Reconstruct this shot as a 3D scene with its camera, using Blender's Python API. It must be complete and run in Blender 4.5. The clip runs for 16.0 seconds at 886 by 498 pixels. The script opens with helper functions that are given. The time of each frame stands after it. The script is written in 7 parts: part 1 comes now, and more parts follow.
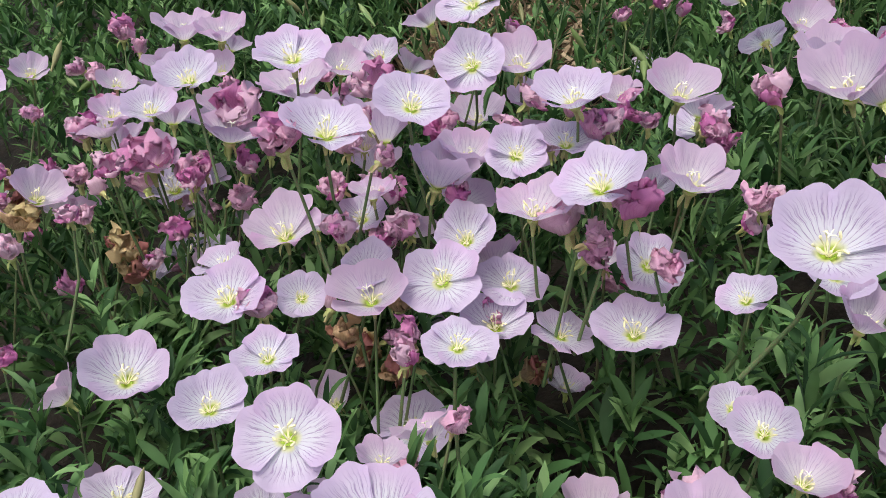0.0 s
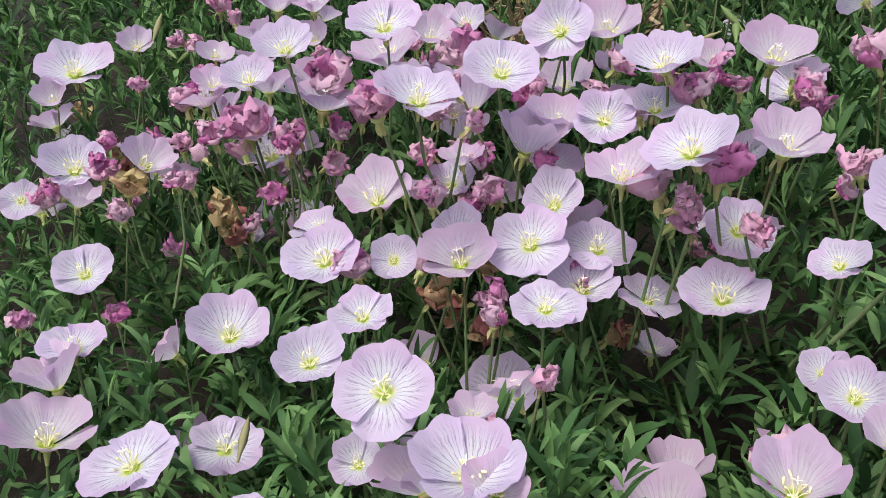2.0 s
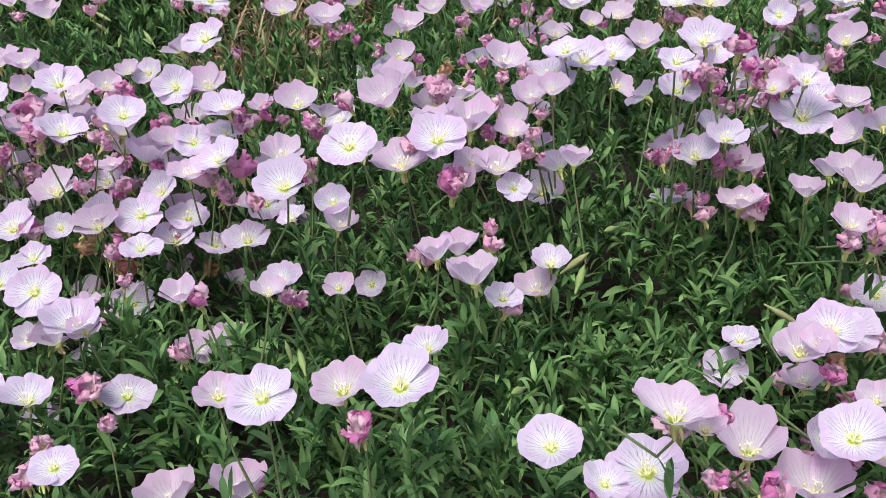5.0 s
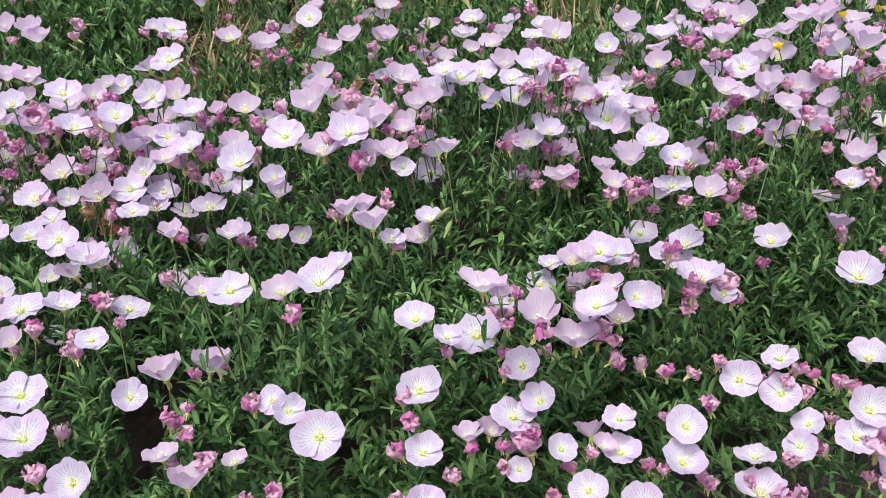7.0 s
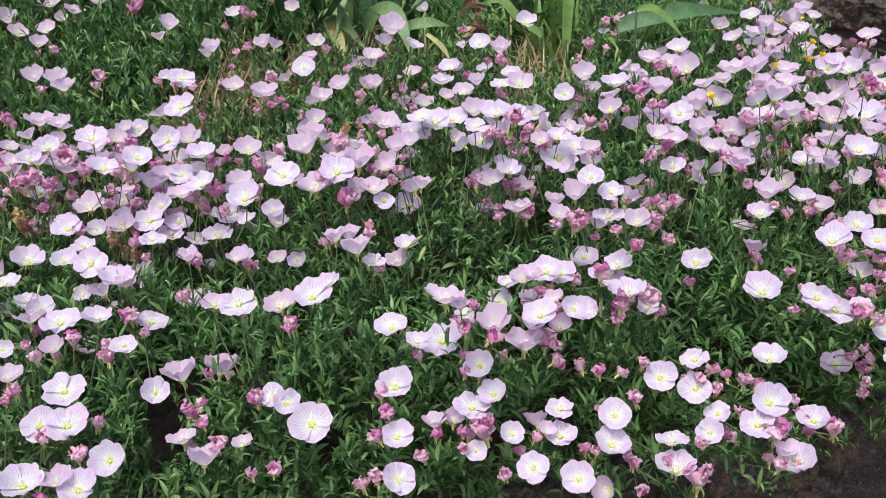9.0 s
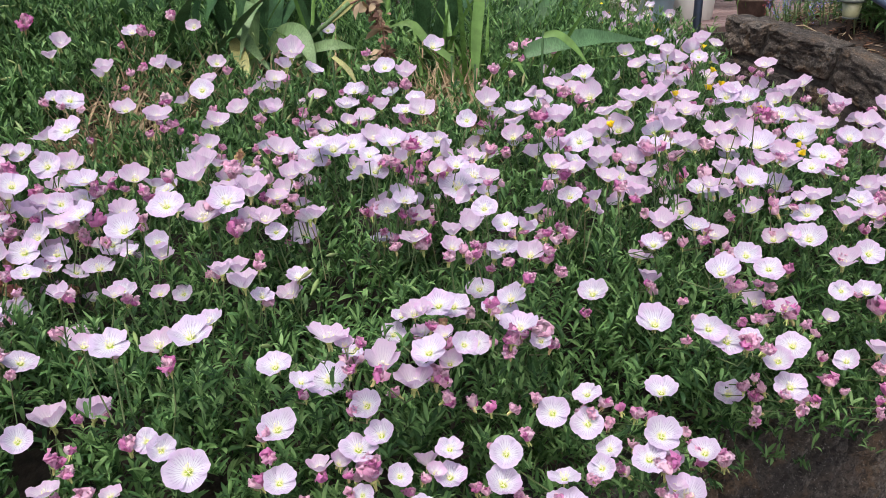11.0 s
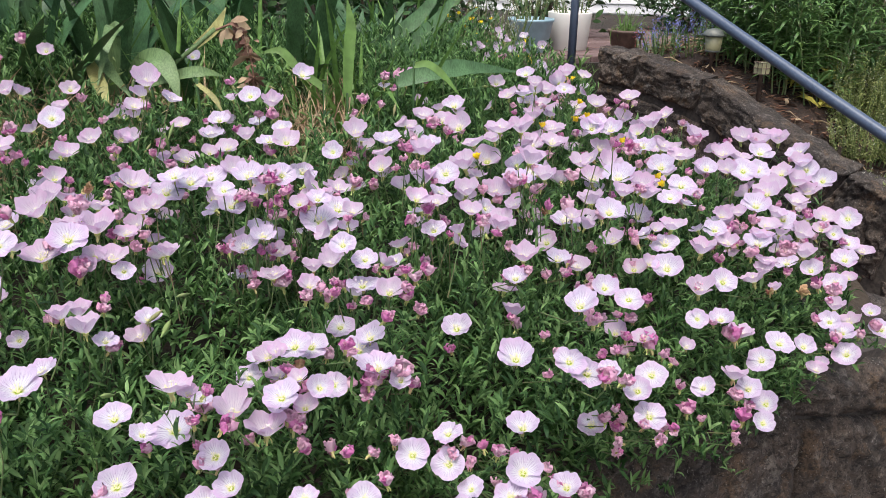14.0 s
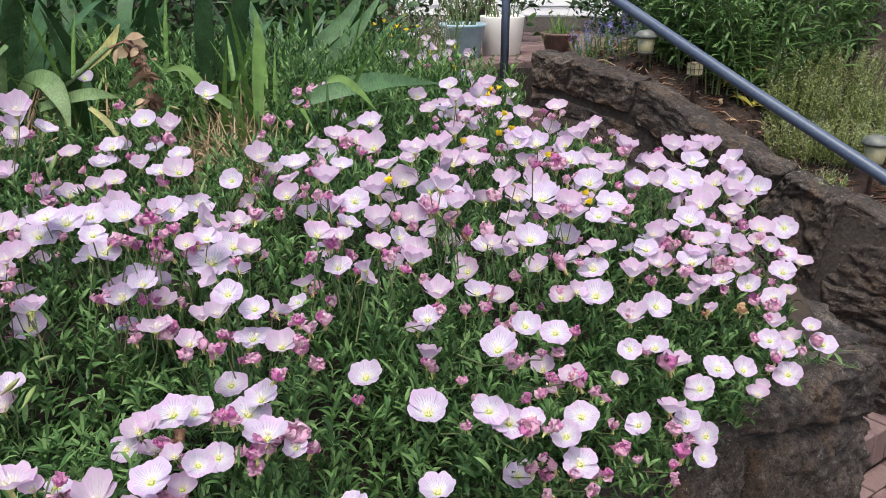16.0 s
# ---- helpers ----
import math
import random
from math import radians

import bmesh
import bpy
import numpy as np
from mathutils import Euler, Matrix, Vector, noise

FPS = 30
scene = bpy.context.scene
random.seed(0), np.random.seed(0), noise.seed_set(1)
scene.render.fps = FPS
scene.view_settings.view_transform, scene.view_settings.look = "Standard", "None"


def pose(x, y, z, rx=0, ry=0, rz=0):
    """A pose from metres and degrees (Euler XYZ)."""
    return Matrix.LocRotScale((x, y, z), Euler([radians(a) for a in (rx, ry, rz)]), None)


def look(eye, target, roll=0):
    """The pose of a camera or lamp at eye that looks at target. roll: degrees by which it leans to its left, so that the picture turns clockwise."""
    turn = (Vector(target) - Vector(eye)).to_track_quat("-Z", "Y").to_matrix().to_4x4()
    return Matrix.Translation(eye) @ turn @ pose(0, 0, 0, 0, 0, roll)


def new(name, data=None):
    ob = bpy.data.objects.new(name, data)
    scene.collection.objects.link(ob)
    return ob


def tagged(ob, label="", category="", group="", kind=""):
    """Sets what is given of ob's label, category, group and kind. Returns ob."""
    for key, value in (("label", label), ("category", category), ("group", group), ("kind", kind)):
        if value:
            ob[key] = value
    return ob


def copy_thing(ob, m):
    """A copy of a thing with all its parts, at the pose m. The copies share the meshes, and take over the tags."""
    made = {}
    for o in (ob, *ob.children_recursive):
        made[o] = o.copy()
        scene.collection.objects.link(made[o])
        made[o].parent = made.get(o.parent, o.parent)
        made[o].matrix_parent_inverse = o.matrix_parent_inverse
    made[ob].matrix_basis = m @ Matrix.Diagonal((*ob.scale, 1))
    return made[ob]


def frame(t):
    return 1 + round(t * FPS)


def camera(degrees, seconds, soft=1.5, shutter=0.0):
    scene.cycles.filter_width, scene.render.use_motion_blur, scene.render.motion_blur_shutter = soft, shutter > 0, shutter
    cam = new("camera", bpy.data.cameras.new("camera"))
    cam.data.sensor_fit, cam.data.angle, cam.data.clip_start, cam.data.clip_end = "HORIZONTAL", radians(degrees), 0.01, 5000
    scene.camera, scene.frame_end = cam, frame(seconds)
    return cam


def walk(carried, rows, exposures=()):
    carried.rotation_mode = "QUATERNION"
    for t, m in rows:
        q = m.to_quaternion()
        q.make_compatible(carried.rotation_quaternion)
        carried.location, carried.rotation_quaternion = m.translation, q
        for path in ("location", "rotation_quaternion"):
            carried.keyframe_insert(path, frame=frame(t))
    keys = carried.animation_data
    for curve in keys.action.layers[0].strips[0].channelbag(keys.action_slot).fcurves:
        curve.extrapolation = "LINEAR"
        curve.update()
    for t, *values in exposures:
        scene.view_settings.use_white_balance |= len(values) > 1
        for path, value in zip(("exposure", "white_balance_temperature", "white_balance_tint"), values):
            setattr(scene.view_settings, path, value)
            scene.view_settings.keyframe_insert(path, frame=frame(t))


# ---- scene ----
cam = camera(55.8, 16.0, soft=0.5)
PATH = [
    (0, (0.005, 0.009, 1.31), (-0.041, 1.844, 0.517), -4.9),
    (0.5, (-0.011, -0.001, 1.315), (-0.123, 1.818, 0.49), -5.4),
    (1, (-0.019, -0.001, 1.306), (-0.135, 1.827, 0.501), -5.3),
    (1.5, (-0.02, -0.001, 1.313), (-0.189, 1.808, 0.475), -5.8),
    (2, (0.0, -0.004, 1.313), (-0.24, 1.794, 0.47), -7.1),
    (2.5, (0.029, -0.058, 1.343), (-0.2, 1.743, 0.505), -7.4),
    (3, (0.054, -0.152, 1.372), (-0.129, 1.663, 0.552), -7.1),
    (3.5, (0.129, -0.255, 1.392), (0.058, 1.573, 0.584), -6.3),
    (4, (0.171, -0.32, 1.398), (0.211, 1.507, 0.585), -5.1),
    (4.5, (0.192, -0.347, 1.411), (0.293, 1.463, 0.567), -4.6),
    (5, (0.227, -0.38, 1.419), (0.391, 1.419, 0.562), -3.9),
    (5.2, (0.243, -0.41, 1.423), (0.406, 1.395, 0.578), -4.1),
    (7.3, (0.215, -0.779, 1.513), (0.548, 1.013, 0.689), -2.5),
    (7.5, (0.206, -0.815, 1.529), (0.542, 0.977, 0.708), -2.6),
    (8, (0.197, -0.865, 1.548), (0.54, 0.936, 0.748), -2.8),
    (8.5, (0.208, -0.889, 1.556), (0.543, 0.92, 0.77), -3.0),
    (9, (0.222, -0.908, 1.56), (0.565, 0.909, 0.797), -2.4),
    (9.5, (0.232, -0.912, 1.563), (0.588, 0.91, 0.82), -2.0),
    (10, (0.243, -0.901, 1.566), (0.662, 0.907, 0.821), -1.3),
    (10.2, (0.253, -0.896, 1.569), (0.714, 0.903, 0.825), -0.9),
    (12.3, (0.317, -0.878, 1.569), (0.873, 0.908, 0.86), -0.5),
    (12.5, (0.322, -0.881, 1.571), (0.908, 0.897, 0.866), -0.2),
    (13, (0.325, -0.882, 1.573), (0.989, 0.871, 0.877), 0.6),
    (13.5, (0.322, -0.874, 1.577), (1.033, 0.865, 0.891), 0.9),
    (14, (0.34, -0.869, 1.578), (1.096, 0.853, 0.899), 1.2),
    (14.5, (0.375, -0.836, 1.566), (1.155, 0.881, 0.899), 0.8),
    (15, (0.419, -0.804, 1.571), (1.223, 0.899, 0.896), 0.3),
    (15.5, (0.444, -0.789, 1.581), (1.293, 0.89, 0.903), 0.1),
    (16, (0.453, -0.776, 1.583), (1.317, 0.899, 0.913), 0.1),
]
EXPOSURE = 0.74
walk(cam, [(t, look(eye, target, roll)) for t, eye, target, roll in PATH], [(0.0, EXPOSURE - 0.26, 6500, 8.4), (3.5, EXPOSURE - 0.1, 6500, 8.6), (7.5, EXPOSURE + 0.04, 6500, 9.2), (12.0, EXPOSURE + 0.04, 6600, 10.6), (16.0, EXPOSURE, 6600, 11)])

# ---- light: a bright overcast day ----
world = bpy.data.worlds.new("sky")
scene.world = world
world.use_nodes = True
sky = world.node_tree.nodes.new("ShaderNodeTexSky")
sky.sky_type = "NISHITA"
sky.sun_disc = False
sky.sun_elevation = radians(58)
sky.sun_rotation = radians(200)
sky.air_density, sky.dust_density, sky.ozone_density = 1.0, 4.0, 1.0
back = world.node_tree.nodes["Background"]
back.inputs["Strength"].default_value = 0.125
world.node_tree.links.new(sky.outputs[0], back.inputs[0])
sun = new("sun", bpy.data.lights.new("sun", "SUN"))
sun.data.energy, sun.data.angle, sun.data.color = 2.1, radians(24), (1.0, 0.97, 0.93)
sun.matrix_world = look((-1.0, -0.5, 4.0), (0, 0, 0))


# ---- materials ----
class Nodes:
    """A small wrapper that wires a node material."""

    def __init__(self, name):
        self.mat = bpy.data.materials.new(name)
        self.mat.use_nodes = True
        self.tree = self.mat.node_tree
        self.bsdf = self.tree.nodes["Principled BSDF"]
        self.out = self.tree.nodes["Material Output"]

    def add(self, kind, **inputs):
        node = self.tree.nodes.new("ShaderNode" + kind)
        for key, value in inputs.items():
            slot = node.inputs[int(key[1:])] if key[0] == "i" and key[1:].isdigit() else node.inputs[key.replace("_", " ")]
            if isinstance(value, bpy.types.NodeSocket):
                self.tree.links.new(value, slot)
            else:
                slot.default_value = value
        return node

    def math(self, op, a, b=0.0, clamp=False):
        node = self.add("Math", i0=a, i1=b)
        node.operation, node.use_clamp = op, clamp
        return node.outputs[0]

    def span(self, value, lo, hi, a=0.0, b=1.0):
        node = self.add("MapRange", Value=value, From_Min=lo, From_Max=hi, To_Min=a, To_Max=b)
        node.interpolation_type = "SMOOTHSTEP"
        return node.outputs[0]

    def mix(self, factor, a, b, blend="MIX"):
        node = self.tree.nodes.new("ShaderNodeMix")
        node.data_type, node.blend_type = "RGBA", blend
        for slot, value in ((node.inputs[0], factor), (node.inputs[6], a), (node.inputs[7], b)):
            if isinstance(value, bpy.types.NodeSocket):
                self.tree.links.new(value, slot)
            else:
                slot.default_value = value if isinstance(value, float) else (*value, 1.0)
        return node.outputs[2]

    def noise(self, scale, detail=4.0, where=None, rough=0.55):
        node = self.add("TexNoise", Scale=scale, Detail=detail, Roughness=rough)
        if where is not None:
            self.tree.links.new(where, node.inputs["Vector"])
        return node.outputs[0]

    def bump(self, height, strength, distance):
        node = self.add("Bump", Height=height, Strength=strength, Distance=distance)
        self.tree.links.new(node.outputs[0], self.bsdf.inputs["Normal"])

    def colour(self, value):
        if isinstance(value, bpy.types.NodeSocket):
            self.tree.links.new(value, self.bsdf.inputs["Base Color"])
        else:
            self.bsdf.inputs["Base Color"].default_value = (*value, 1.0)

    def thin(self, value, share):
        """Lets part of the light through, as a leaf or petal does."""
        glow = self.add("BsdfTranslucent")
        if isinstance(value, bpy.types.NodeSocket):
            self.tree.links.new(value, glow.inputs[0])
        else:
            glow.inputs[0].default_value = (*value, 1.0)
        both = self.add("MixShader", Fac=share)
        self.tree.links.new(self.bsdf.outputs[0], both.inputs[1])
        self.tree.links.new(glow.outputs[0], both.inputs[2])
        self.tree.links.new(both.outputs[0], self.out.inputs[0])

    def set(self, **values):
        for key, value in values.items():
            self.bsdf.inputs[key.replace("_", " ")].default_value = value
        return self


def plain(name, colour, rough=0.6, metal=0.0, vary=0.25, scale=40.0, bump=0.15, deep=0.002, stain=None, stain_scale=4.0):
    n = Nodes(name)
    where = n.add("TexCoord").outputs["Object"]
    fine = n.noise(scale, 6.0, where)
    dark = tuple(c * (1 - vary) for c in colour)
    light = tuple(min(1.0, c * (1 + vary)) for c in colour)
    tone = n.mix(n.span(fine, 0.3, 0.7), dark, light)
    if stain:
        tone = n.mix(n.span(n.noise(stain_scale, 5.0, where), 0.45, 0.7), tone, stain)
    n.colour(tone)
    n.set(Roughness=rough, Metallic=metal)
    n.bump(fine, bump, deep)
    return n.mat


def leaf_material(name, colours, rough=0.5, through_light=0.2, scale=30.0, blotchy=0.22, streak=0.0):
    """Leaves that differ one from the next between the given colours."""
    n = Nodes(name)
    pick = n.add("NewGeometry").outputs["Random Per Island"]
    ramp = n.add("ValToRGB", Fac=pick)
    ramp.color_ramp.elements[0].color = (*colours[0], 1)
    ramp.color_ramp.elements[1].color = (*colours[-1], 1)
    for k, c in enumerate(colours[1:-1]):
        ramp.color_ramp.elements.new((k + 1) / (len(colours) - 1)).color = (*c, 1)
    where = n.add("TexCoord").outputs["Object"]
    blotch = n.span(n.noise(scale, 3.0, where), 0.3, 0.7, 1 - blotchy, 1 + blotchy)
    tone = n.mix(1.0, ramp.outputs[0], n.add("CombineColor", Red=blotch, Green=blotch, Blue=blotch).outputs[0], "MULTIPLY")
    if streak:
        drawn = n.add("Mapping", Vector=where, Scale=(260.0, 260.0, 7.0)).outputs[0]
        lines = n.span(n.noise(1.0, 3.0, drawn), 0.3, 0.7, 1 - streak, 1 + streak)
        tone = n.mix(1.0, tone, n.add("CombineColor", Red=lines, Green=lines, Blue=lines).outputs[0], "MULTIPLY")
        n.bump(lines, 0.4, 0.001)
    n.colour(tone)
    n.set(Roughness=rough)
    n.bsdf.inputs["Specular IOR Level"].default_value = 0.25
    n.thin(tone, through_light)
    return n.mat


def petal_material(name, rim, middle, vein, veins=0.6, ragged=0.0, clear=0.42):
    n = Nodes(name)
    uv = n.add("TexCoord").outputs["UV"]
    part = n.add("SeparateXYZ", Vector=uv).outputs
    where = n.add("TexCoord").outputs["Object"]
    chance = n.math("FRACT", n.math("ADD", n.add("ObjectInfo").outputs["Random"], n.add("NewGeometry").outputs["Random Per Island"]))
    u, v = part[0], part[1]
    shifted = n.add("CombineXYZ", X=u, Y=v, Z=n.math("MULTIPLY", chance, 9.0)).outputs[0]
    wob, jag = n.noise(2.6, 2.0, shifted), n.noise(9.0, 2.0, shifted)
    bent = n.math("ADD", n.math("SUBTRACT", u, 0.5), n.math("MULTIPLY", n.math("SUBTRACT", wob, 0.5), 0.15))
    bent = n.math("ADD", bent, n.math("MULTIPLY", n.math("SUBTRACT", jag, 0.5), 0.025))
    first = n.math("ABSOLUTE", n.math("SUBTRACT", n.math("FRACT", n.math("MULTIPLY", bent, 9.0)), 0.5))
    second = n.math("ABSOLUTE", n.math("SUBTRACT", n.math("FRACT", n.math("MULTIPLY", bent, 19.0)), 0.5))
    lines = n.math("MULTIPLY", n.span(first, 0.0, 0.16, 1.0, 0.0), n.math("MULTIPLY", n.span(v, 0.16, 0.34), n.span(v, 0.60, 0.92, 1.0, 0.0)))
    more = n.math("MULTIPLY", n.span(second, 0.0, 0.16, 0.75, 0.0), n.math("MULTIPLY", n.span(v, 0.42, 0.56), n.span(v, 0.70, 0.97, 1.0, 0.0)))
    lines = n.math("MULTIPLY", n.math("MAXIMUM", lines, more), n.span(jag, 0.25, 0.6, 0.35 * veins, veins))
    blush = n.mix(n.span(chance, 0.45, 1.0, 0.0, 0.6), rim, tuple(c * k for c, k in zip(rim, (1.04, 0.86, 0.97))))
    tone = n.mix(n.span(n.math("ADD", v, n.math("MULTIPLY", n.math("SUBTRACT", wob, 0.5), 0.45)), 0.34, 0.98), middle, blush)
    tone = n.mix(n.span(v, 0.13, 0.27), (0.80, 0.82, 0.42), tone)
    tone = n.mix(n.span(v, 0.09, 0.17), (0.42, 0.56, 0.06), tone)
    tone = n.mix(lines, tone, vein)
    if ragged:
        tone = n.mix(n.span(chance, 0.08, 0.40, 0.85, 0.0), tone, tuple(c * k for c, k in zip(rim, (0.80, 0.40, 0.74))))
        tone = n.mix(n.span(chance, 0.60, 0.85, 0.0, 0.7), tone, tuple(min(0.9, c * k) for c, k in zip(rim, (1.04, 1.36, 1.16))))
        tone = n.mix(n.span(n.noise(120.0, 4.0, where), 0.52, 0.74, 0.0, ragged), tone, (0.34, 0.15, 0.08))
    n.colour(tone)
    n.set(Roughness=0.6)
    n.bsdf.inputs["Specular IOR Level"].default_value = 0.2
    n.bump(n.math("ADD", n.math("MULTIPLY", lines, -0.7), n.noise(7.0, 3.0, shifted)), 0.5, 0.0012)
    n.thin(tone, clear)
    return n.mat


M = {
    "petal": petal_material("petal", (0.645, 0.54, 0.72), (0.775, 0.77, 0.84), (0.36, 0.23, 0.47), 0.8),
    "cup_petal": petal_material("cup_petal", (0.68, 0.518, 0.69), (0.785, 0.72, 0.80), (0.42, 0.26, 0.50), 0.5, clear=0.5),
    "spent_petal": petal_material("spent_petal", (0.82, 0.49, 0.66), (0.84, 0.64, 0.71), (0.54, 0.20, 0.42), 0.7, 0.28, 0.5),
    "dried_petal": petal_material("dried_petal", (0.60, 0.42, 0.24), (0.62, 0.46, 0.29), (0.26, 0.13, 0.06), 0.5, 0.4),
    "throat": plain("throat", (0.36, 0.52, 0.05), 0.5, vary=0.2, scale=300),
    "stamen": plain("stamen", (0.88, 0.84, 0.50), 0.6, vary=0.1, scale=300),
    "pistil": plain("pistil", (0.84, 0.82, 0.68), 0.55, vary=0.08, scale=300),
    "calyx": plain("calyx", (0.38, 0.44, 0.14), 0.5, vary=0.3, scale=120, stain=(0.52, 0.33, 0.20), stain_scale=60),
    "stem": plain("stem", (0.10, 0.17, 0.06), 0.5, vary=0.3, scale=80, stain=(0.17, 0.13, 0.07), stain_scale=30),
    "leaf": leaf_material("leaf", [(0.020, 0.056, 0.020), (0.062, 0.146, 0.046), (0.120, 0.236, 0.075), (0.205, 0.345, 0.132)], 0.6, 0.3),
    "bud": leaf_material("bud", [(0.16, 0.24, 0.07), (0.24, 0.32, 0.13), (0.32, 0.30, 0.15)]),
    "iris": leaf_material("iris", [(0.036, 0.094, 0.042), (0.062, 0.140, 0.060), (0.105, 0.195, 0.085)], 0.42, 0.2, 18, 0.25, 0.22),
    "iris_pale": leaf_material("iris_pale", [(0.11, 0.19, 0.08), (0.16, 0.25, 0.105)], 0.45, 0.25, 18, 0.2, 0.2),
    "iris_yellow": leaf_material("iris_yellow", [(0.26, 0.30, 0.10), (0.34, 0.31, 0.13)], 0.5, 0.25, 18, 0.25, 0.2),
    "dry_flower": leaf_material("dry_flower", [(0.13, 0.068, 0.05), (0.24, 0.14, 0.10), (0.09, 0.045, 0.035)], 0.8, 0.1, 90, 0.3),
    "grass": leaf_material("grass", [(0.07, 0.15, 0.035), (0.11, 0.22, 0.05), (0.16, 0.27, 0.08)], 0.45, 0.3),
    "straw": leaf_material("straw", [(0.30, 0.21, 0.13), (0.46, 0.36, 0.23), (0.17, 0.11, 0.07)], 0.7, 0.1),
    "shrub": leaf_material("shrub", [(0.018, 0.045, 0.018), (0.035, 0.085, 0.028), (0.06, 0.13, 0.04)], 0.45, 0.2),
    "lily": leaf_material("lily", [(0.06, 0.13, 0.045), (0.10, 0.20, 0.06), (0.16, 0.27, 0.09)], 0.42, 0.2),
    "lily_yellow": leaf_material("lily_yellow", [(0.42, 0.36, 0.06), (0.34, 0.33, 0.08)], 0.5, 0.25),
    "thyme": leaf_material("thyme", [(0.11, 0.155, 0.045), (0.22, 0.28, 0.09), (0.34, 0.39, 0.14), (0.46, 0.49, 0.26)], 0.55, 0.25),
    "white_bloom": leaf_material("white_bloom", [(0.62, 0.66, 0.58), (0.75, 0.76, 0.70)], 0.6, 0.2),
    "blue_bloom": leaf_material("blue_bloom", [(0.20, 0.22, 0.55), (0.30, 0.30, 0.68)], 0.6, 0.2),
    "red_bloom": leaf_material("red_bloom", [(0.50, 0.08, 0.10), (0.62, 0.18, 0.20)], 0.6, 0.2),
    "yellow_bloom": leaf_material("yellow_bloom", [(0.86, 0.62, 0.015), (0.90, 0.72, 0.05)], 0.5, 0.2),
    "soil": plain("soil", (0.022, 0.016, 0.012), 0.95, vary=0.5, scale=60, bump=0.8, deep=0.01, stain=(0.04, 0.03, 0.02), stain_scale=9),
    "mulch": plain("mulch", (0.026, 0.017, 0.013), 0.95, vary=0.55, scale=50, bump=0.9, deep=0.012, stain=(0.06, 0.038, 0.027), stain_scale=12),
    "chip": leaf_material("chip", [(0.06, 0.030, 0.020), (0.15, 0.070, 0.042), (0.25, 0.15, 0.10), (0.05, 0.028, 0.02), (0.36, 0.28, 0.21)], 0.9, 0.0),
    "mortar": plain("mortar", (0.05, 0.042, 0.036), 0.95, vary=0.4, scale=70, bump=0.6, deep=0.006),
    "rail": plain("rail", (0.060, 0.085, 0.135), 0.42, 0.0, vary=0.15, scale=90, bump=0.05, stain=(0.075, 0.10, 0.15), stain_scale=10),
    "white_pot": plain("white_pot", (0.83, 0.82, 0.77), 0.5, vary=0.04, scale=12, bump=0.05, stain=(0.76, 0.75, 0.69), stain_scale=3),
    "blue_pot": plain("blue_pot", (0.33, 0.50, 0.58), 0.4, vary=0.12, scale=16, bump=0.05, stain=(0.42, 0.58, 0.64), stain_scale=5),
    "brown_pot": plain("brown_pot", (0.11, 0.075, 0.06), 0.7, vary=0.3, scale=30, bump=0.2),
    "lantern_cap": plain("lantern_cap", (0.10, 0.115, 0.11), 0.5, vary=0.2, scale=60, bump=0.1, stain=(0.16, 0.17, 0.145), stain_scale=20),
    "lantern_glass": plain("lantern_glass", (0.36, 0.35, 0.21), 0.35, vary=0.1, scale=60, bump=0.05, stain=(0.27, 0.27, 0.17), stain_scale=25),
    "siding": plain("siding", (0.78, 0.80, 0.82), 0.55, vary=0.04, scale=14, bump=0.05),
    "paving": plain("paving", (0.075, 0.06, 0.055), 0.9, vary=0.25, scale=26, bump=0.3, deep=0.004, stain=(0.075, 0.06, 0.052), stain_scale=2.5),
}


def stone_material():
    n = Nodes("stone")
    where = n.add("TexCoord").outputs["Object"]
    chance = n.add("ObjectInfo").outputs["Random"]
    fine = n.noise(120.0, 9.0, where, 0.78)
    mid = n.noise(34.0, 7.0, where, 0.7)
    broad = n.noise(5.0, 7.0, where, 0.62)
    tone = n.mix(chance, (0.078, 0.061, 0.050), (0.135, 0.105, 0.083))
    tone = n.mix(n.span(broad, 0.44, 0.56, 0.0, 0.9), tone, (0.050, 0.042, 0.038))
    tone = n.mix(n.span(n.noise(8.0, 8.0, where, 0.68), 0.52, 0.62, 0.0, 0.75), tone, (0.17, 0.11, 0.064))
    tone = n.mix(n.span(n.noise(13.0, 8.0, where, 0.72), 0.54, 0.63, 0.0, 0.6), tone, (0.25, 0.225, 0.20))
    # relief shading put into the colour: mid and fine lows near black, mid highs pale
    tone = n.mix(n.span(mid, 0.36, 0.50, 0.85, 0.0), tone, (0.020, 0.016, 0.014))
    tone = n.mix(n.span(mid, 0.56, 0.68, 0.0, 0.7), tone, (0.26, 0.225, 0.185))
    tone = n.mix(n.span(n.noise(210.0, 3.0, where), 0.62, 0.70, 0.0, 0.7), tone, (0.40, 0.38, 0.34))
    tone = n.mix(n.span(fine, 0.38, 0.55, 0.8, 0.0), tone, (0.016, 0.013, 0.012))
    n.colour(tone)
    n.set(Roughness=0.93)
    n.bump(n.math("ADD", fine, n.math("MULTIPLY", mid, 1.6)), 1.0, 0.011)
    return n.mat


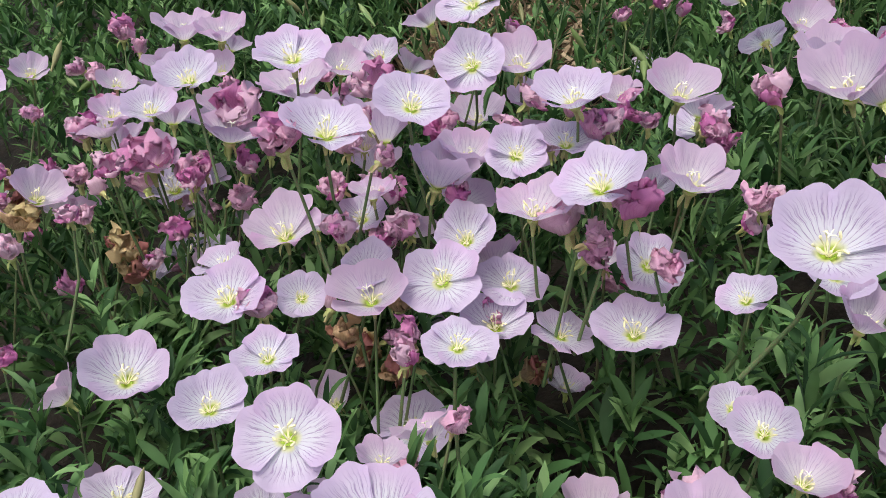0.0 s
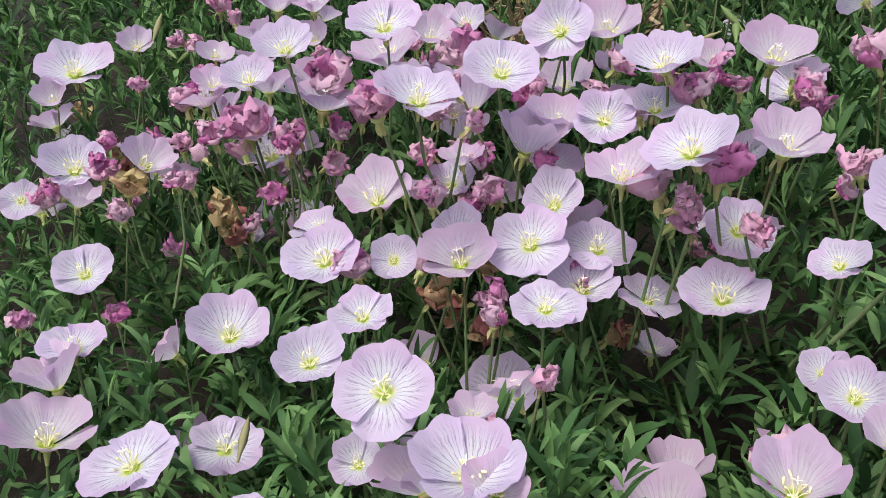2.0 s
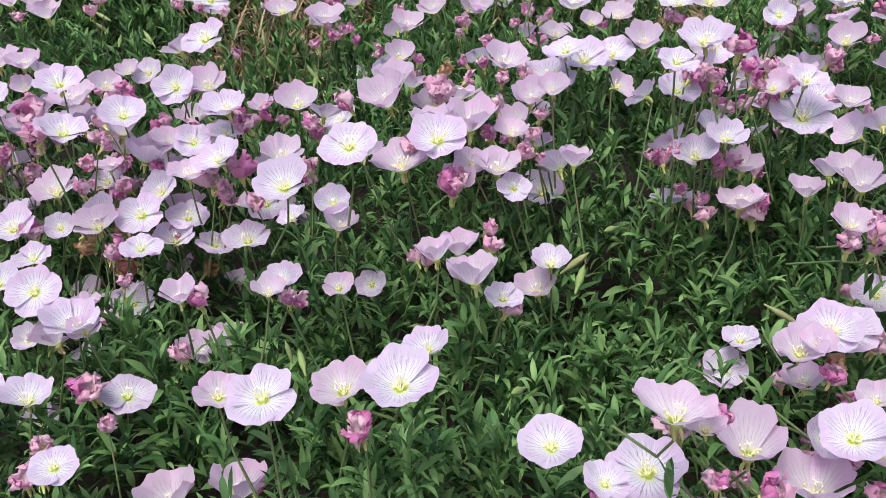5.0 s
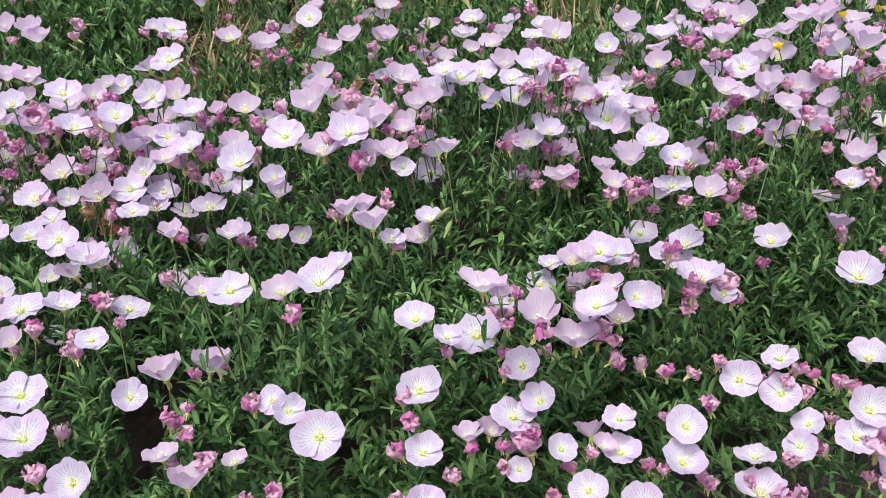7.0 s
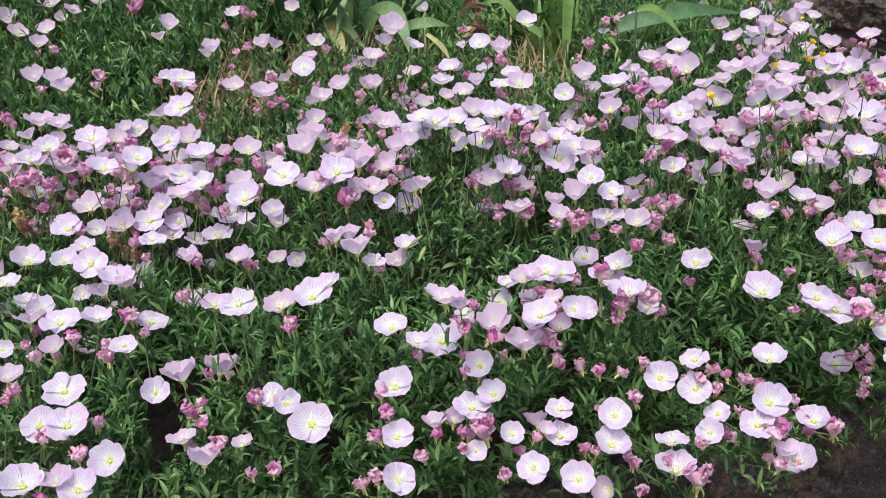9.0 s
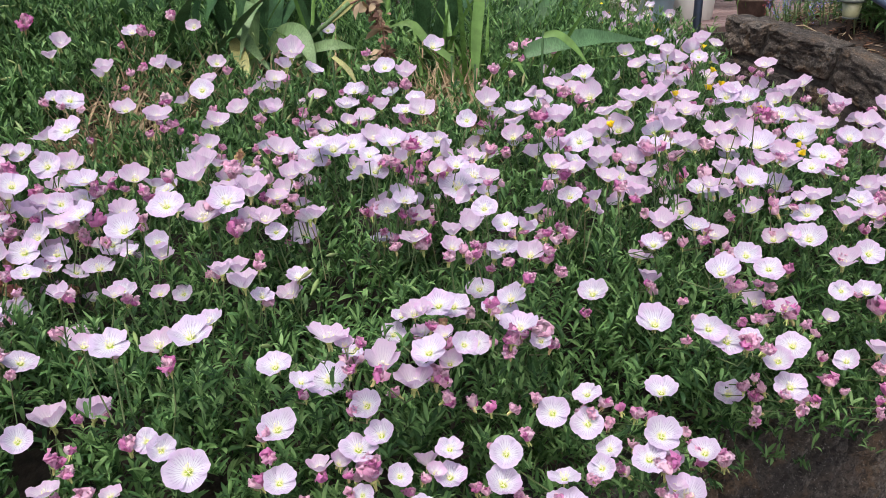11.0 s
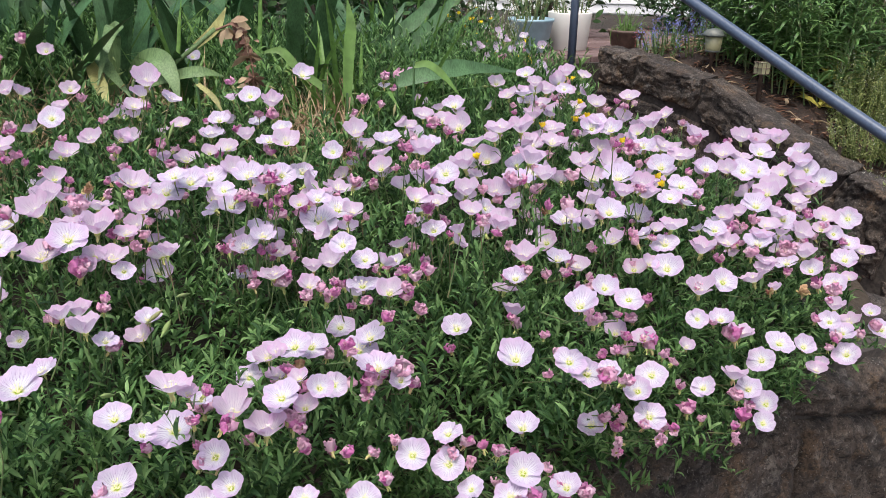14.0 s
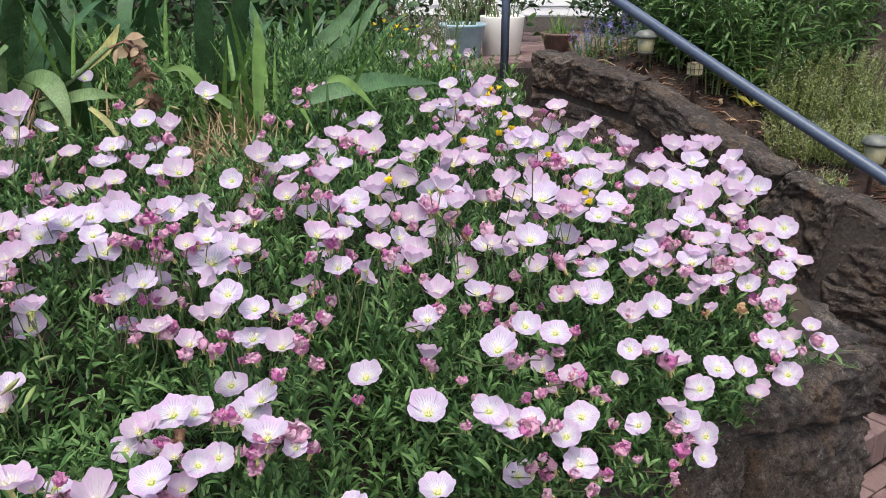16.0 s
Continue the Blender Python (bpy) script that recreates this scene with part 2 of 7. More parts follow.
def brick_material():
    n = Nodes("brick")
    where = n.add("TexCoord").outputs["Object"]
    chance = n.add("ObjectInfo").outputs["Random"]
    fine = n.noise(110.0, 6.0, where)
    tone = n.mix(chance, (0.13, 0.082, 0.078), (0.19, 0.130, 0.125))
    tone = n.mix(n.span(n.noise(12.0, 4.0, where), 0.45, 0.7, 0.0, 0.6), tone, (0.24, 0.17, 0.165))
    tone = n.mix(n.span(fine, 0.3, 0.6, 0.35, 0.0), tone, (0.06, 0.03, 0.027))
    n.colour(tone)
    n.set(Roughness=0.88)
    n.bump(fine, 0.5, 0.003)
    return n.mat


M["stone"], M["brick"] = stone_material(), brick_material()


# ---- building helpers ----
def mesh_of(name, verts, faces, material, smooth=True, uv=None):
    """A mesh from arrays: verts (n, 3), faces (m, 3 or 4)."""
    verts, faces = np.asarray(verts, np.float32), np.asarray(faces, np.int32)
    me = bpy.data.meshes.new(name)
    k = faces.shape[1]
    me.vertices.add(len(verts))
    me.vertices.foreach_set("co", verts.ravel())
    me.loops.add(faces.size)
    me.loops.foreach_set("vertex_index", faces.ravel())
    me.polygons.add(len(faces))
    me.polygons.foreach_set("loop_start", np.arange(0, faces.size, k, dtype=np.int32))
    me.polygons.foreach_set("use_smooth", np.full(len(faces), smooth))
    if uv is not None:
        layer = me.uv_layers.new(name="uv")
        layer.data.foreach_set("uv", np.asarray(uv, np.float32)[faces.ravel()].ravel())
    me.update(calc_edges=True)
    me.validate()
    me.materials.append(material)
    return me


def thing(name, label, category, group="", at=None, kind=""):
    ob = new(name)
    ob.empty_display_size = 0.02
    if at is not None:
        ob.matrix_world = at if isinstance(at, Matrix) else Matrix.Translation(at)
    return tagged(ob, label, category, group, kind)


def piece(name, me, parent=None, label="", at=None):
    """One mesh object under a thing or a part."""
    ob = new(name, me)
    ob.parent = parent
    if at is not None:
        ob.matrix_basis = at if isinstance(at, Matrix) else Matrix.Translation(at)
    return tagged(ob, label)


def part(name, bm, material, parent, label="", smooth=True, at=None):
    me = bpy.data.meshes.new(name)
    bmesh.ops.recalc_face_normals(bm, faces=bm.faces)
    bm.to_mesh(me)
    bm.free()
    me.materials.append(material)
    for f in me.polygons:
        f.use_smooth = smooth
    return piece(name, me, parent, label, at)


def tube(points, radii, sides=6, cap=True):
    """Verts and quads of a round tube along points."""
    points = [Vector(p) for p in points]
    verts, faces = [], []
    for k, p in enumerate(points):
        along = (points[min(k + 1, len(points) - 1)] - points[max(k - 1, 0)]).normalized()
        a = along.orthogonal().normalized()
        a = (Vector((0.31, 0.95, 0.02)).cross(along)).normalized() if abs(along.dot(Vector((0.31, 0.95, 0.02)))) < 0.95 else a
        b = along.cross(a)
        r = radii[k] if isinstance(radii, (list, tuple)) else radii
        for s in range(sides):
            w = 2 * math.pi * s / sides
            verts.append(p + a * (r * math.cos(w)) + b * (r * math.sin(w)))
    for k in range(len(points) - 1):
        for s in range(sides):
            t = (s + 1) % sides
            faces.append((k * sides + s, k * sides + t, (k + 1) * sides + t, (k + 1) * sides + s))
    if cap:
        for base in (0, (len(points) - 1) * sides):
            for s in range(1, sides - 1, 2):
                faces.append((base, base + s, base + s + 1, base + min(s + 2, sides - 1)))
    return np.array([tuple(v) for v in verts]), np.array(faces)


def joined(parts):
    verts, faces, n = [], [], 0
    for v, f in parts:
        verts.append(v)
        faces.append(f + n)
        n += len(v)
    return np.concatenate(verts), np.concatenate(faces)


def lathe(profile, sides=28, cap_bottom=True):
    """A turned form from (radius, height) pairs."""
    bm = bmesh.new()
    rings = [[bm.verts.new((r * math.cos(2 * math.pi * s / sides), r * math.sin(2 * math.pi * s / sides), z)) for s in range(sides)] for r, z in profile]
    for lo, hi in zip(rings, rings[1:]):
        for s in range(sides):
            bm.faces.new((lo[s], lo[(s + 1) % sides], hi[(s + 1) % sides], hi[s]))
    if cap_bottom:
        bm.faces.new(rings[0])
    bm.faces.new(rings[-1])
    return bm


def leaf_shape(segments, width, droop, fold=0.25, tip=0.02, belly=0.45):
    """A leaf of unit length along +y: verts and quads, two across."""
    verts, faces = [], []
    for k in range(segments + 1):
        t = k / segments
        w = width * (tip + (1 - tip) * math.sin(math.pi * min(1.0, t ** (math.log(0.5) / math.log(belly)))) ** 0.8) if t < 1 else width * 0.02
        y, z = t * math.cos(droop * t), -math.sin(droop * t) * t * 0.6
        verts += [(-w, y, z + fold * w), (0, y, z), (w, y, z + fold * w)]
    for k in range(segments):
        for a in (0, 1):
            i = 3 * k + a
            faces.append((i, i + 1, i + 4, i + 3))
    return np.array(verts), np.array(faces)


def frames_from(direction, roll):
    """Rotation matrices (n, 3, 3) whose +y points along the directions."""
    y = direction / np.linalg.norm(direction, axis=1, keepdims=True)
    up = np.tile([0.0, 0.0, 1.0], (len(y), 1)) + 1e-3
    x = np.cross(y, up)
    x /= np.linalg.norm(x, axis=1, keepdims=True)
    z = np.cross(x, y)
    c, s = np.cos(roll)[:, None], np.sin(roll)[:, None]
    return np.stack([x * c + z * s, y, z * c - x * s], axis=2)


def scatter(shapes, places, directions, lengths, rolls, rng):
    """Copies of the unit shapes as one vertex and face array."""
    parts = []
    which = rng.integers(0, len(shapes), len(places))
    for k, (v, f) in enumerate(shapes):
        m = which == k
        if not m.any():
            continue
        R = frames_from(directions[m], rolls[m])
        out = np.einsum("nij,vj->nvi", R, v) * lengths[m][:, None, None] + places[m][:, None, :]
        faces = f[None] + (np.arange(m.sum()) * len(v))[:, None, None]
        parts.append((out.reshape(-1, 3), faces.reshape(-1, f.shape[1])))
    return joined(parts)


def stuff(name, arrays, material, label, category, smooth=True):
    ob = new(name, mesh_of(name, *arrays, material, smooth))
    return tagged(ob, label, category, kind="stuff")


# ---- the lie of the land ----
CANOPY = [0.949, 0.1063, 0.5842, -0.1221, 0.0623, -0.5603, -0.0179, 0.164, -0.2028, 0.2488]


def canopy(x, y):
    """Height of the blossom tops over the flower bed."""
    x, y = np.clip(x, -0.6, 2.05), np.clip(y, -0.15, 1.45)
    c = CANOPY
    return c[0] + c[1] * x + c[2] * y + c[3] * x * x + c[4] * x * y + c[5] * y * y + c[6] * x**3 + c[7] * x * x * y + c[8] * x * y * y + c[9] * y**3


def wall_line(x):
    """Front face of the retaining wall that holds the bed."""
    return 0.025 + 0.16 * x


def bed_soil(x, y):
    edge = np.clip((y - wall_line(x)) / 0.5, 0, 1)
    return np.minimum(canopy(x, y) - 0.27, 0.68 + 0.25 * edge + 0.13 * np.clip(y - 0.6, 0, 3))


def stair_wall_x(y):
    """Plan line of the stone wall along the far side of the steps."""
    return 3.78 - 0.363 * y


WALL_TOP_Y = [-1.4, -0.85, 0.0, 0.6, 1.0, 1.28, 1.4, 1.56, 1.73, 1.89, 2.065, 2.3, 2.43, 2.78]
WALL_TOP_Z = [-0.58, 0.10, 0.12, 0.33, 0.52, 0.655, 0.684, 0.736, 0.80, 0.882, 0.98, 1.05, 1.078, 1.12]


def stair_wall_top(y):
    return np.interp(y, WALL_TOP_Y, WALL_TOP_Z)


def mulch_height(x, y):
    away = np.clip(x - np.where(y < 2.8, stair_wall_x(y), 2.76 + (y - 2.8)), 0, 6)
    return stair_wall_top(np.clip(y, -1.4, 2.7)) - 0.09 + 0.06 * np.clip((away - 0.2) / 0.25, 0, 1) + 0.10 * np.clip(away - 0.35, 0, 2.0) - 0.03 * np.clip(y - 2.7, 0, 3)


def sheet(xs, ys, height):
    """Grid of quads over xs by ys."""
    X, Y = np.meshgrid(xs, ys, indexing="ij")
    v = np.stack([X, Y, height(X, Y)], -1).reshape(-1, 3)
    n, m = len(xs), len(ys)
    i = (np.arange(n - 1)[:, None] * m + np.arange(m - 1)[None]).ravel()
    return v, np.stack([i, i + m, i + m + 1, i + 1], 1)


rng = np.random.default_rng(5)
rough = np.vectorize(lambda x, y: noise.noise((x * 9, y * 9, 0.0)) * 0.018 + noise.noise((x * 31, y * 31, 4.0)) * 0.007)

ground = new("ground", mesh_of("ground", *sheet(np.array([-400, -60, -8, -2, 0, 2, 4, 8, 60, 400.0]), np.array([-400, -60, -8, -2, 0, 2, 4, 8, 60, 400.0]), lambda x, y: x * 0 - 0.54), M["paving"]))
tagged(ground, "grey-brown paved ground below the raised bed", "ground", kind="structure")
bed = new("bed_soil", mesh_of("bed_soil", *sheet(np.linspace(-2.6, 2.2, 110), np.linspace(0, 1, 100), lambda x, y: x * 0), M["soil"]))
co = np.zeros(len(bed.data.vertices) * 3, np.float32)
bed.data.vertices.foreach_get("co", co)
co = co.reshape(-1, 3)
co[:, 1] = wall_line(co[:, 0]) + 0.06 + co[:, 1] ** 1.3 * 4.1
co[:, 2] = bed_soil(co[:, 0], co[:, 1]) + rough(co[:, 0], co[:, 1]) - 0.02
bed.data.vertices.foreach_set("co", co.ravel())
bed.data.update()
tagged(bed, "dark crumbly soil of the raised flower bed", "soil", kind="structure")
back_yard = new("back_soil", mesh_of("back_soil", *sheet(np.linspace(-14, 14, 60), np.linspace(4.1, 16, 40), lambda x, y: 1.02 + 0.02 * (y - 4) + rough(x, y)), M["soil"]))
tagged(back_yard, "dark planted soil behind the flower bed", "soil", kind="structure")
mulch = new("mulch_bed", mesh_of("mulch_bed", *sheet(np.linspace(0, 1, 60), np.linspace(-1.4, 4.2, 120), lambda x, y: x * 0), M["mulch"]))
co = np.zeros(len(mulch.data.vertices) * 3, np.float32)
mulch.data.vertices.foreach_get("co", co)
co = co.reshape(-1, 3)
co[:, 0] = np.where(co[:, 1] < 2.8, stair_wall_x(co[:, 1]), 2.76 + (co[:, 1] - 2.8)) + 0.12 + co[:, 0] ** 1.5 * 6
co[:, 2] = mulch_height(co[:, 0], co[:, 1]) + rough(co[:, 0], co[:, 1]) * 1.8
mulch.data.vertices.foreach_set("co", co.ravel())
mulch.data.update()
tagged(mulch, "brown bark mulch of the planting behind the stone wall", "mulch", kind="structure")


# ---- stone walls ----
def stone(corners, front, depth, seed, size=44):
    """One quarried stone: corners (bottom left, bottom right, top right, top left) as Vectors, split rough in facets, pushed back by depth."""
    n, rg = size, random.Random(seed)
    front = front.normalized()
    verts, faces = [], []
    a, b, c, d = corners
    wide, high = (b - a).length, (d - a).length
    planes = [(0.016 + rg.uniform(0, 0.03), rg.uniform(-0.11, 0.11), rg.uniform(-0.11, 0.11)) for _ in range(6)]
    off = Vector((seed * 1.7, seed * 0.6, seed * 0.3))
    for i in range(n):
        for j in range(n):
            s, t = i / (n - 1), j / (n - 1)
            s, t = s + 0.10 * math.sin(2 * math.pi * s) / -3, t + 0.10 * math.sin(2 * math.pi * t) / -3
            p = a.lerp(b, s).lerp(d.lerp(c, s), t)
            q = p + off
            x, y = (s - 0.5) * wide, (t - 0.5) * high
            rim = min(s * wide, (1 - s) * wide, t * high, (1 - t) * high)
            face = min(h + u * x + v * y for h, u, v in planes)
            face += noise.noise(q * 7) * 0.010 - abs(noise.noise(q * 12)) * 0.024
            grit = noise.noise(q * 29) * 0.016 - abs(noise.noise(q * 45)) * 0.012 + noise.noise(q * 70) * 0.010 + noise.noise(q * 130) * 0.005
            ragged = rim + noise.noise(q * 19) * 0.008
            h = min(face, 1.9 * ragged - 0.012) + grit
            slip = Vector((noise.noise(q * 11), noise.noise(q * 11 + Vector((5, 0, 0))), noise.noise(q * 11 + Vector((0, 9, 0))))) * 0.013
            verts.append(p + front * h + slip)
    for i in range(n - 1):
        for j in range(n - 1):
            k = i * n + j
            faces.append((k, k + n, k + n + 1, k + 1))
    ring = [i * n for i in range(n)] + [(n - 1) * n + j for j in range(1, n)] + [i * n + n - 1 for i in range(n - 2, -1, -1)] + [j for j in range(n - 2, 0, -1)]
    m = len(ring)
    backs = (0.08, 0.2, 0.35, 0.55, 0.8, 1.0)
    for back in backs:
        for k in ring:
            v = verts[k] - front * depth * back
            q = v + off
            verts.append(v + Vector((0, 0, noise.noise(q * 9) * 0.012 + noise.noise(q * 31) * 0.006)))
    first = ring
    for step in range(len(backs)):
        second = [n * n + step * m + k for k in range(m)]
        for k in range(m):
            faces.append((first[k], second[k], second[(k + 1) % m], first[(k + 1) % m]))
        first = second
    return mesh_of("stone", [tuple(v) for v in verts], faces, M["stone"], True)


FOOT = -0.56


def stone_wall(name, label, foot, levels, breaks, seed, thick=0.28):
    """foot(s) is the plan point of the face at the length s; levels give the height of each joint over s, from the bottom up; breaks give, course by course, the ends of the stones as (at the bottom, at the top)."""
    owner = thing(name, label, "wall", kind="structure")
    start, stop = breaks[0][0][0], breaks[0][-1][0]
    top = levels[-1]
    s_all = np.arange(start, stop + 0.05, 0.06)
    # the mortar core behind the stones
    verts, faces = [], []
    for s in s_all:
        p, q = foot(s), foot(s + 0.01)
        side = Vector((q[1] - p[1], p[0] - q[0], 0)).normalized()
        for off in (0.022, thick - 0.03):
            for z in (FOOT, top(s) - 0.03):
                verts.append((p[0] - side.x * off, p[1] - side.y * off, z))
    for k in range(len(s_all) - 1):
        i, j = 4 * k, 4 * k + 4
        faces += [(i, j, j + 1, i + 1), (i + 1, j + 1, j + 3, i + 3), (i + 2, i + 3, j + 3, j + 2)]
    last = 4 * (len(s_all) - 1)
    faces += [(0, 1, 3, 2), (last, last + 2, last + 3, last + 1)]
    piece("mortar", mesh_of("mortar", verts, faces, M["mortar"], False), owner, "dark earthy joint between the stones")
    for c, ends in enumerate(breaks):
        for k, (lo, hi) in enumerate(zip(ends, ends[1:])):
            gap = 0.004
            corners = []
            for at, level, dz in ((lo[0] + gap, c, gap), (hi[0] - gap, c, gap), (hi[1] - gap, c + 1, -gap), (lo[1] + gap, c + 1, -gap)):
                p = foot(at)
                corners.append(Vector((p[0], p[1], levels[level](at) + (dz if level < len(levels) - 1 else 0))))
            p, q = foot(lo[0]), foot(lo[0] + 0.01)
            side = Vector((q[1] - p[1], p[0] - q[0], 0)).normalized()
            piece("stone", stone(corners, side, thick - 0.02, seed + k * 3.1 + c * 7.3), owner)
    return owner


def over(*pairs):
    """A height that runs straight between the given (length, height) pairs."""
    xs, zs = [p[0] for p in pairs], [p[1] for p in pairs]
    return lambda s: float(np.interp(s, xs, zs))


def cuts(start, stop, sizes, seed, fixed=()):
    """Ends of the stones of a course; the fixed ones stand first."""
    rg = random.Random(seed)
    ends = [(start, start)]
    for f in list(fixed) + [(stop, stop)]:
        while f[0] - ends[-1][0] > sizes[1] * 1.25:
            s = ends[-1][0] + rg.uniform(*sizes)
            ends.append((s, s + rg.uniform(-0.04, 0.04)))
        ends.append(f)
    return ends


stone_wall("wall_front", "rough brown stone retaining wall holding the flower bed", lambda s: (s, wall_line(s)),
           [over((0, FOOT)), over((-1.6, -0.18), (0, -0.2), (2.3, -0.16)), over((-1.6, 0.2), (1.2, 0.22), (1.72, 0.18), (2.31, 0.12)), over((-1.6, 0.48), (0, 0.5), (1.5, 0.56), (1.72, 0.60), (2.31, 0.45)), over((-1.6, 0.72), (0, 0.70), (1.7, 0.70), (1.95, 0.73), (2.14, 0.71), (2.31, 0.645))],
           [cuts(-1.6, 2.31, (0.3, 0.5), 1), cuts(-1.6, 2.31, (0.3, 0.5), 2), cuts(-1.6, 2.31, (0.3, 0.5), 3, ((1.79, 1.77),)), cuts(-1.6, 2.31, (0.3, 0.5), 4, ((1.45, 1.47), (1.71, 1.69)))], 11.3)
stone_wall("wall_bed_side", "rough stone side of the raised bed beside the steps", lambda s: (2.31 + 0.01 * s, 0.44 + s),
           [over((0, FOOT)), over((0, -0.16), (2.3, 0.3)), over((0, 0.14), (2.3, 0.55)), over((0, 0.47), (2.3, 0.78)), over((0, 0.66), (0.3, 0.71), (2.3, 0.95))],
           [cuts(0.0, 2.3, (0.3, 0.5), 5), cuts(0.0, 2.3, (0.3, 0.5), 6), cuts(0.0, 2.3, (0.3, 0.5), 7), cuts(0.0, 2.3, (0.3, 0.45), 8)], 23.7)
stone_wall("wall_stairs", "dark weathered stone wall sloping down along the steps", lambda s: (stair_wall_x(2.78 - s), 2.78 - s),
           [over((0, FOOT)), over((0, 0.3), (1.2, -0.05), (1.45, -0.12), (3.6, -0.3)), over((0, 0.68), (0.55, 0.55), (1.1, 0.33), (1.45, 0.19), (1.70, 0.25), (2.4, 0.0), (3.6, -0.15)), over((0, 0.95), (0.5, 0.90), (0.9, 0.66), (1.40, 0.30), (1.66, 0.40), (2.3, 0.2), (3.6, 0.0)), lambda s: float(stair_wall_top(2.78 - s))],
           [cuts(0.0, 3.6, (0.4, 0.6), 9), cuts(0.0, 3.6, (0.4, 0.6), 10, ((1.47, 1.46),)), cuts(0.0, 3.6, (0.4, 0.7), 11, ((0.7, 0.66), (1.45, 1.42))), cuts(0.0, 3.6, (0.5, 0.8), 12, ((0.20, 0.22), (0.54, 0.56), (1.10, 1.24), (1.40, 1.47), (2.1, 2.15)))], 37.1, 0.17)


# ---- brick steps, patio and rail ----
def brick_mesh(w, d, h):
    bm = bmesh.new()
    bmesh.ops.create_cube(bm, size=1.0)
    bmesh.ops.scale(bm, vec=(w, d, h), verts=bm.verts)
    bmesh.ops.bevel(bm, geom=bm.edges, offset=0.004, segments=1, affect="EDGES")
    me = bpy.data.meshes.new("brick")
    bm.to_mesh(me)
    bm.free()
    me.materials.append(M["brick"])
    return me


PATIO = 1.03
TURN_STEP = math.atan(0.15)
rowlock, header = brick_mesh(0.092, 0.2, 0.15), brick_mesh(0.2, 0.092, 0.06)
pick = random.Random(4)
for k in range(8):
    top = -0.364 + 0.174 * k
    y0 = 0.58 + 0.29 * k
    owner = thing("brick_step", "worn reddish brick step between the stone walls", "step", "brick steps")
    lo, hi = 2.33 + 0.01 * (y0 - 0.38), float(stair_wall_x(y0)) - 0.01
    core = bmesh.new()
    bmesh.ops.create_cube(core, size=1.0)
    bmesh.ops.scale(core, vec=(hi - lo - 0.02, 0.42, top - 0.02 + 0.56), verts=core.verts)
    turn = Matrix.Rotation(TURN_STEP, 4, "Z")
    middle = Vector(((lo + hi) / 2, y0 + 0.15 * ((lo + hi) / 2 - 2.6) + 0.23, (top - 0.02 - 0.56) / 2))
    part("mortar", core, M["mortar"], owner, "grey mortar bed", False, Matrix.Translation(middle) @ turn)
    x = lo + 0.05
    while x < hi - 0.02:
        y = y0 + 0.15 * (x - 2.6)
        piece("brick", rowlock, owner, at=Matrix.Translation((x, y + 0.1, top - 0.075 + pick.uniform(-0.003, 0.003))) @ turn @ Matrix.Rotation(pick.uniform(-0.02, 0.02), 4, "Z"))
        x += 0.101
    for row in range(1):
        x = lo + 0.1 + 0.1 * (row % 2)
        while x < hi - 0.08:
            y = y0 + 0.15 * (x - 2.6) + 0.255 + row * 0.101
            piece("brick", header, owner, at=Matrix.Translation((x, y, top - 0.032 + pick.uniform(-0.003, 0.003))) @ turn)
            x += 0.209
base = bmesh.new()
bmesh.ops.create_cube(base, size=1.0)
bmesh.ops.scale(base, vec=(2.8, 2.0, 1.06), verts=base.verts)
patio = part("patio", base, M["mortar"], None, "", False, Matrix.Translation((3.3, 4.05, PATIO - 0.03 - 0.53)))
tagged(patio, "reddish brick patio at the head of the steps", "patio", kind="structure")
for row in range(15):
    x = 1.99 + 0.1 * (row % 2)
    while x < 4.5:
        if row or x > 2.3:
            at = patio.matrix_basis.inverted() @ Matrix.Translation((x, 3.12 + 0.101 * row, PATIO - 0.03 + pick.uniform(-0.002, 0.002)))
            piece("brick", header, patio, at=at)
        x += 0.209

rail = thing("handrail", "slate-blue painted steel handrail beside the steps", "handrail", at=(2.745, 2.98, 0.0))
line = [(2.745, 2.98, 1.698), (2.865, 2.219, 1.374), (2.975, 1.514, 1.074), (3.048, 1.052, 0.885), (3.10, 0.72, 0.748), (3.165, 0.25, 0.555)]
v, f = tube([Vector(p) - Vector((2.745, 2.98, 0)) for p in line], 0.0225, 18)
piece("rail", mesh_of("rail", v, f, M["rail"]), rail)
for x, y, top, low in ((0.0, 0.0, 1.70, 0.9), (3.165 - 2.745, 0.25 - 2.98, 0.56, -0.4)):
    bm = bmesh.new()
    bmesh.ops.create_cube(bm, size=1.0)
    bmesh.ops.scale(bm, vec=(0.034, 0.034, top - low), verts=bm.verts)
    bmesh.ops.bevel(bm, geom=bm.edges, offset=0.004, segments=2, affect="EDGES")
    part("post", bm, M["rail"], rail, "", True, Matrix.Translation((x, y, (top + low) / 2)) @ Matrix.Rotation(0.5, 4, "Z"))

# ---- pots on the patio ----
pot = thing("flower_pot", "tall white tapered flower pot on the brick patio", "pot", at=(3.0, 3.435, PATIO))
part("body", lathe([(0.104, 0), (0.108, 0.004), (0.124, 0.17), (0.127, 0.206), (0.126, 0.21), (0.12, 0.21), (0.116, 0.185)], 40), M["white_pot"], pot)
part("soil", lathe([(0.117, 0.178), (0.06, 0.185)], 30), M["soil"], pot)
bucket = thing("blue_bucket", "pale blue plastic bucket used as a planter", "bucket", at=(2.72, 3.39, PATIO))
part("body", lathe([(0.09, 0), (0.095, 0.003), (0.124, 0.165), (0.13, 0.168), (0.131, 0.182), (0.12, 0.182), (0.115, 0.16)], 40), M["blue_pot"], bucket)
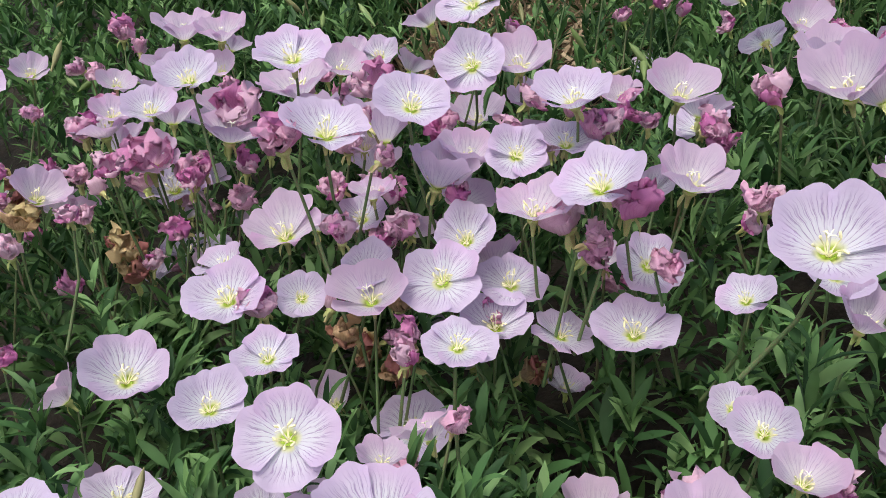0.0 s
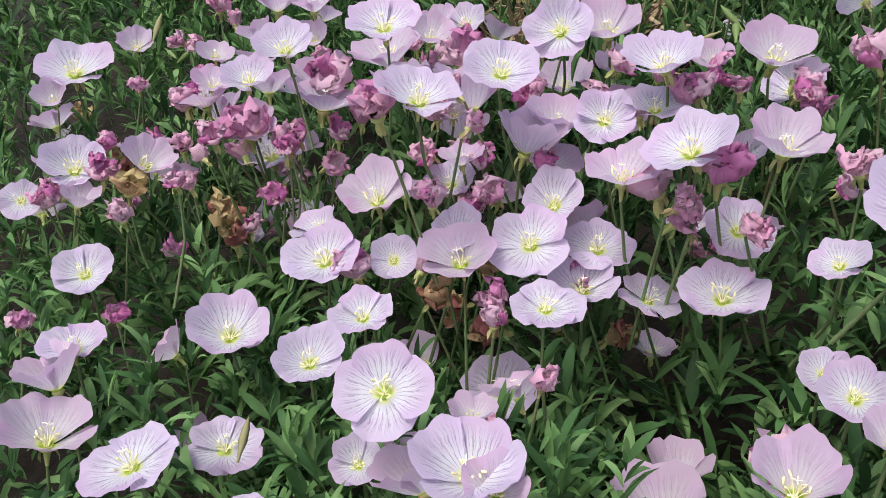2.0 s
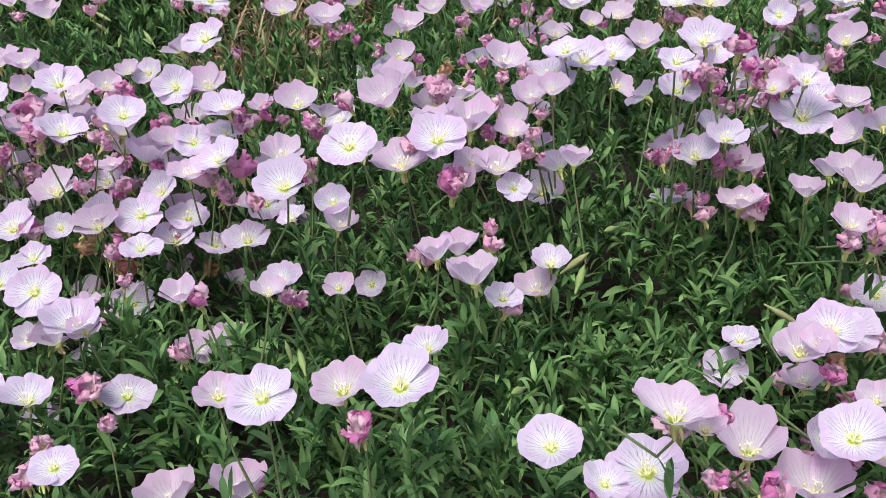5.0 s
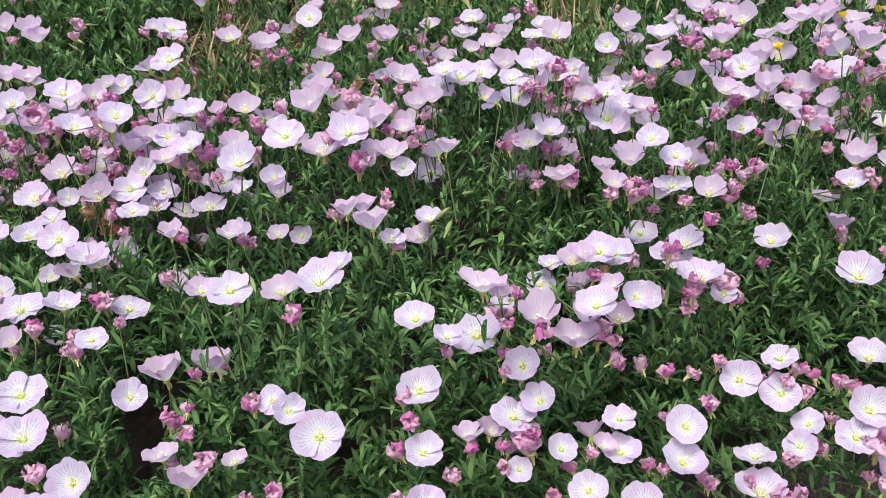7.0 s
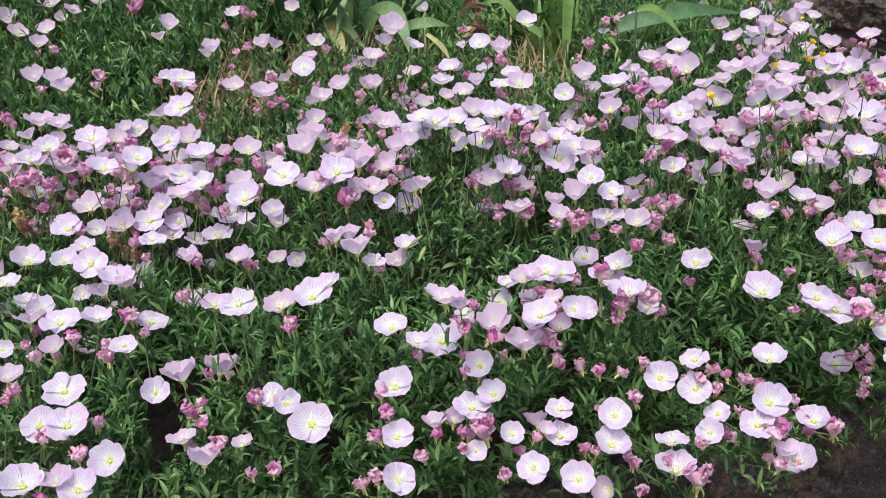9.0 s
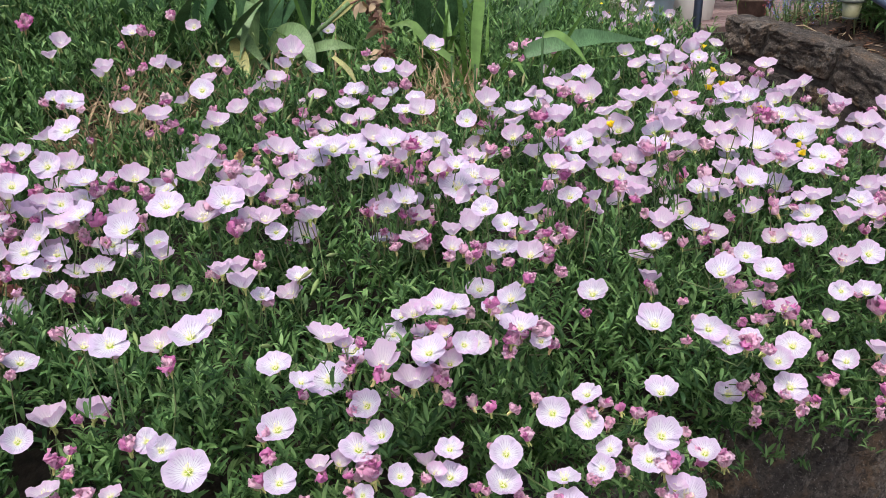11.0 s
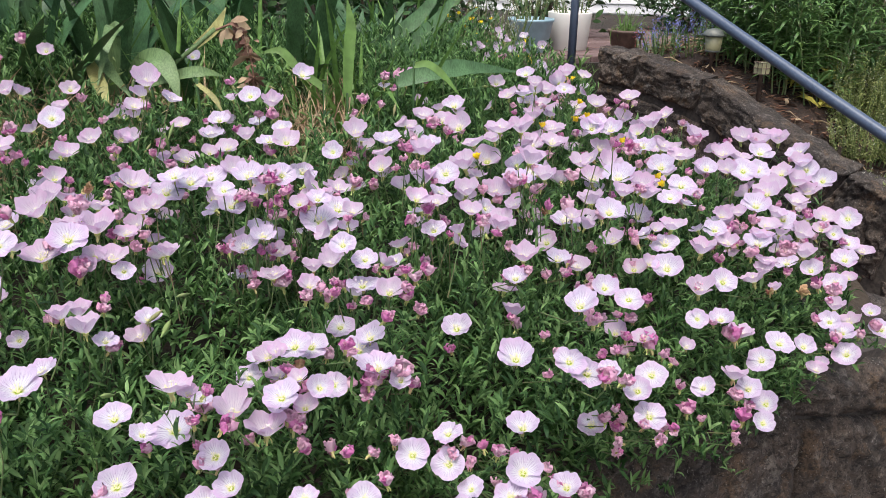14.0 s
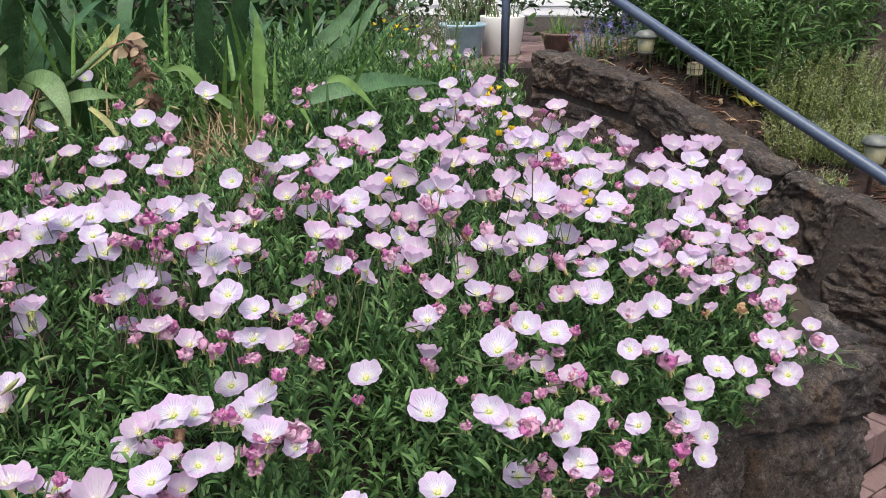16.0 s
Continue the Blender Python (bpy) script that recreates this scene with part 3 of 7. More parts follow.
part("soil", lathe([(0.116, 0.15), (0.06, 0.157)], 30), M["soil"], bucket)
v, f = tube([(0.131 * math.cos(a), 0.02 + 0.131 * math.sin(a) * 0.4, 0.172 - 0.09 * abs(math.sin(a))) for a in np.linspace(math.pi, 2 * math.pi, 14)], 0.0025, 6)
piece("handle", mesh_of("handle", v, f, M["rail"]), bucket, "thin wire handle")
bowl = thing("planter_bowl", "shallow dark brown planter bowl with grassy leaves", "planter", at=(3.37, 3.39, PATIO))
part("body", lathe([(0.07, 0), (0.078, 0.003), (0.105, 0.09), (0.112, 0.095), (0.112, 0.108), (0.1, 0.108), (0.095, 0.085)], 40), M["brown_pot"], bowl)
part("soil", lathe([(0.097, 0.085), (0.05, 0.092)], 30), M["soil"], bowl)


# ---- garden lanterns ----
def lantern(x, y, z, size, label):
    own = thing("garden_lantern", label, "lantern", "garden lanterns", at=(x, y, z))
    part("cap", lathe([(0.30 * size, 0.62 * size), (0.5 * size, 0.66 * size), (0.52 * size, 0.74 * size), (0.44 * size, 0.82 * size), (0.40 * size, 0.92 * size), (0.1 * size, 1.0 * size)], 24), M["lantern_cap"], own)
    part("glass", lathe([(0.30 * size, 0.02 * size), (0.34 * size, 0.1 * size), (0.4 * size, 0.64 * size)], 24), M["lantern_glass"], own)
    part("base", lathe([(0.2 * size, -0.06 * size), (0.33 * size, -0.03 * size), (0.33 * size, 0.03 * size)], 24), M["lantern_cap"], own)
    v, f = tube([(0, 0, -0.05 * size), (0, 0, -0.26)], 0.009, 8)
    piece("stake", mesh_of("stake", v, f, M["brown_pot"]), own, "black plastic stake")
    return own


lantern(3.214, 2.447, 1.125, 0.107, "weathered round garden lantern staked in the mulch")
lantern(3.58, 1.41, 0.765, 0.115, "grey-capped round garden lantern beside the thyme")
cage = thing("wire_lantern", "small square wire lantern staked in the mulch", "lantern", at=(3.23, 2.12, 1.085))
bm = bmesh.new()
bmesh.ops.create_cube(bm, size=0.048)
part("glass", bm, M["lantern_glass"], cage, "", False)
bars = []
for a in (-0.026, 0.026):
    for b in (-0.026, 0.0, 0.026):
        bars += [tube([(a, b, -0.026), (a, b, 0.026)], 0.0016, 4), tube([(b, a, -0.026), (b, a, 0.026)], 0.0016, 4), tube([(a, -0.026, b), (a, 0.026, b)], 0.0016, 4), tube([(-0.026, a, b), (0.026, a, b)], 0.0016, 4)]
piece("wire_frame", mesh_of("wire_frame", *joined(bars), M["brown_pot"], False), cage)
v, f = tube([(0, 0, -0.024), (0, 0, -0.26)], 0.009, 8)
piece("stake", mesh_of("stake", v, f, M["brown_pot"]), cage, "black plastic stake")

# ---- the house far behind ----
house = thing("house", "white house with narrow lapped siding", "house", at=(0, 0, 0))
along, out = Vector((0.86, -0.5, 0)), Vector((-0.5, -0.86, 0))
corner = Vector((3.6, 6.2, 0.9))
bm = bmesh.new()
bmesh.ops.create_cube(bm, size=1.0)
bmesh.ops.scale(bm, vec=(5.0, 0.2, 2.6), verts=bm.verts)
part("wall", bm, M["siding"], house, "", False, Matrix.Translation(corner + along * 2.5 - out * 0.12 + Vector((0, 0, 1.3))) @ Matrix.Rotation(math.atan2(along.y, along.x), 4, "Z"))
for k in range(32):
    z = 0.08 * k
    quad = []
    for s in (0.0, 5.0):
        for off, dz in ((0.018, 0.0), (0.004, 0.086), (-0.02, 0.086), (-0.02, 0.0)):
            quad.append(tuple(corner + along * s + out * off + Vector((0, 0, z + dz))))
    faces = [(0, 4, 5, 1), (1, 5, 6, 2), (2, 6, 7, 3), (3, 7, 4, 0)]
    piece("siding_board", mesh_of("siding_board", quad, faces, M["siding"], False), house)
bm = bmesh.new()
bmesh.ops.create_cube(bm, size=1.0)
bmesh.ops.scale(bm, vec=(5.4, 0.7, 0.08), verts=bm.verts)
part("roof", bm, M["brown_pot"], house, "dark eave", False, Matrix.Translation(corner + along * 2.5 + Vector((0, 0, 2.64))) @ Matrix.Rotation(math.atan2(along.y, along.x), 4, "Z"))


# ---- planting ----
LANCE = [leaf_shape(3, 0.10, d, 0.35, 0.15) for d in (0.15, 0.5, 0.9)]
NARROW = [leaf_shape(4, w, d, 0.4, 0.2) for w, d in ((0.05, 0.3), (0.065, 0.7), (0.055, 1.1))]
BLADE = [leaf_shape(5, 0.016, d, 0.5, 0.5, 0.35) for d in (0.2, 0.6, 1.1, 1.7)]
ROUND = [leaf_shape(3, 0.26, d, 0.25, 0.1) for d in (0.2, 0.6)]
SPECK = [leaf_shape(1, 0.45, 0.1, 0.2, 0.5)]


def spread(n, tilt_lo, tilt_hi, rg):
    """Directions leaning from upright by tilt_lo to tilt_hi radians."""
    a, t = rg.uniform(0, 2 * math.pi, n), rg.uniform(tilt_lo, tilt_hi, n)
    return np.stack([np.cos(a) * np.sin(t), np.sin(a) * np.sin(t), np.cos(t)], 1)


def sword_leaf(length, width, lean, turn, bend, twist=0.0):
    """A long iris blade with thickness, from the origin."""
    verts, faces, n = [], [], 12
    p, a = Vector((0, 0, 0)), lean
    for k in range(n + 1):
        t = k / n
        w = width * (0.75 + 0.5 * t - 0.4 * t * t) * (1 if t < 0.72 else max(0.03, (1 - t) / 0.28) ** 0.75)
        side = Vector((math.cos(twist * t), math.sin(twist * t), 0))
        up = Vector((0, -math.cos(a), math.sin(a))) * (0.0035 * (1 - 0.8 * t))
        verts += [p - side * w, p - up * 1.5, p + side * w, p - side * w + up * 0.4, p - up, p + side * w + up * 0.4]
        p = p + Vector((0, math.sin(a), math.cos(a))) * (length / n)
        a += bend * (0.3 + 1.6 * t * t) / n
    for k in range(n):
        for s in (0, 1, 3, 4):
            i = 6 * k + s
            faces.append((i, i + 1, i + 7, i + 6))
    m = Matrix.Rotation(turn, 3, "Z")
    return [tuple(m @ v) for v in verts], faces


def iris(x, y, z, n, length, seed, fan=0.5, heading=0.0, pale=0):
    rg = random.Random(seed)
    own = thing("iris_plant", "clump of broad sword-shaped grey-green iris leaves", "plant", "irises", at=(x, y, z))
    for k in range(n):
        lean = rg.uniform(0.02, fan) * (1 if k % 3 else 1.3)
        turn = heading + rg.uniform(-math.pi, math.pi)
        me = mesh_of("leaf", *sword_leaf(length * rg.uniform(0.6, 1.1), rg.uniform(0.020, 0.033), lean, turn, rg.uniform(0.2, 1.7) * (1.4 if k < pale else 1), rg.uniform(-0.6, 0.6)), M["iris_pale" if k < pale else "iris"])
        piece("leaf", me, own, "paler drooping leaf" if k < pale else "", Matrix.Translation((rg.uniform(-0.06, 0.06), rg.uniform(-0.06, 0.06), -0.02)))
    return own


BLADE_MESH = {}


def blades(name, label, x, y, z, n, length, radius, material, seed, shapes=BLADE, tilt=(0.05, 0.7)):
    """A tuft of narrow blades."""
    rg = np.random.default_rng(seed)
    own = thing(name, label, "plant", at=(x, y, z))
    r, a = radius * np.sqrt(rg.random(n)), rg.uniform(0, 6.28, n)
    places = np.stack([r * np.cos(a), r * np.sin(a), np.zeros(n)], 1)
    way, size, roll = spread(n, *tilt, rg), rg.uniform(0.5, 1.0, n) * length, rg.uniform(-0.5, 0.5, n)
    if material.name not in BLADE_MESH:
        BLADE_MESH[material.name] = [mesh_of("blade", v, f, material) for v, f in shapes]
    turn = frames_from(way, roll)
    for k in range(n):
        at = Matrix.Translation(places[k]) @ Matrix(turn[k].tolist()).to_4x4() @ Matrix.Scale(float(size[k]), 4)
        piece("blade", BLADE_MESH[material.name][k % len(shapes)], own, at=at)
    return own


def leafy(name, label, x, y, z, stalks, height, radius, leaf, seed, leaf_len, gap, material, shapes=LANCE, lean=0.25, tilt=(0.6, 1.3), bloom=None, bloom_size=0.01, bloom_share=0.3, bloom_n=14, bloom_shapes=SPECK, stem=1.0):
    """Upright stalks set with leaves all along, some ending in blossom."""
    rg = np.random.default_rng(seed)
    own = thing(name, label, "plant", at=(x, y, z))
    stems, P, D, S, BP = [], [], [], [], []
    for k in range(stalks):
        a, r = rg.uniform(0, 6.28), radius * math.sqrt(rg.random())
        foot = np.array([r * math.cos(a), r * math.sin(a), -0.02])
        h = height * rg.uniform(0.6, 1.05)
        tip = foot + np.array([math.cos(a) * lean * h * rg.uniform(0.2, 1), math.sin(a) * lean * h * rg.uniform(0.2, 1), h])
        stems.append(tube([foot, (foot + tip) / 2 + [0, 0, 0.02], tip], [0.004 * stem, 0.003 * stem, 0.0015 * stem], 5, False))
        m = max(3, int(h / gap))
        t = np.linspace(0.15, 1.0, m)
        P.append(foot + (tip - foot) * t[:, None])
        D.append(spread(m, *tilt, rg))
        S.append(leaf_len * rg.uniform(0.6, 1.1, m) * (1.1 - 0.5 * t))
        if bloom is not None and rg.random() < bloom_share:
            BP.append(tip + np.array([0, 0, 1.0]) * (rg.random((bloom_n, 1)) - 0.6) * 0.09 + rg.normal(0, 0.008, (bloom_n, 3)))
    tagged(piece("stalk_growth", mesh_of("stalk_growth", *joined(stems), M["stem"]), own), kind="stuff")
    P, D, S = np.concatenate(P), np.concatenate(D), np.concatenate(S)
    tagged(piece("foliage", mesh_of("foliage", *scatter(shapes, P, D, S, rg.uniform(-0.5, 0.5, len(P)), rg), material), own), kind="stuff")
    if BP:
        BP = np.concatenate(BP)
        tagged(piece("blossom", mesh_of("blossom", *scatter(bloom_shapes, BP, spread(len(BP), 0, 1.5, rg), rg.uniform(0.6, 1.2, len(BP)) * bloom_size, rg.uniform(-1, 1, len(BP)), rg), bloom), own), kind="stuff")
    return own


def shrub(x, y, z, radius, height, seed, label="dense dark green shrub behind the planting", material="shrub", leaf_len=0.07, leaves=1700):
    """Limbs from one foot, and a crown of clumps of leaves with gaps."""
    rg = np.random.default_rng(seed)
    own = thing("shrub", label, "shrub", "shrubs", at=(x, y, z))
    limbs, P = [], []
    for k in range(12):
        d = spread(1, 0.1, 0.9, rg)[0]
        tip = d * np.array([radius * 1.2, radius * 1.2, height]) * rg.uniform(0.6, 1.0)
        limbs.append(tube([(0, 0, -0.05), tuple(tip * 0.5 + rg.normal(0, 0.03, 3)), tuple(tip)], [0.018, 0.01, 0.004], 6, False))
    piece("trunk", mesh_of("trunk", *joined(limbs), M["brown_pot"]), own, "thin woody limbs")
    clumps = 46
    c = rg.normal(0, 1, (clumps, 3))
    c /= np.linalg.norm(c, axis=1, keepdims=True)
    c *= rg.uniform(0.45, 1.0, (clumps, 1)) * [radius, radius, height * 0.5]
    c[:, 2] = np.abs(c[:, 2] + height * 0.5)
    P = c[rg.integers(0, clumps, leaves)] + rg.normal(0, radius * 0.16, (leaves, 3))
    P[:, 2] = np.maximum(P[:, 2], 0.02)
    piece("crown", mesh_of("crown", *scatter(ROUND + LANCE, P, spread(leaves, 0.3, 1.7, rg), rg.uniform(0.6, 1.2, leaves) * leaf_len, rg.uniform(-1, 1, leaves), rg), M[material]), own)
    return own


# irises and tall blades along the back of the bed
for k, (x, y, n, length, fan, pale) in enumerate([(0.25, 1.62, 12, 0.55, 0.95, 1), (0.80, 1.95, 14, 0.62, 0.85, 0), (-0.10, 1.62, 12, 0.52, 0.9, 0), (0.10, 1.72, 16, 0.62, 0.55, 1), (0.42, 1.80, 16, 0.66, 0.6, 2), (0.66, 1.62, 12, 0.52, 0.8, 3), (0.98, 1.85, 16, 0.62, 0.5, 0), (1.28, 1.95, 14, 0.60, 0.5, 1), (-0.25, 1.95, 12, 0.60, 0.5, 0), (0.75, 2.15, 14, 0.7, 0.4, 0), (1.55, 2.2, 12, 0.6, 0.5, 0)]):
    iris(x, y, float(bed_soil(x, y)), n, length, 40 + k, fan + 0.2)
for k, (x, y, n) in enumerate([(1.06, 1.38, 40), (0.95, 1.5, 36), (1.35, 1.75, 50), (1.0, 2.3, 60), (0.5, 2.4, 60), (1.5, 2.45, 50), (0.0, 2.4, 60), (-0.6, 2.2, 60), (0.62, 1.55, 30), (0.30, 1.78, 30), (0.55, 1.95, 36), (0.82, 1.75, 34), (1.18, 1.62, 30), (1.45, 1.95, 40)]):
    blades("grass_tuft", "tuft of tall bright green grass blades", x, y, float(bed_soil(x, y)), n, 0.55, 0.09, M["grass"], 60 + k)
def ribbon(points, width, steps=16):
    """A long leaf with thickness through the points, broad side to the front."""
    pts = [Vector(p) for p in points]
    pts = [pts[0] * 2 - pts[1]] + pts + [pts[-1] * 2 - pts[-2]]
    line = []
    for k in range(1, len(pts) - 2):
        a, b, c, d = pts[k - 1 : k + 3]
        for q in range(steps // 3):
            t = q / (steps // 3)
            line.append(((b * 2) + (c - a) * t + (a * 2 - b * 5 + c * 4 - d) * t * t + (b * 3 - a - c * 3 + d) * t**3) / 2)
    line.append(pts[-2])
    verts, faces = [], []
    n = len(line) - 1
    for k, p in enumerate(line):
        t = k / n
        along = (line[min(k + 1, n)] - line[max(k - 1, 0)]).normalized()
        side = along.cross(Vector((-0.15, -0.85, 0.5))).normalized()
        up = side.cross(along)
        w = width * (0.8 + 0.3 * math.sin(math.pi * t)) * (1 if t < 0.6 else max(0.03, (1 - t) / 0.4) ** 0.7)
        for lift in (0.0, 0.0012):
            verts += [p - side * w + up * (0.22 * w - lift), p - up * lift, p + side * w + up * (0.22 * w - lift)]
    for k in range(n):
        for q in (0, 1, 3, 4):
            i = 6 * k + q
            faces.append((i, i + 1, i + 7, i + 6))
    return verts, faces


for line, width, tint, label in (
    ([(0.474, 1.427, 1.254), (0.503, 1.379, 1.299), (0.534, 1.329, 1.304), (0.555, 1.277, 1.262), (0.561, 1.241, 1.211)], 0.022, "iris_pale", "broad pale green iris leaf drooping towards the flowers"),
    ([(0.422, 1.539, 1.144), (0.438, 1.521, 1.321), (0.446, 1.494, 1.366), (0.423, 1.436, 1.342), (0.385, 1.354, 1.243)], 0.019, "iris_pale", "pale iris leaf folded over at the top"),
    ([(0.37, 1.503, 1.29), (0.394, 1.457, 1.3), (0.42, 1.394, 1.267), (0.461, 1.316, 1.21)], 0.014, "iris_pale", "narrow pale iris leaf bent to the ground"),
    ([(0.374, 1.458, 1.284), (0.389, 1.368, 1.247), (0.404, 1.299, 1.192)], 0.016, "iris_yellow", "yellowing iris leaf bent to the ground"),
    ([(0.508, 1.329, 1.247), (0.583, 1.287, 1.273), (0.63, 1.273, 1.277), (0.678, 1.28, 1.264)], 0.013, "iris_pale", "pale iris leaf stretched out sideways"),
    ([(0.604, 1.218, 1.258), (0.632, 1.17, 1.232), (0.649, 1.136, 1.196)], 0.006, "iris_yellow", "thin yellowed stalk bent over in an arch"),
    ([(0.062, 1.777, 1.198), (0.039, 1.785, 1.27), (0.02, 1.811, 1.354), (-0.01, 1.883, 1.58)], 0.028, "iris", "broad blue-green upright iris leaf"),
    ([(0.092, 1.773, 1.213), (0.094, 1.782, 1.307), (0.099, 1.803, 1.399), (0.14, 1.857, 1.639)], 0.024, "iris", "broad blue-green upright iris leaf"),
    ([(0.153, 1.75, 1.205), (0.172, 1.783, 1.304), (0.194, 1.812, 1.396), (0.263, 1.898, 1.671)], 0.026, "iris", "broad blue-green upright iris leaf"),
    ([(0.289, 1.805, 1.281), (0.256, 1.82, 1.362), (0.214, 1.83, 1.457), (0.159, 1.921, 1.641)], 0.024, "iris", "broad blue-green leaning iris leaf"),
    ([(1.278, 1.729, 1.213), (1.341, 1.724, 1.266), (1.431, 1.718, 1.345), (1.541, 1.725, 1.476)], 0.022, "iris", "long blue-green iris leaf slanting up"),
    ([(1.266, 1.805, 1.213), (1.328, 1.811, 1.293), (1.416, 1.804, 1.365), (1.538, 1.811, 1.509)], 0.022, "iris", "long blue-green iris leaf slanting up"),
    ([(1.097, 1.175, 1.248), (1.169, 1.154, 1.269), (1.282, 1.155, 1.28), (1.428, 1.147, 1.266)], 0.022, "iris", "broad dark green leaf lying over the planting"),
    ([(1.111, 1.09, 1.3), (1.144, 1.078, 1.303), (1.176, 1.054, 1.277), (1.207, 1.024, 1.233)], 0.009, "grass", "narrow bright green blade bent over"),
    ([(0.993, 1.27, 1.199), (1.007, 1.3, 1.292), (1.023, 1.327, 1.377), (1.023, 1.355, 1.447)], 0.014, "grass", "tall bright green upright grass blade"),
    ([(0.937, 1.301, 1.22), (0.88, 1.343, 1.268), (0.843, 1.375, 1.31), (0.786, 1.395, 1.302)], 0.011, "grass", "bright green grass blade arching sideways"),
):
    foot = Vector(line[0])
    leaf = thing("iris_leaf", label, "leaf", at=foot)
    piece("blade", mesh_of("blade", *ribbon([Vector(p) - foot for p in line], width), M[tint]), leaf)
    soil_z = float(bed_soil(foot.x, foot.y))
    v, f = tube([(0.01, 0.03, soil_z - foot.z), (0.005, 0.015, (soil_z - foot.z) * 0.5), (0, 0, 0.01)], [0.004, 0.003, 0.003], 6)
    piece("stalk", mesh_of("stalk", v, f, M["shrub"]), leaf)

# a faded flower stalk of the iris, hung with dried brown petals
faded = thing("iris_stalk", "faded pale iris stalk hung with dried brown flowers", "plant")
stalk_line = [(0.531, 1.329, 1.267), (0.617, 1.3, 1.336), (0.667, 1.3, 1.377), (0.699, 1.31, 1.427)]
dry_line = [(0.666, 1.299, 1.374), (0.705, 1.279, 1.391), (0.723, 1.262, 1.362), (0.738, 1.242, 1.325), (0.74, 1.215, 1.26)]
v, f = tube([(0.60, 1.36, 1.0), *stalk_line[:3]], [0.008, 0.007, 0.006, 0.006], 8)
piece("stalk", mesh_of("stalk", v, f, M["iris_pale"]), faded)
piece("bud_sheath", mesh_of("bud_sheath", *ribbon(stalk_line[1:], 0.011), M["iris_yellow"]), faded, "yellowish papery bud sheath")
v, f = tube(dry_line, [0.003, 0.003, 0.003, 0.003, 0.002], 7)
piece("dry_stem", mesh_of("dry_stem", v, f, M["dry_flower"]), faded)
rg = np.random.default_rng(77)
spot = np.array([np.array(dry_line[1 + k % 4]) * w + np.array(dry_line[min(4, 2 + k % 4)]) * (1 - w) for k, w in enumerate(rg.random(60))]) + rg.normal(0, 0.006, (60, 3))
piece("dried_petals", mesh_of("dried_petals", *scatter(ROUND, spot, spread(60, 1.2, 2.8, rg), rg.uniform(0.015, 0.035, 60), rg.uniform(-1.5, 1.5, 60), rg), M["dry_flower"]), faded)
spot = np.array([np.array(dry_line[1 + k % 4]) + rg.normal(0, 0.010, 3) for k in range(26)])
piece("papery_petals", mesh_of("papery_petals", *scatter(ROUND, spot, spread(26, 1.3, 2.9, rg), rg.uniform(0.025, 0.055, 26), rg.uniform(-1.5, 1.5, 26), rg), M["straw"]), faded, "pale tan papery petals")

# coreopsis and yarrow near the head of the steps
for k, (x, y) in enumerate([(1.62, 2.0), (1.85, 2.35), (1.95, 1.95), (2.05, 2.65), (1.7, 2.6)]):
    leafy("coreopsis", "fine-leaved plant with small bright yellow flowers", x, y, float(bed_soil(x, y)), 60, 0.25, 0.18, 0, 80 + k, 0.07, 0.014, M["grass"], LANCE, 0.35, (0.3, 1.0), M["yellow_bloom"], 0.022, 0.09, 5, ROUND)
for k, (x, y) in enumerate([(2.28, 3.1), (2.45, 3.3), (2.1, 3.0)]):
    leafy("yarrow", "feathery pale green yarrow with small cream flower heads", x, y, 1.0, 24, 0.34, 0.14, 0, 90 + k, 0.06, 0.018, M["thyme"], BLADE, 0.4, (0.3, 1.1), M["white_bloom"], 0.010, 0.5, 26)
blades("pot_plant", "bright green grassy plant in the planter bowl", 3.37, 3.39, PATIO + 0.09, 60, 0.2, 0.06, M["grass"], 97, BLADE, (0.05, 0.8))
leafy("pot_shrub", "yellow-green leafy plant in the white pot", 3.0, 3.435, PATIO + 0.185, 22, 0.13, 0.09, 0, 98, 0.035, 0.012, M["bud"], LANCE, 0.4)
leafy("bucket_plant", "feathery green plant in the blue bucket", 2.72, 3.39, PATIO + 0.155, 26, 0.28, 0.09, 0, 99, 0.06, 0.015, M["grass"], BLADE, 0.5, (0.3, 1.1), M["white_bloom"], 0.009, 0.4, 20)

# the planting behind the stair wall
def on_mulch(x, y):
    return float(mulch_height(x, y))


THIN = [leaf_shape(2, w, 0.4, 0.3, 0.2) for w in (0.18, 0.26)]
for k, (x, y, tall) in enumerate([(3.50, 1.72, 0.19), (3.66, 1.60, 0.17), (3.60, 1.86, 0.24), (3.78, 1.78, 0.24), (3.84, 1.54, 0.18), (3.97, 1.90, 0.27), (3.42, 1.56, 0.08), (3.72, 1.96, 0.27), (4.02, 1.66, 0.24)]):
    leafy("thyme", "pale green thyme with upright spiky stalks and tiny white flowers", x, y, on_mulch(x, y), 105, tall, 0.13, 0, 110 + k, 0.022, 0.0048, M["thyme"], THIN, 0.35, (0.4, 1.3), M["white_bloom"], 0.0058, 0.4, 12, SPECK, 0.4)
for k, (x, y) in enumerate([(3.51, 2.0), (3.42, 2.16), (3.85, 2.02), (3.42, 2.34), (3.36, 2.46), (4.2, 2.12), (3.7, 2.2), (3.64, 2.44), (3.95, 2.3), (4.1, 2.5), (3.8, 2.6), (4.4, 2.35), (3.55, 2.62)]):
    leafy("lily", "upright stalks with whorls of narrow green leaves", x, y, on_mulch(x, y), 9, 0.60, 0.09, 0, 130 + k, 0.17, 0.011, M["lily"], NARROW, 0.25, (0.6, 1.35))
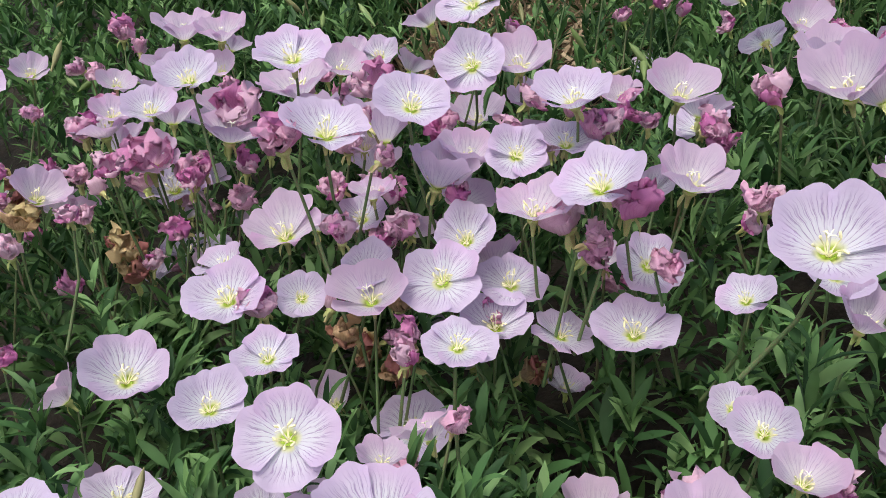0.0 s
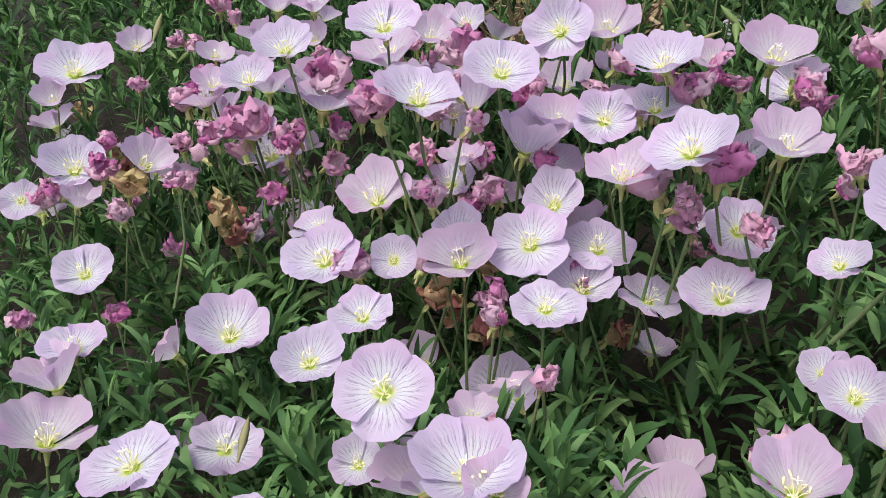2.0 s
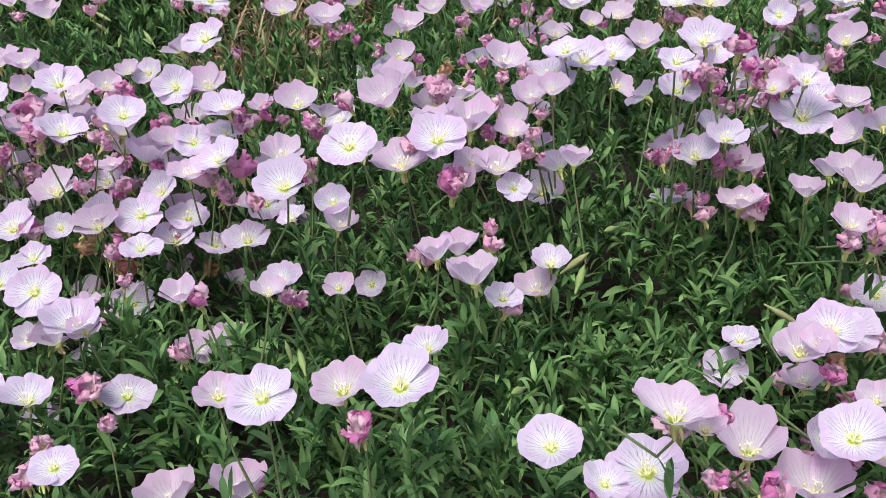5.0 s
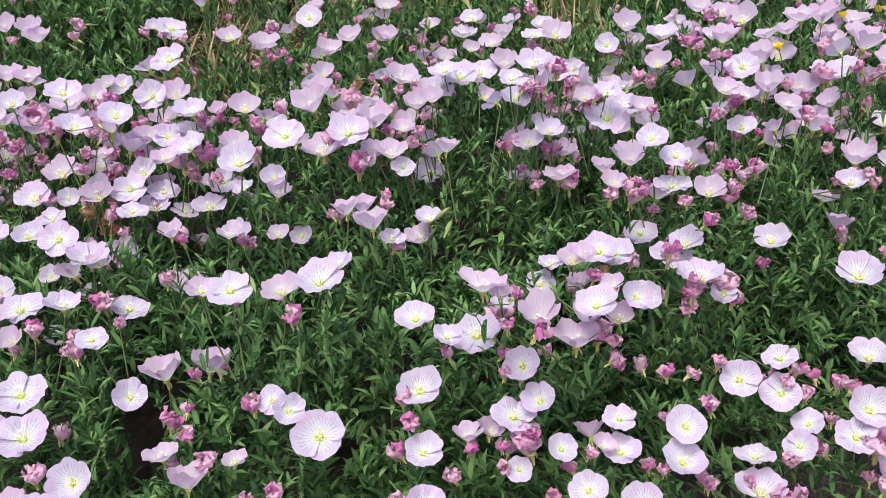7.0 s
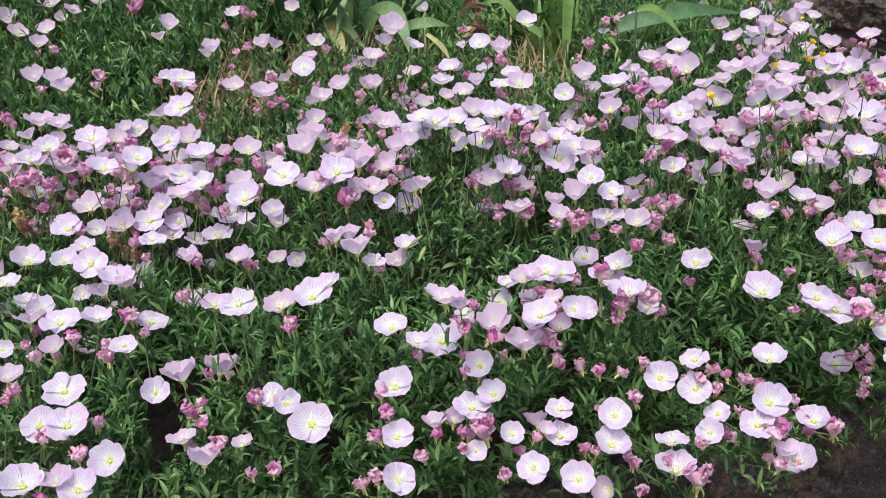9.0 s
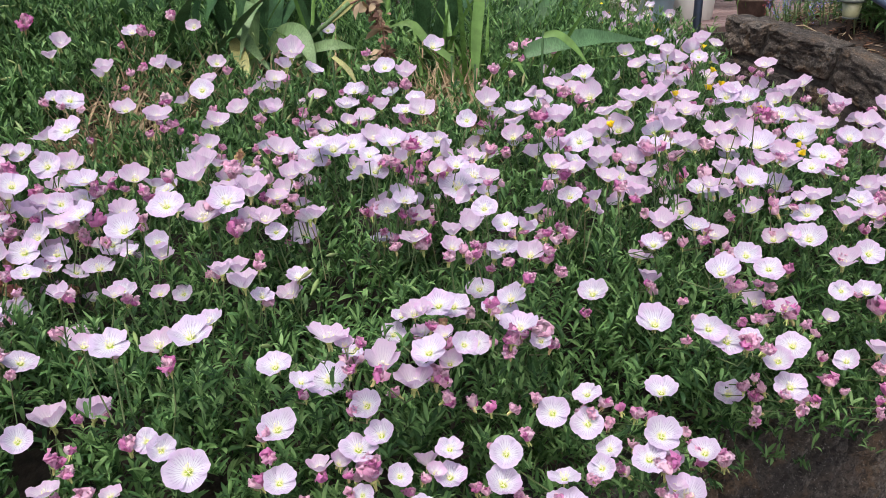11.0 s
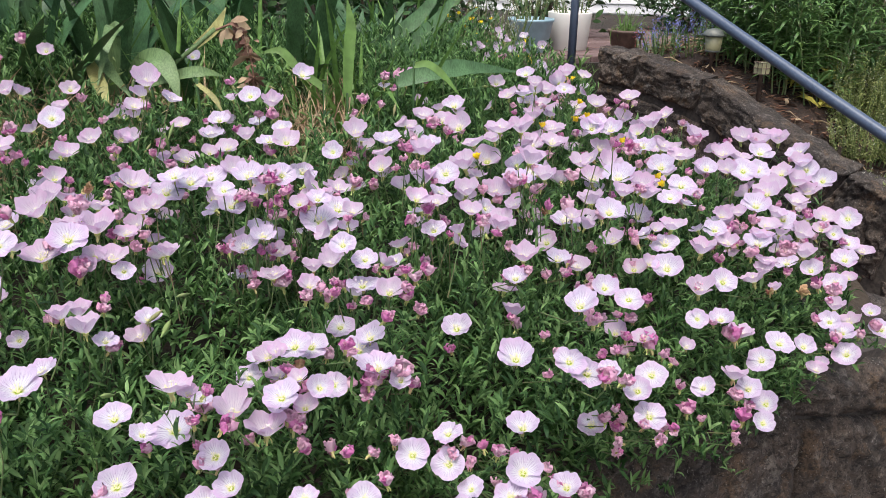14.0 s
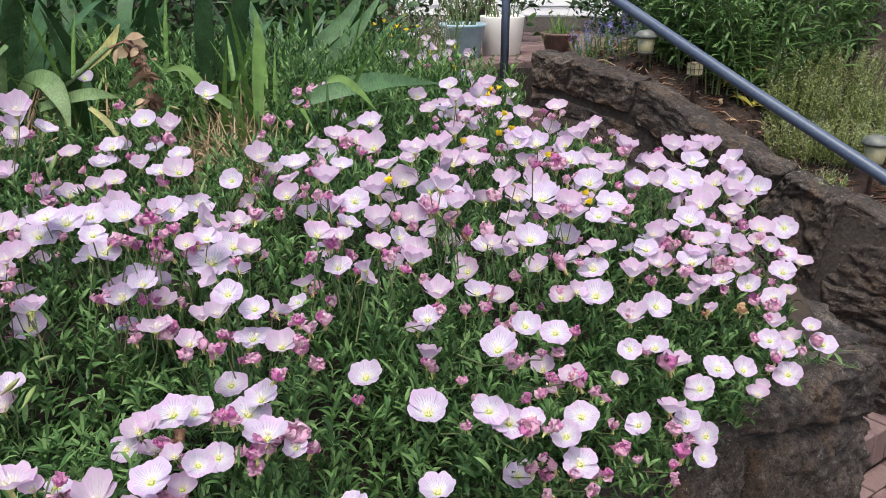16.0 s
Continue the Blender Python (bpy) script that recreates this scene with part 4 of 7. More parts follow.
for k, (x, y) in enumerate([(3.47, 1.97), (3.62, 2.05), (3.42, 2.12)]):
    blades("yellowed_leaves", "yellowing lower leaves at the foot of the stalks", x, y, on_mulch(x, y) + 0.03, 9, 0.18, 0.05, M["lily_yellow"], 150 + k, LANCE, (0.4, 1.4))
for k, (x, y) in enumerate([(3.29, 2.66), (3.40, 2.52), (3.50, 2.78), (3.25, 2.84), (3.62, 2.95), (3.13, 2.74)]):
    leafy("salvia", "leafy plant with pale blue flower spikes", x, y, on_mulch(x, y), 12, 0.17, 0.08, 0, 160 + k, 0.05, 0.012, M["lily"], LANCE, 0.4, (0.5, 1.3), M["blue_bloom"], 0.012, 0.7, 26)
leafy("red_flower", "small sparse plant with red flowers at the patio edge", 3.22, 3.0, 1.08, 8, 0.10, 0.07, 0, 171, 0.025, 0.014, M["lily"], LANCE, 0.5, (0.5, 1.3), M["red_bloom"], 0.014, 0.6, 8)
for k, (x, y, r, h) in enumerate([(4.4, 3.3, 0.5, 1.0), (5.0, 2.6, 0.6, 1.1), (5.2, 1.8, 0.6, 1.0), (4.45, 4.15, 0.35, 0.55), (3.3, 4.3, 0.5, 0.8), (2.6, 4.4, 0.6, 0.9), (1.9, 4.2, 0.6, 0.9), (1.1, 3.6, 0.6, 0.9), (0.3, 3.4, 0.6, 0.9), (0.7, 2.75, 0.45, 0.75), (1.3, 2.85, 0.45, 0.75), (0.1, 2.75, 0.45, 0.75), (-0.5, 2.7, 0.45, 0.75), (1.75, 3.1, 0.4, 0.65), (-0.6, 3.3, 0.6, 0.9), (-1.5, 3.0, 0.6, 0.9), (5.6, 3.6, 0.7, 1.3), (4.7, 1.3, 0.5, 0.9)]):
    z = on_mulch(x, y) if x > 3.9 and y < 4 else float(1.0 if y > 3.9 else bed_soil(min(x, 2.1), y))
    shrub(x, y, z, r, h, 180 + k)
n = 9000
cy = rng.uniform(0.3, 3.4, n)
cx = np.maximum(stair_wall_x(cy), np.where(cy > 2.8, 2.78 + (cy - 2.8), 0)) + 0.19 + rng.random(n) ** 1.6 * 1.1
lie = spread(n, 1.1, 1.75, rng)
stuff("bark_chips", scatter([leaf_shape(1, w, 0.1, 0.5, 0.7) for w in (0.03, 0.06, 0.10, 0.18)], np.stack([cx, cy, mulch_height(cx, cy) + rough(cx, cy) + 0.004], 1), lie, rng.uniform(0.012, 0.07, n), rng.uniform(-1, 1, n), rng), M["chip"], "scattered bark chips and dry twigs on the mulch", "mulch", False)


n = 70
ty = rng.uniform(0.5, 3.0, n)
tx = np.maximum(stair_wall_x(ty), 0) + 0.2 + rng.random(n) * 0.7
twigs = []
for x, y, a, w in zip(tx, ty, rng.uniform(0, 6.28, n), rng.uniform(0.04, 0.12, n)):
    z = float(mulch_height(x, y)) + 0.022
    twigs.append(tube([(x - w * math.cos(a), y - w * math.sin(a), z - 0.01), (x + 0.01, y, z + 0.012), (x + w * math.cos(a), y + w * math.sin(a), z)], [0.002, 0.003, 0.0015], 5))
def dry_leaf(x, y, turn, length, material, label):
    own = thing("dry_leaf", label, "leaf", "fallen leaves", at=Matrix.Translation((x, y, on_mulch(x, y) + 0.03)) @ Matrix.Rotation(turn, 4, "Z") @ Matrix.Rotation(0.3 * math.sin(turn * 3), 4, "X"))
    v, f = leaf_shape(6, 0.22, 1.2, 0.5, 0.1)
    v = v * length + np.array([[0.12 * length * math.sin(9 * p[1]), 0, 0.10 * length * math.sin(7 * p[1] + 20 * p[0])] for p in v])
    piece("blade", mesh_of("blade", v, f, material), own)
    v, f = tube([(0, 0.02 * length, 0), (0.02 * length, -0.35 * length, -0.01)], [0.0012, 0.0008], 5)
    piece("stalk", mesh_of("stalk", v, f, material), own)


for k, (x, y, long) in enumerate([(3.42, 1.72, 0.07), (3.40, 1.66, 0.05), (3.38, 1.86, 0.06), (3.34, 1.95, 0.05), (3.46, 1.50, 0.05), (3.33, 1.78, 0.045), (3.36, 2.06, 0.05), (3.45, 1.40, 0.05), (3.30, 2.15, 0.04)]):
    dry_leaf(x, y, k * 2.4, long, M["straw" if k % 3 == 0 else "dry_flower"], "curled pale dry leaf on the mulch" if k % 3 == 0 else "curled brown dry leaf on the mulch")
stuff("dry_twigs", joined(twigs), M["straw"], "dry grey-brown twigs lying on the mulch", "twigs")


# ---- the flowers ----
def petal_mesh(openness, seed, nu=13, nv=9):
    """One broad, ruffled petal of a flower of radius 1, along +y. openness 1: flat, 0: upright."""
    rg = random.Random(seed)
    verts, uvs, faces = [], [], []
    wave, phase, notch, size, skew = rg.uniform(0.03, 0.085), rg.uniform(0, 6), rg.uniform(0.01, 0.08), rg.uniform(0.92, 1.10), rg.uniform(-0.16, 0.16)
    weave = 0.07 if seed % 2 else -0.035
    for j in range(nv):
        v = j / (nv - 1)
        for i in range(nu):
            u = i / (nu - 1) * 2 - 1
            rim = size * (1 - 0.27 * abs(u) ** 2.6 + 0.05 * skew * u + 0.022 * math.sin(7 * u + phase) + 0.012 * math.sin(19 * u + 2 * phase) - notch * math.exp(-(u * 3.4 + skew) ** 2))
            s = v * rim
            ang = u * math.radians(60) * (1 - 0.06 * v) + skew * 0.4
            rise = (1 - openness) * 0.95
            r = s * (1 - 0.42 * rise * s) + 0.13 * (1 - openness) * v ** 5
            h = rise * s ** 1.25 + 0.10 * s - 0.16 * openness * s ** 3
            h += weave * u * u * v + wave * v * v * math.sin(5.0 * u + phase) + 0.032 * v ** 3 * math.sin(13 * u + phase * 2)
            verts.append((r * math.sin(ang), 0.02 + r * math.cos(ang), h))
            uvs.append((i / (nu - 1), v))
    for j in range(nv - 1):
        for i in range(nu - 1):
            k = j * nu + i
            faces.append((k, k + 1, k + nu + 1, k + nu))
    return verts, faces, uvs


def spent_petal_mesh(seed, nu=12, nv=10):
    """One collapsed, crumpled petal that closes over the middle of a wilted flower."""
    rg = random.Random(seed)
    verts, uvs, faces = [], [], []
    off = Vector((rg.uniform(0, 50), rg.uniform(0, 50), rg.uniform(0, 50)))
    twist, girth, tall, droop = rg.uniform(-0.9, 0.9), rg.uniform(0.22, 0.40), rg.uniform(0.50, 0.95), rg.uniform(0.0, 0.6)
    for j in range(nv):
        v = j / (nv - 1)
        for i in range(nu):
            u = i / (nu - 1) * 2 - 1
            ang = u * math.radians(62) + twist * v
            r = girth * math.sin(math.pi * (0.06 + 0.74 * v)) ** 0.8
            h = tall * v * (1 - 0.12 * u * u) - droop * v ** 4
            p = Vector((r * math.sin(ang), r * math.cos(ang), h))
            q = Vector((u, v * 1.6, 0)) + off
            p += noise.noise_vector(q * 1.7) * (0.30 * v) + noise.noise_vector(q * 4.3) * (0.17 * v)
            verts.append(tuple(p))
            uvs.append((i / (nu - 1), 0.3 + 0.7 * v))
    for j in range(nv - 1):
        for i in range(nu - 1):
            k = j * nu + i
            faces.append((k, k + 1, k + nu + 1, k + nu))
    return verts, faces, uvs


def stamen_mesh(seed):
    """One stamen: a thin filament that ends in a longer and thicker anther."""
    rg = random.Random(seed)
    tip = Vector((rg.uniform(0.13, 0.22), rg.uniform(-0.04, 0.04), rg.uniform(0.20, 0.29)))
    end = tip + Vector((rg.uniform(0.0, 0.10), rg.uniform(-0.10, 0.10), rg.uniform(0.02, 0.12)))
    return mesh_of("stamen", *tube([(0.03, 0, 0.02), tip * 0.6 + Vector((0, 0, 0.03)), tip, tip.lerp(end, 0.15), tip.lerp(end, 0.85), end], [0.013, 0.011, 0.010, 0.024, 0.024, 0.010], 5), M["stamen"])


def pistil_mesh():
    bits = [tube([(0, 0, 0), (0.02, 0, 0.25), (0.03, -0.02, 0.46)], [0.013, 0.011, 0.010], 5, False)]
    for k in range(4):
        a = k * math.pi / 2 + 0.4
        bits.append(tube([(0.03, -0.02, 0.45), (0.03 + 0.06 * math.cos(a), -0.02 + 0.06 * math.sin(a), 0.49), (0.03 + 0.11 * math.cos(a), -0.02 + 0.11 * math.sin(a), 0.48)], [0.012, 0.013, 0.008], 4))
    return mesh_of("pistil", *joined(bits), M["pistil"])


def throat_mesh():
    bm = lathe([(0.02, -0.02), (0.06, 0.010), (0.115, 0.042), (0.105, 0.052), (0.05, 0.028)], 12)
    me = bpy.data.meshes.new("throat")
    bm.to_mesh(me)
    bm.free()
    me.materials.append(M["throat"])
    return me


def calyx_mesh():
    """A short green cup under the petals, with sepals bent back beside it."""
    cup_part = tube([(0, 0, -0.38), (0, 0, -0.22), (0, 0, -0.10), (0, 0, -0.01), (0, 0, 0.03)], [0.035, 0.055, 0.075, 0.15, 0.12], 8)
    bits = [cup_part]
    v, f = leaf_shape(3, 0.16, 0.5, 0.4, 0.4)
    for a in (0.3, 3.9):
        turn = np.array(Matrix.Rotation(a, 3, "Z") @ Matrix.Rotation(-1.0 - 0.2 * math.sin(a * 3), 3, "X"))
        bits.append(((v * 0.36) @ turn.T + [0.08 * -math.sin(a), 0.08 * math.cos(a), -0.03], f))
    return mesh_of("calyx", *joined(bits), M["calyx"])


def petals_of(kind, openness, count, spent=False, fine=(19, 10)):
    sets = []
    for k in range(count):
        four = []
        for q in range(4):
            seed = 18 * k + q * 5 + int(openness * 100)
            v, f, uv = spent_petal_mesh(seed) if spent else petal_mesh(openness + 0.16 * math.sin(k * 2.1) + 0.09 * math.sin(k * 1.3 + q * 1.7), seed, *fine)
            four.append(mesh_of("petal", v, f, M[kind], True, uv))
        sets.append(four)
    return sets


PETALS = {"bloom": petals_of("petal", 0.56, 9), "cup": petals_of("cup_petal", 0.30, 9), "spent": petals_of("spent_petal", 0.2, 8, True), "dried": petals_of("dried_petal", 0.6, 4, True)}
FAR_PETALS = {**PETALS, "bloom": petals_of("petal", 0.55, 9, fine=(9, 7)), "cup": petals_of("cup_petal", 0.31, 9, fine=(9, 7))}
STAMENS, PISTIL, THROAT, CALYX = [stamen_mesh(k) for k in range(11)], pistil_mesh(), throat_mesh(), calyx_mesh()
LABELS = {
    "bloom": "pale pink evening primrose, wide open with purple veins",
    "cup": "pale lilac-pink evening primrose in a half-open cup",
    "spent": "wilted, crumpled deep pink evening primrose flower",
    "dried": "dried brown papery evening primrose flower",
}
PROTO = {}
FLOWERS = []
turns = random.Random(9)


def flower(kind, x, y, z, size, tilt, heading):
    """A flower whose throat lies at x, y, z; size in millimetres across, tilted by tilt degrees towards heading."""
    if kind in ("spent", "dried"):
        size *= 1.9
    else:
        size *= 0.88 if y < 0.4 else 1.0 if y < 0.85 else 0.88
    axis = Vector((math.sin(radians(tilt)) * math.cos(radians(heading)), math.sin(radians(tilt)) * math.sin(radians(heading)), math.cos(radians(tilt))))
    m = Matrix.Translation((x, y, z)) @ axis.to_track_quat("Z", "Y").to_matrix().to_4x4() @ Matrix.Rotation(turns.uniform(0, 6.28), 4, "Z") @ Matrix.Scale(size / 2000, 4)
    sort = turns.randrange(len(PETALS[kind]))
    FLOWERS.append((x, y, z, size / 2000, *axis))
    if REST is not None:
        rest(kind, sort, m)
        return None
    if (kind, sort) in PROTO:
        first = PROTO[kind, sort]
        own = copy_thing(first, m @ Matrix.Scale(1 / first.scale.x, 4))
        for child in [c for c in own.children if c.name.startswith("stem")]:
            bpy.data.objects.remove(child)
    else:
        own = PROTO[kind, sort] = thing("evening_primrose", LABELS[kind], "flower", "evening primroses")
        own.matrix_basis = m
        for q in range(4):
            lift = Matrix.Translation((0, 0, 0.02 * (q % 2))) @ Matrix.Rotation(q * math.pi / 2, 4, "Z")
            piece("petal", PETALS[kind][sort][q], own, at=lift)
        if kind in ("bloom", "cup"):
            piece("throat", THROAT, own, "yellow-green throat")
            for k in range(8):
                piece("stamen", STAMENS[(sort * 3 + k) % 11], own, "pale yellow stamen", Matrix.Rotation(k * math.pi / 4 + 0.2 * math.sin(sort + 5 * k), 4, "Z"))
            piece("pistil", PISTIL, own, "white four-lobed pistil")
        piece("calyx", CALYX, own, "green and reddish calyx")
    base = m @ Vector((0, 0, -0.36))
    over_edge = max(0.0, wall_line(x) + 0.06 - y)
    drop = turns.uniform(0.06, 0.10)
    foot = Vector((base.x + turns.uniform(-0.03, 0.03) - axis.x * 0.03, base.y + turns.uniform(-0.03, 0.03) - axis.y * 0.03 + min(0.09, over_edge), base.z - drop * (0.4 if over_edge else 1)))
    inner = base - axis * 0.02
    v, f = tube([base, inner.lerp(foot, 0.25), foot], [0.0010, 0.0011, 0.0013], 5, False)
    back_in = np.array(m.inverted())
    piece("stem", mesh_of("stem", v @ back_in[:3, :3].T + back_in[:3, 3], f, M["stem"]), own)
    return own


REST = None
SLOTS = ["petal", "cup_petal", "spent_petal", "dried_petal", "throat", "stamen", "pistil", "calyx", "stem"]


def arrays_of(me):
    """Verts, quads (triangles doubled at the last corner) and uv of a small mesh."""
    v = np.zeros(len(me.vertices) * 3, np.float32)
    me.vertices.foreach_get("co", v)
    faces = [tuple(p.vertices) for p in me.polygons]
    uv = np.zeros((len(v) // 3, 2), np.float32)
    if me.uv_layers:
        for loop, data in zip(me.loops, me.uv_layers[0].data):
            uv[loop.vertex_index] = data.uv
    return v.reshape(-1, 3), [f for f in faces if len(f) == 4], uv


KNOWN = {}


def rest(kind, sort, m):
    """Adds a flower to the joined ones farther off."""
    bits = [(FAR_PETALS[kind][sort][q], Matrix.Rotation(q * math.pi / 2, 4, "Z"), SLOTS.index(kind + "_petal" if kind != "bloom" else "petal")) for q in range(4)]
    bits.append((CALYX, Matrix(), 7))
    if kind in ("bloom", "cup"):
        bits += [(THROAT, Matrix(), 4), (PISTIL, Matrix(), 6)] + [(STAMENS[(sort + k) % 11], Matrix.Rotation(k * math.pi / 3, 4, "Z"), 5) for k in range(6)]
    for me, local, slot in bits:
        if me.name not in KNOWN:
            KNOWN[me.name] = arrays_of(me)
        v, f, uv = KNOWN[me.name]
        w = np.array(m @ local)
        n = sum(len(a) for a in REST["v"])
        REST["v"].append(v @ w[:3, :3].T + w[:3, 3])
        REST["f"].append(np.array(f) + n)
        REST["uv"].append(uv)
        REST["m"].append(np.full(len(f), slot))
    base, n = m @ Vector((0, 0, -0.36)), sum(len(a) for a in REST["v"])
    v, f = tube([base, base + Vector((turns.uniform(-0.02, 0.02), 0.05, -0.025) if base.y < wall_line(base.x) + 0.07 else (turns.uniform(-0.03, 0.03), turns.uniform(-0.03, 0.03), -0.09))], [0.0009, 0.0012], 4, False)
    REST["v"].append(v)
    REST["f"].append(f + n)
    REST["uv"].append(np.zeros((len(v), 2)))
    REST["m"].append(np.full(len(f), 8))


def begin_rest():
    global REST
    REST = {"v": [], "f": [], "uv": [], "m": []}


def companions(rg):
    """Half-open and wilted flowers that crowd below the open ones on the same shoots."""
    known = [(x, y, z, r) for x, y, z, r, *_ in FLOWERS]
    for x, y, z, r, ax, ay, az in list(FLOWERS):
        for _ in range(1 if (x < 0.45 and y < 0.45) or (x < 1.0 and y > 0.85) else 3 if y < 0.3 else 5):
            if rg.random() > (0.42 if y < 0.3 else 0.7 if x < 0.7 else 0.74):
                continue
            kind = rg.choice(["spent", "spent", "cup"] if y < 0.3 else ["spent", "cup", "cup", "cup", "bloom"])
            a, far = rg.uniform(0, 6.28), rg.uniform(0.9, 1.5) * r
            px, py, pz = x + far * math.cos(a), y + far * math.sin(a) + 0.008, z - rg.uniform(0.008, 0.03)
            if kind != "spent" and min((px - u) ** 2 + (py - v) ** 2 + (pz - w) ** 2 - (0.8 * q + 0.018) ** 2 for u, v, w, q in known) < 0:
                continue
            if px > 1.86 or (px > 1.2 and py < wall_line(px) + 0.05):
                continue
            known.append((px, py, pz, 0.02))
            size = rg.uniform(40, 58) if kind != "spent" else rg.uniform(19, 28)
            flower(kind, px, py, pz, size, rg.uniform(5, 60), math.degrees(a))


def finish_rest():
    companions(random.Random(21))
    me = mesh_of("small_primroses", np.concatenate(REST["v"]), np.concatenate(REST["f"]), M["petal"], True, np.concatenate(REST["uv"]))
    for slot in SLOTS[1:]:
        me.materials.append(M[slot])
    me.polygons.foreach_set("material_index", np.concatenate(REST["m"]).astype(np.int32))
    tagged(new("small_primroses", me), "many smaller pink evening primroses, open, half-open and wilted", "flowers", kind="stuff")


def bloom(*a):
    flower("bloom", *a)


def cup(*a):
    flower("cup", *a)


def spent(*a):
    flower("spent", *a)


def dried(*a):
    flower("dried", *a)


def coreopsis_flower(x, y, z, size, tilt, heading):
    axis = Vector((math.sin(tilt) * math.cos(heading), math.sin(tilt) * math.sin(heading), math.cos(tilt)))
    own = thing("coreopsis_flower", "small bright yellow coreopsis blossom on a thin stem", "flower", "coreopsis flowers", at=Matrix.Translation((x, y, z)) @ axis.to_track_quat("Z", "Y").to_matrix().to_4x4() @ Matrix.Scale(size, 4))
    for k in range(7):
        v, f = leaf_shape(3, 0.34, -0.2, 0.3, 0.6, 0.7)
        piece("petal", mesh_of("petal", v, f, M["yellow_bloom"]), own, at=Matrix.Rotation(k * math.pi * 2 / 7, 4, "Z") @ Matrix.Translation((0, 0.05, 0)) @ Matrix.Rotation(0.75 + 0.25 * (k % 2), 4, "X"))
    part("centre", lathe([(0.05, -0.05), (0.2, 0.0), (0.2, 0.08), (0.08, 0.16)], 10), M["calyx"], own)
    v, f = tube([(0, 0, -0.05), (0.3, 0, -2.0), (0.2, 0.4, -6.0)], [0.06, 0.06, 0.07], 5, False)
    piece("stem", mesh_of("stem", v, f, M["stem"]), own)


# each flower as it stands: x, y, z, width in mm, tilt and heading in degrees
bloom(-0.039, 0.286, 1.062, 65.9, 8, -101)
bloom(-0.188, 0.277, 1.083, 57.4, 11, -132)
cup(0.503, 0.028, 1.008, 72.0, 7, 60)
cup(0.132, 0.275, 1.080, 42.0, 12, -60)
bloom(-0.083, 0.334, 1.078, 65.4, 35, -88)
bloom(0.400, 0.063, 1.017, 72.0, 18, -127)
cup(-0.286, 0.355, 1.038, 72.0, 16, 23)
bloom(0.084, 0.444, 1.149, 59.5, 22, -133)
bloom(-0.065, 0.456, 1.188, 56.3, 20, -55)
bloom(-0.385, 0.673, 1.180, 72.0, 26, -47)
bloom(0.235, 0.107, 1.082, 70.0, 8, -87)
cup(0.396, 0.013, 1.099, 68.3, 7, 73)
bloom(-0.202, 0.392, 1.000, 62.6, 18, -13)
bloom(0.099, 0.427, 1.065, 56.9, 16, -99)
bloom(0.140, 0.110, 1.085, 63.3, 16, -85)
bloom(-0.101, 0.590, 1.207, 63.3, 24, -88)
bloom(-0.132, 0.375, 1.070, 52.4, 25, -60)
bloom(-0.204, 0.444, 1.049, 63.7, 25, -54)
bloom(-0.222, 0.664, 1.034, 72.0, 7, -17)
bloom(0.139, 0.332, 1.063, 46.0, 29, -111)
bloom(0.215, 0.343, 1.183, 72.0, 26, -100)
bloom(-0.020, 0.513, 1.186, 58.4, 32, -70)
bloom(-0.133, 0.445, 1.097, 57.7, 19, -85)
bloom(0.334, 0.073, 1.042, 61.5, 17, -123)
bloom(-0.008, 0.455, 1.095, 56.2, 29, -94)
bloom(0.084, 0.536, 1.174, 58.0, 19, -127)
bloom(0.523, 0.026, 1.056, 59.3, 17, -118)
cup(-0.294, 0.391, 1.051, 60.8, 15, 133)
cup(0.045, 0.167, 0.952, 72.0, 9, 142)
bloom(0.021, 0.451, 1.063, 53.5, 13, -88)
bloom(0.117, 0.474, 1.086, 49.4, 30, -75)
bloom(0.151, 0.398, 1.098, 39.8, 20, -139)
cup(0.469, 0.056, 1.026, 68.3, 4, -140)
bloom(-0.002, 0.402, 1.080, 45.5, 18, -57)
bloom(-0.213, 0.623, 1.109, 60.9, 17, -79)
bloom(-0.294, 0.418, 1.061, 51.0, 10, -19)
bloom(0.033, 0.477, 1.078, 53.6, 21, -78)
bloom(0.567, 0.134, 1.067, 64.5, 21, -136)
cup(0.047, 0.457, 1.130, 54.3, 5, -31)
bloom(0.022, 0.602, 1.191, 58.2, 45, -105)
cup(-0.111, 0.522, 1.103, 61.2, 14, -94)
cup(0.141, 0.473, 1.134, 59.3, 15, -64)
bloom(0.155, 0.323, 1.158, 66.0, 26, -105)
bloom(0.593, 0.151, 1.054, 60.0, 20, -100)
cup(0.676, 0.311, 1.118, 60.0, 8, -110)
bloom(0.537, 0.611, 1.181, 66.0, 22, -100)
cup(0.273, 0.603, 1.169, 64.0, 15, -100)
spent(0.547, 0.076, 0.982, 40.4, 5, 12)
bloom(-0.061, 0.212, 1.039, 58.3, 7, -36)
bloom(-0.105, 0.404, 1.080, 43.4, 13, -77)
bloom(-0.344, 0.562, 1.131, 56.4, 31, -56)
bloom(0.044, 0.528, 1.146, 47.8, 38, -85)
cup(0.097, 0.162, 0.957, 69.6, 12, 35)
cup(0.193, 0.154, 1.052, 61.1, 12, -115)
bloom(0.008, 0.489, 1.105, 47.4, 27, -98)
bloom(-0.308, 0.477, 1.085, 48.6, 33, -69)
bloom(0.002, 0.251, 1.008, 60.6, 15, -40)
bloom(0.203, 0.661, 1.113, 55.9, 25, -125)
bloom(0.260, 0.168, 1.071, 50.9, 15, -142)
spent(0.068, 0.463, 1.120, 38.2, 17, -145)
spent(0.101, 0.454, 1.130, 39.8, 14, -78)
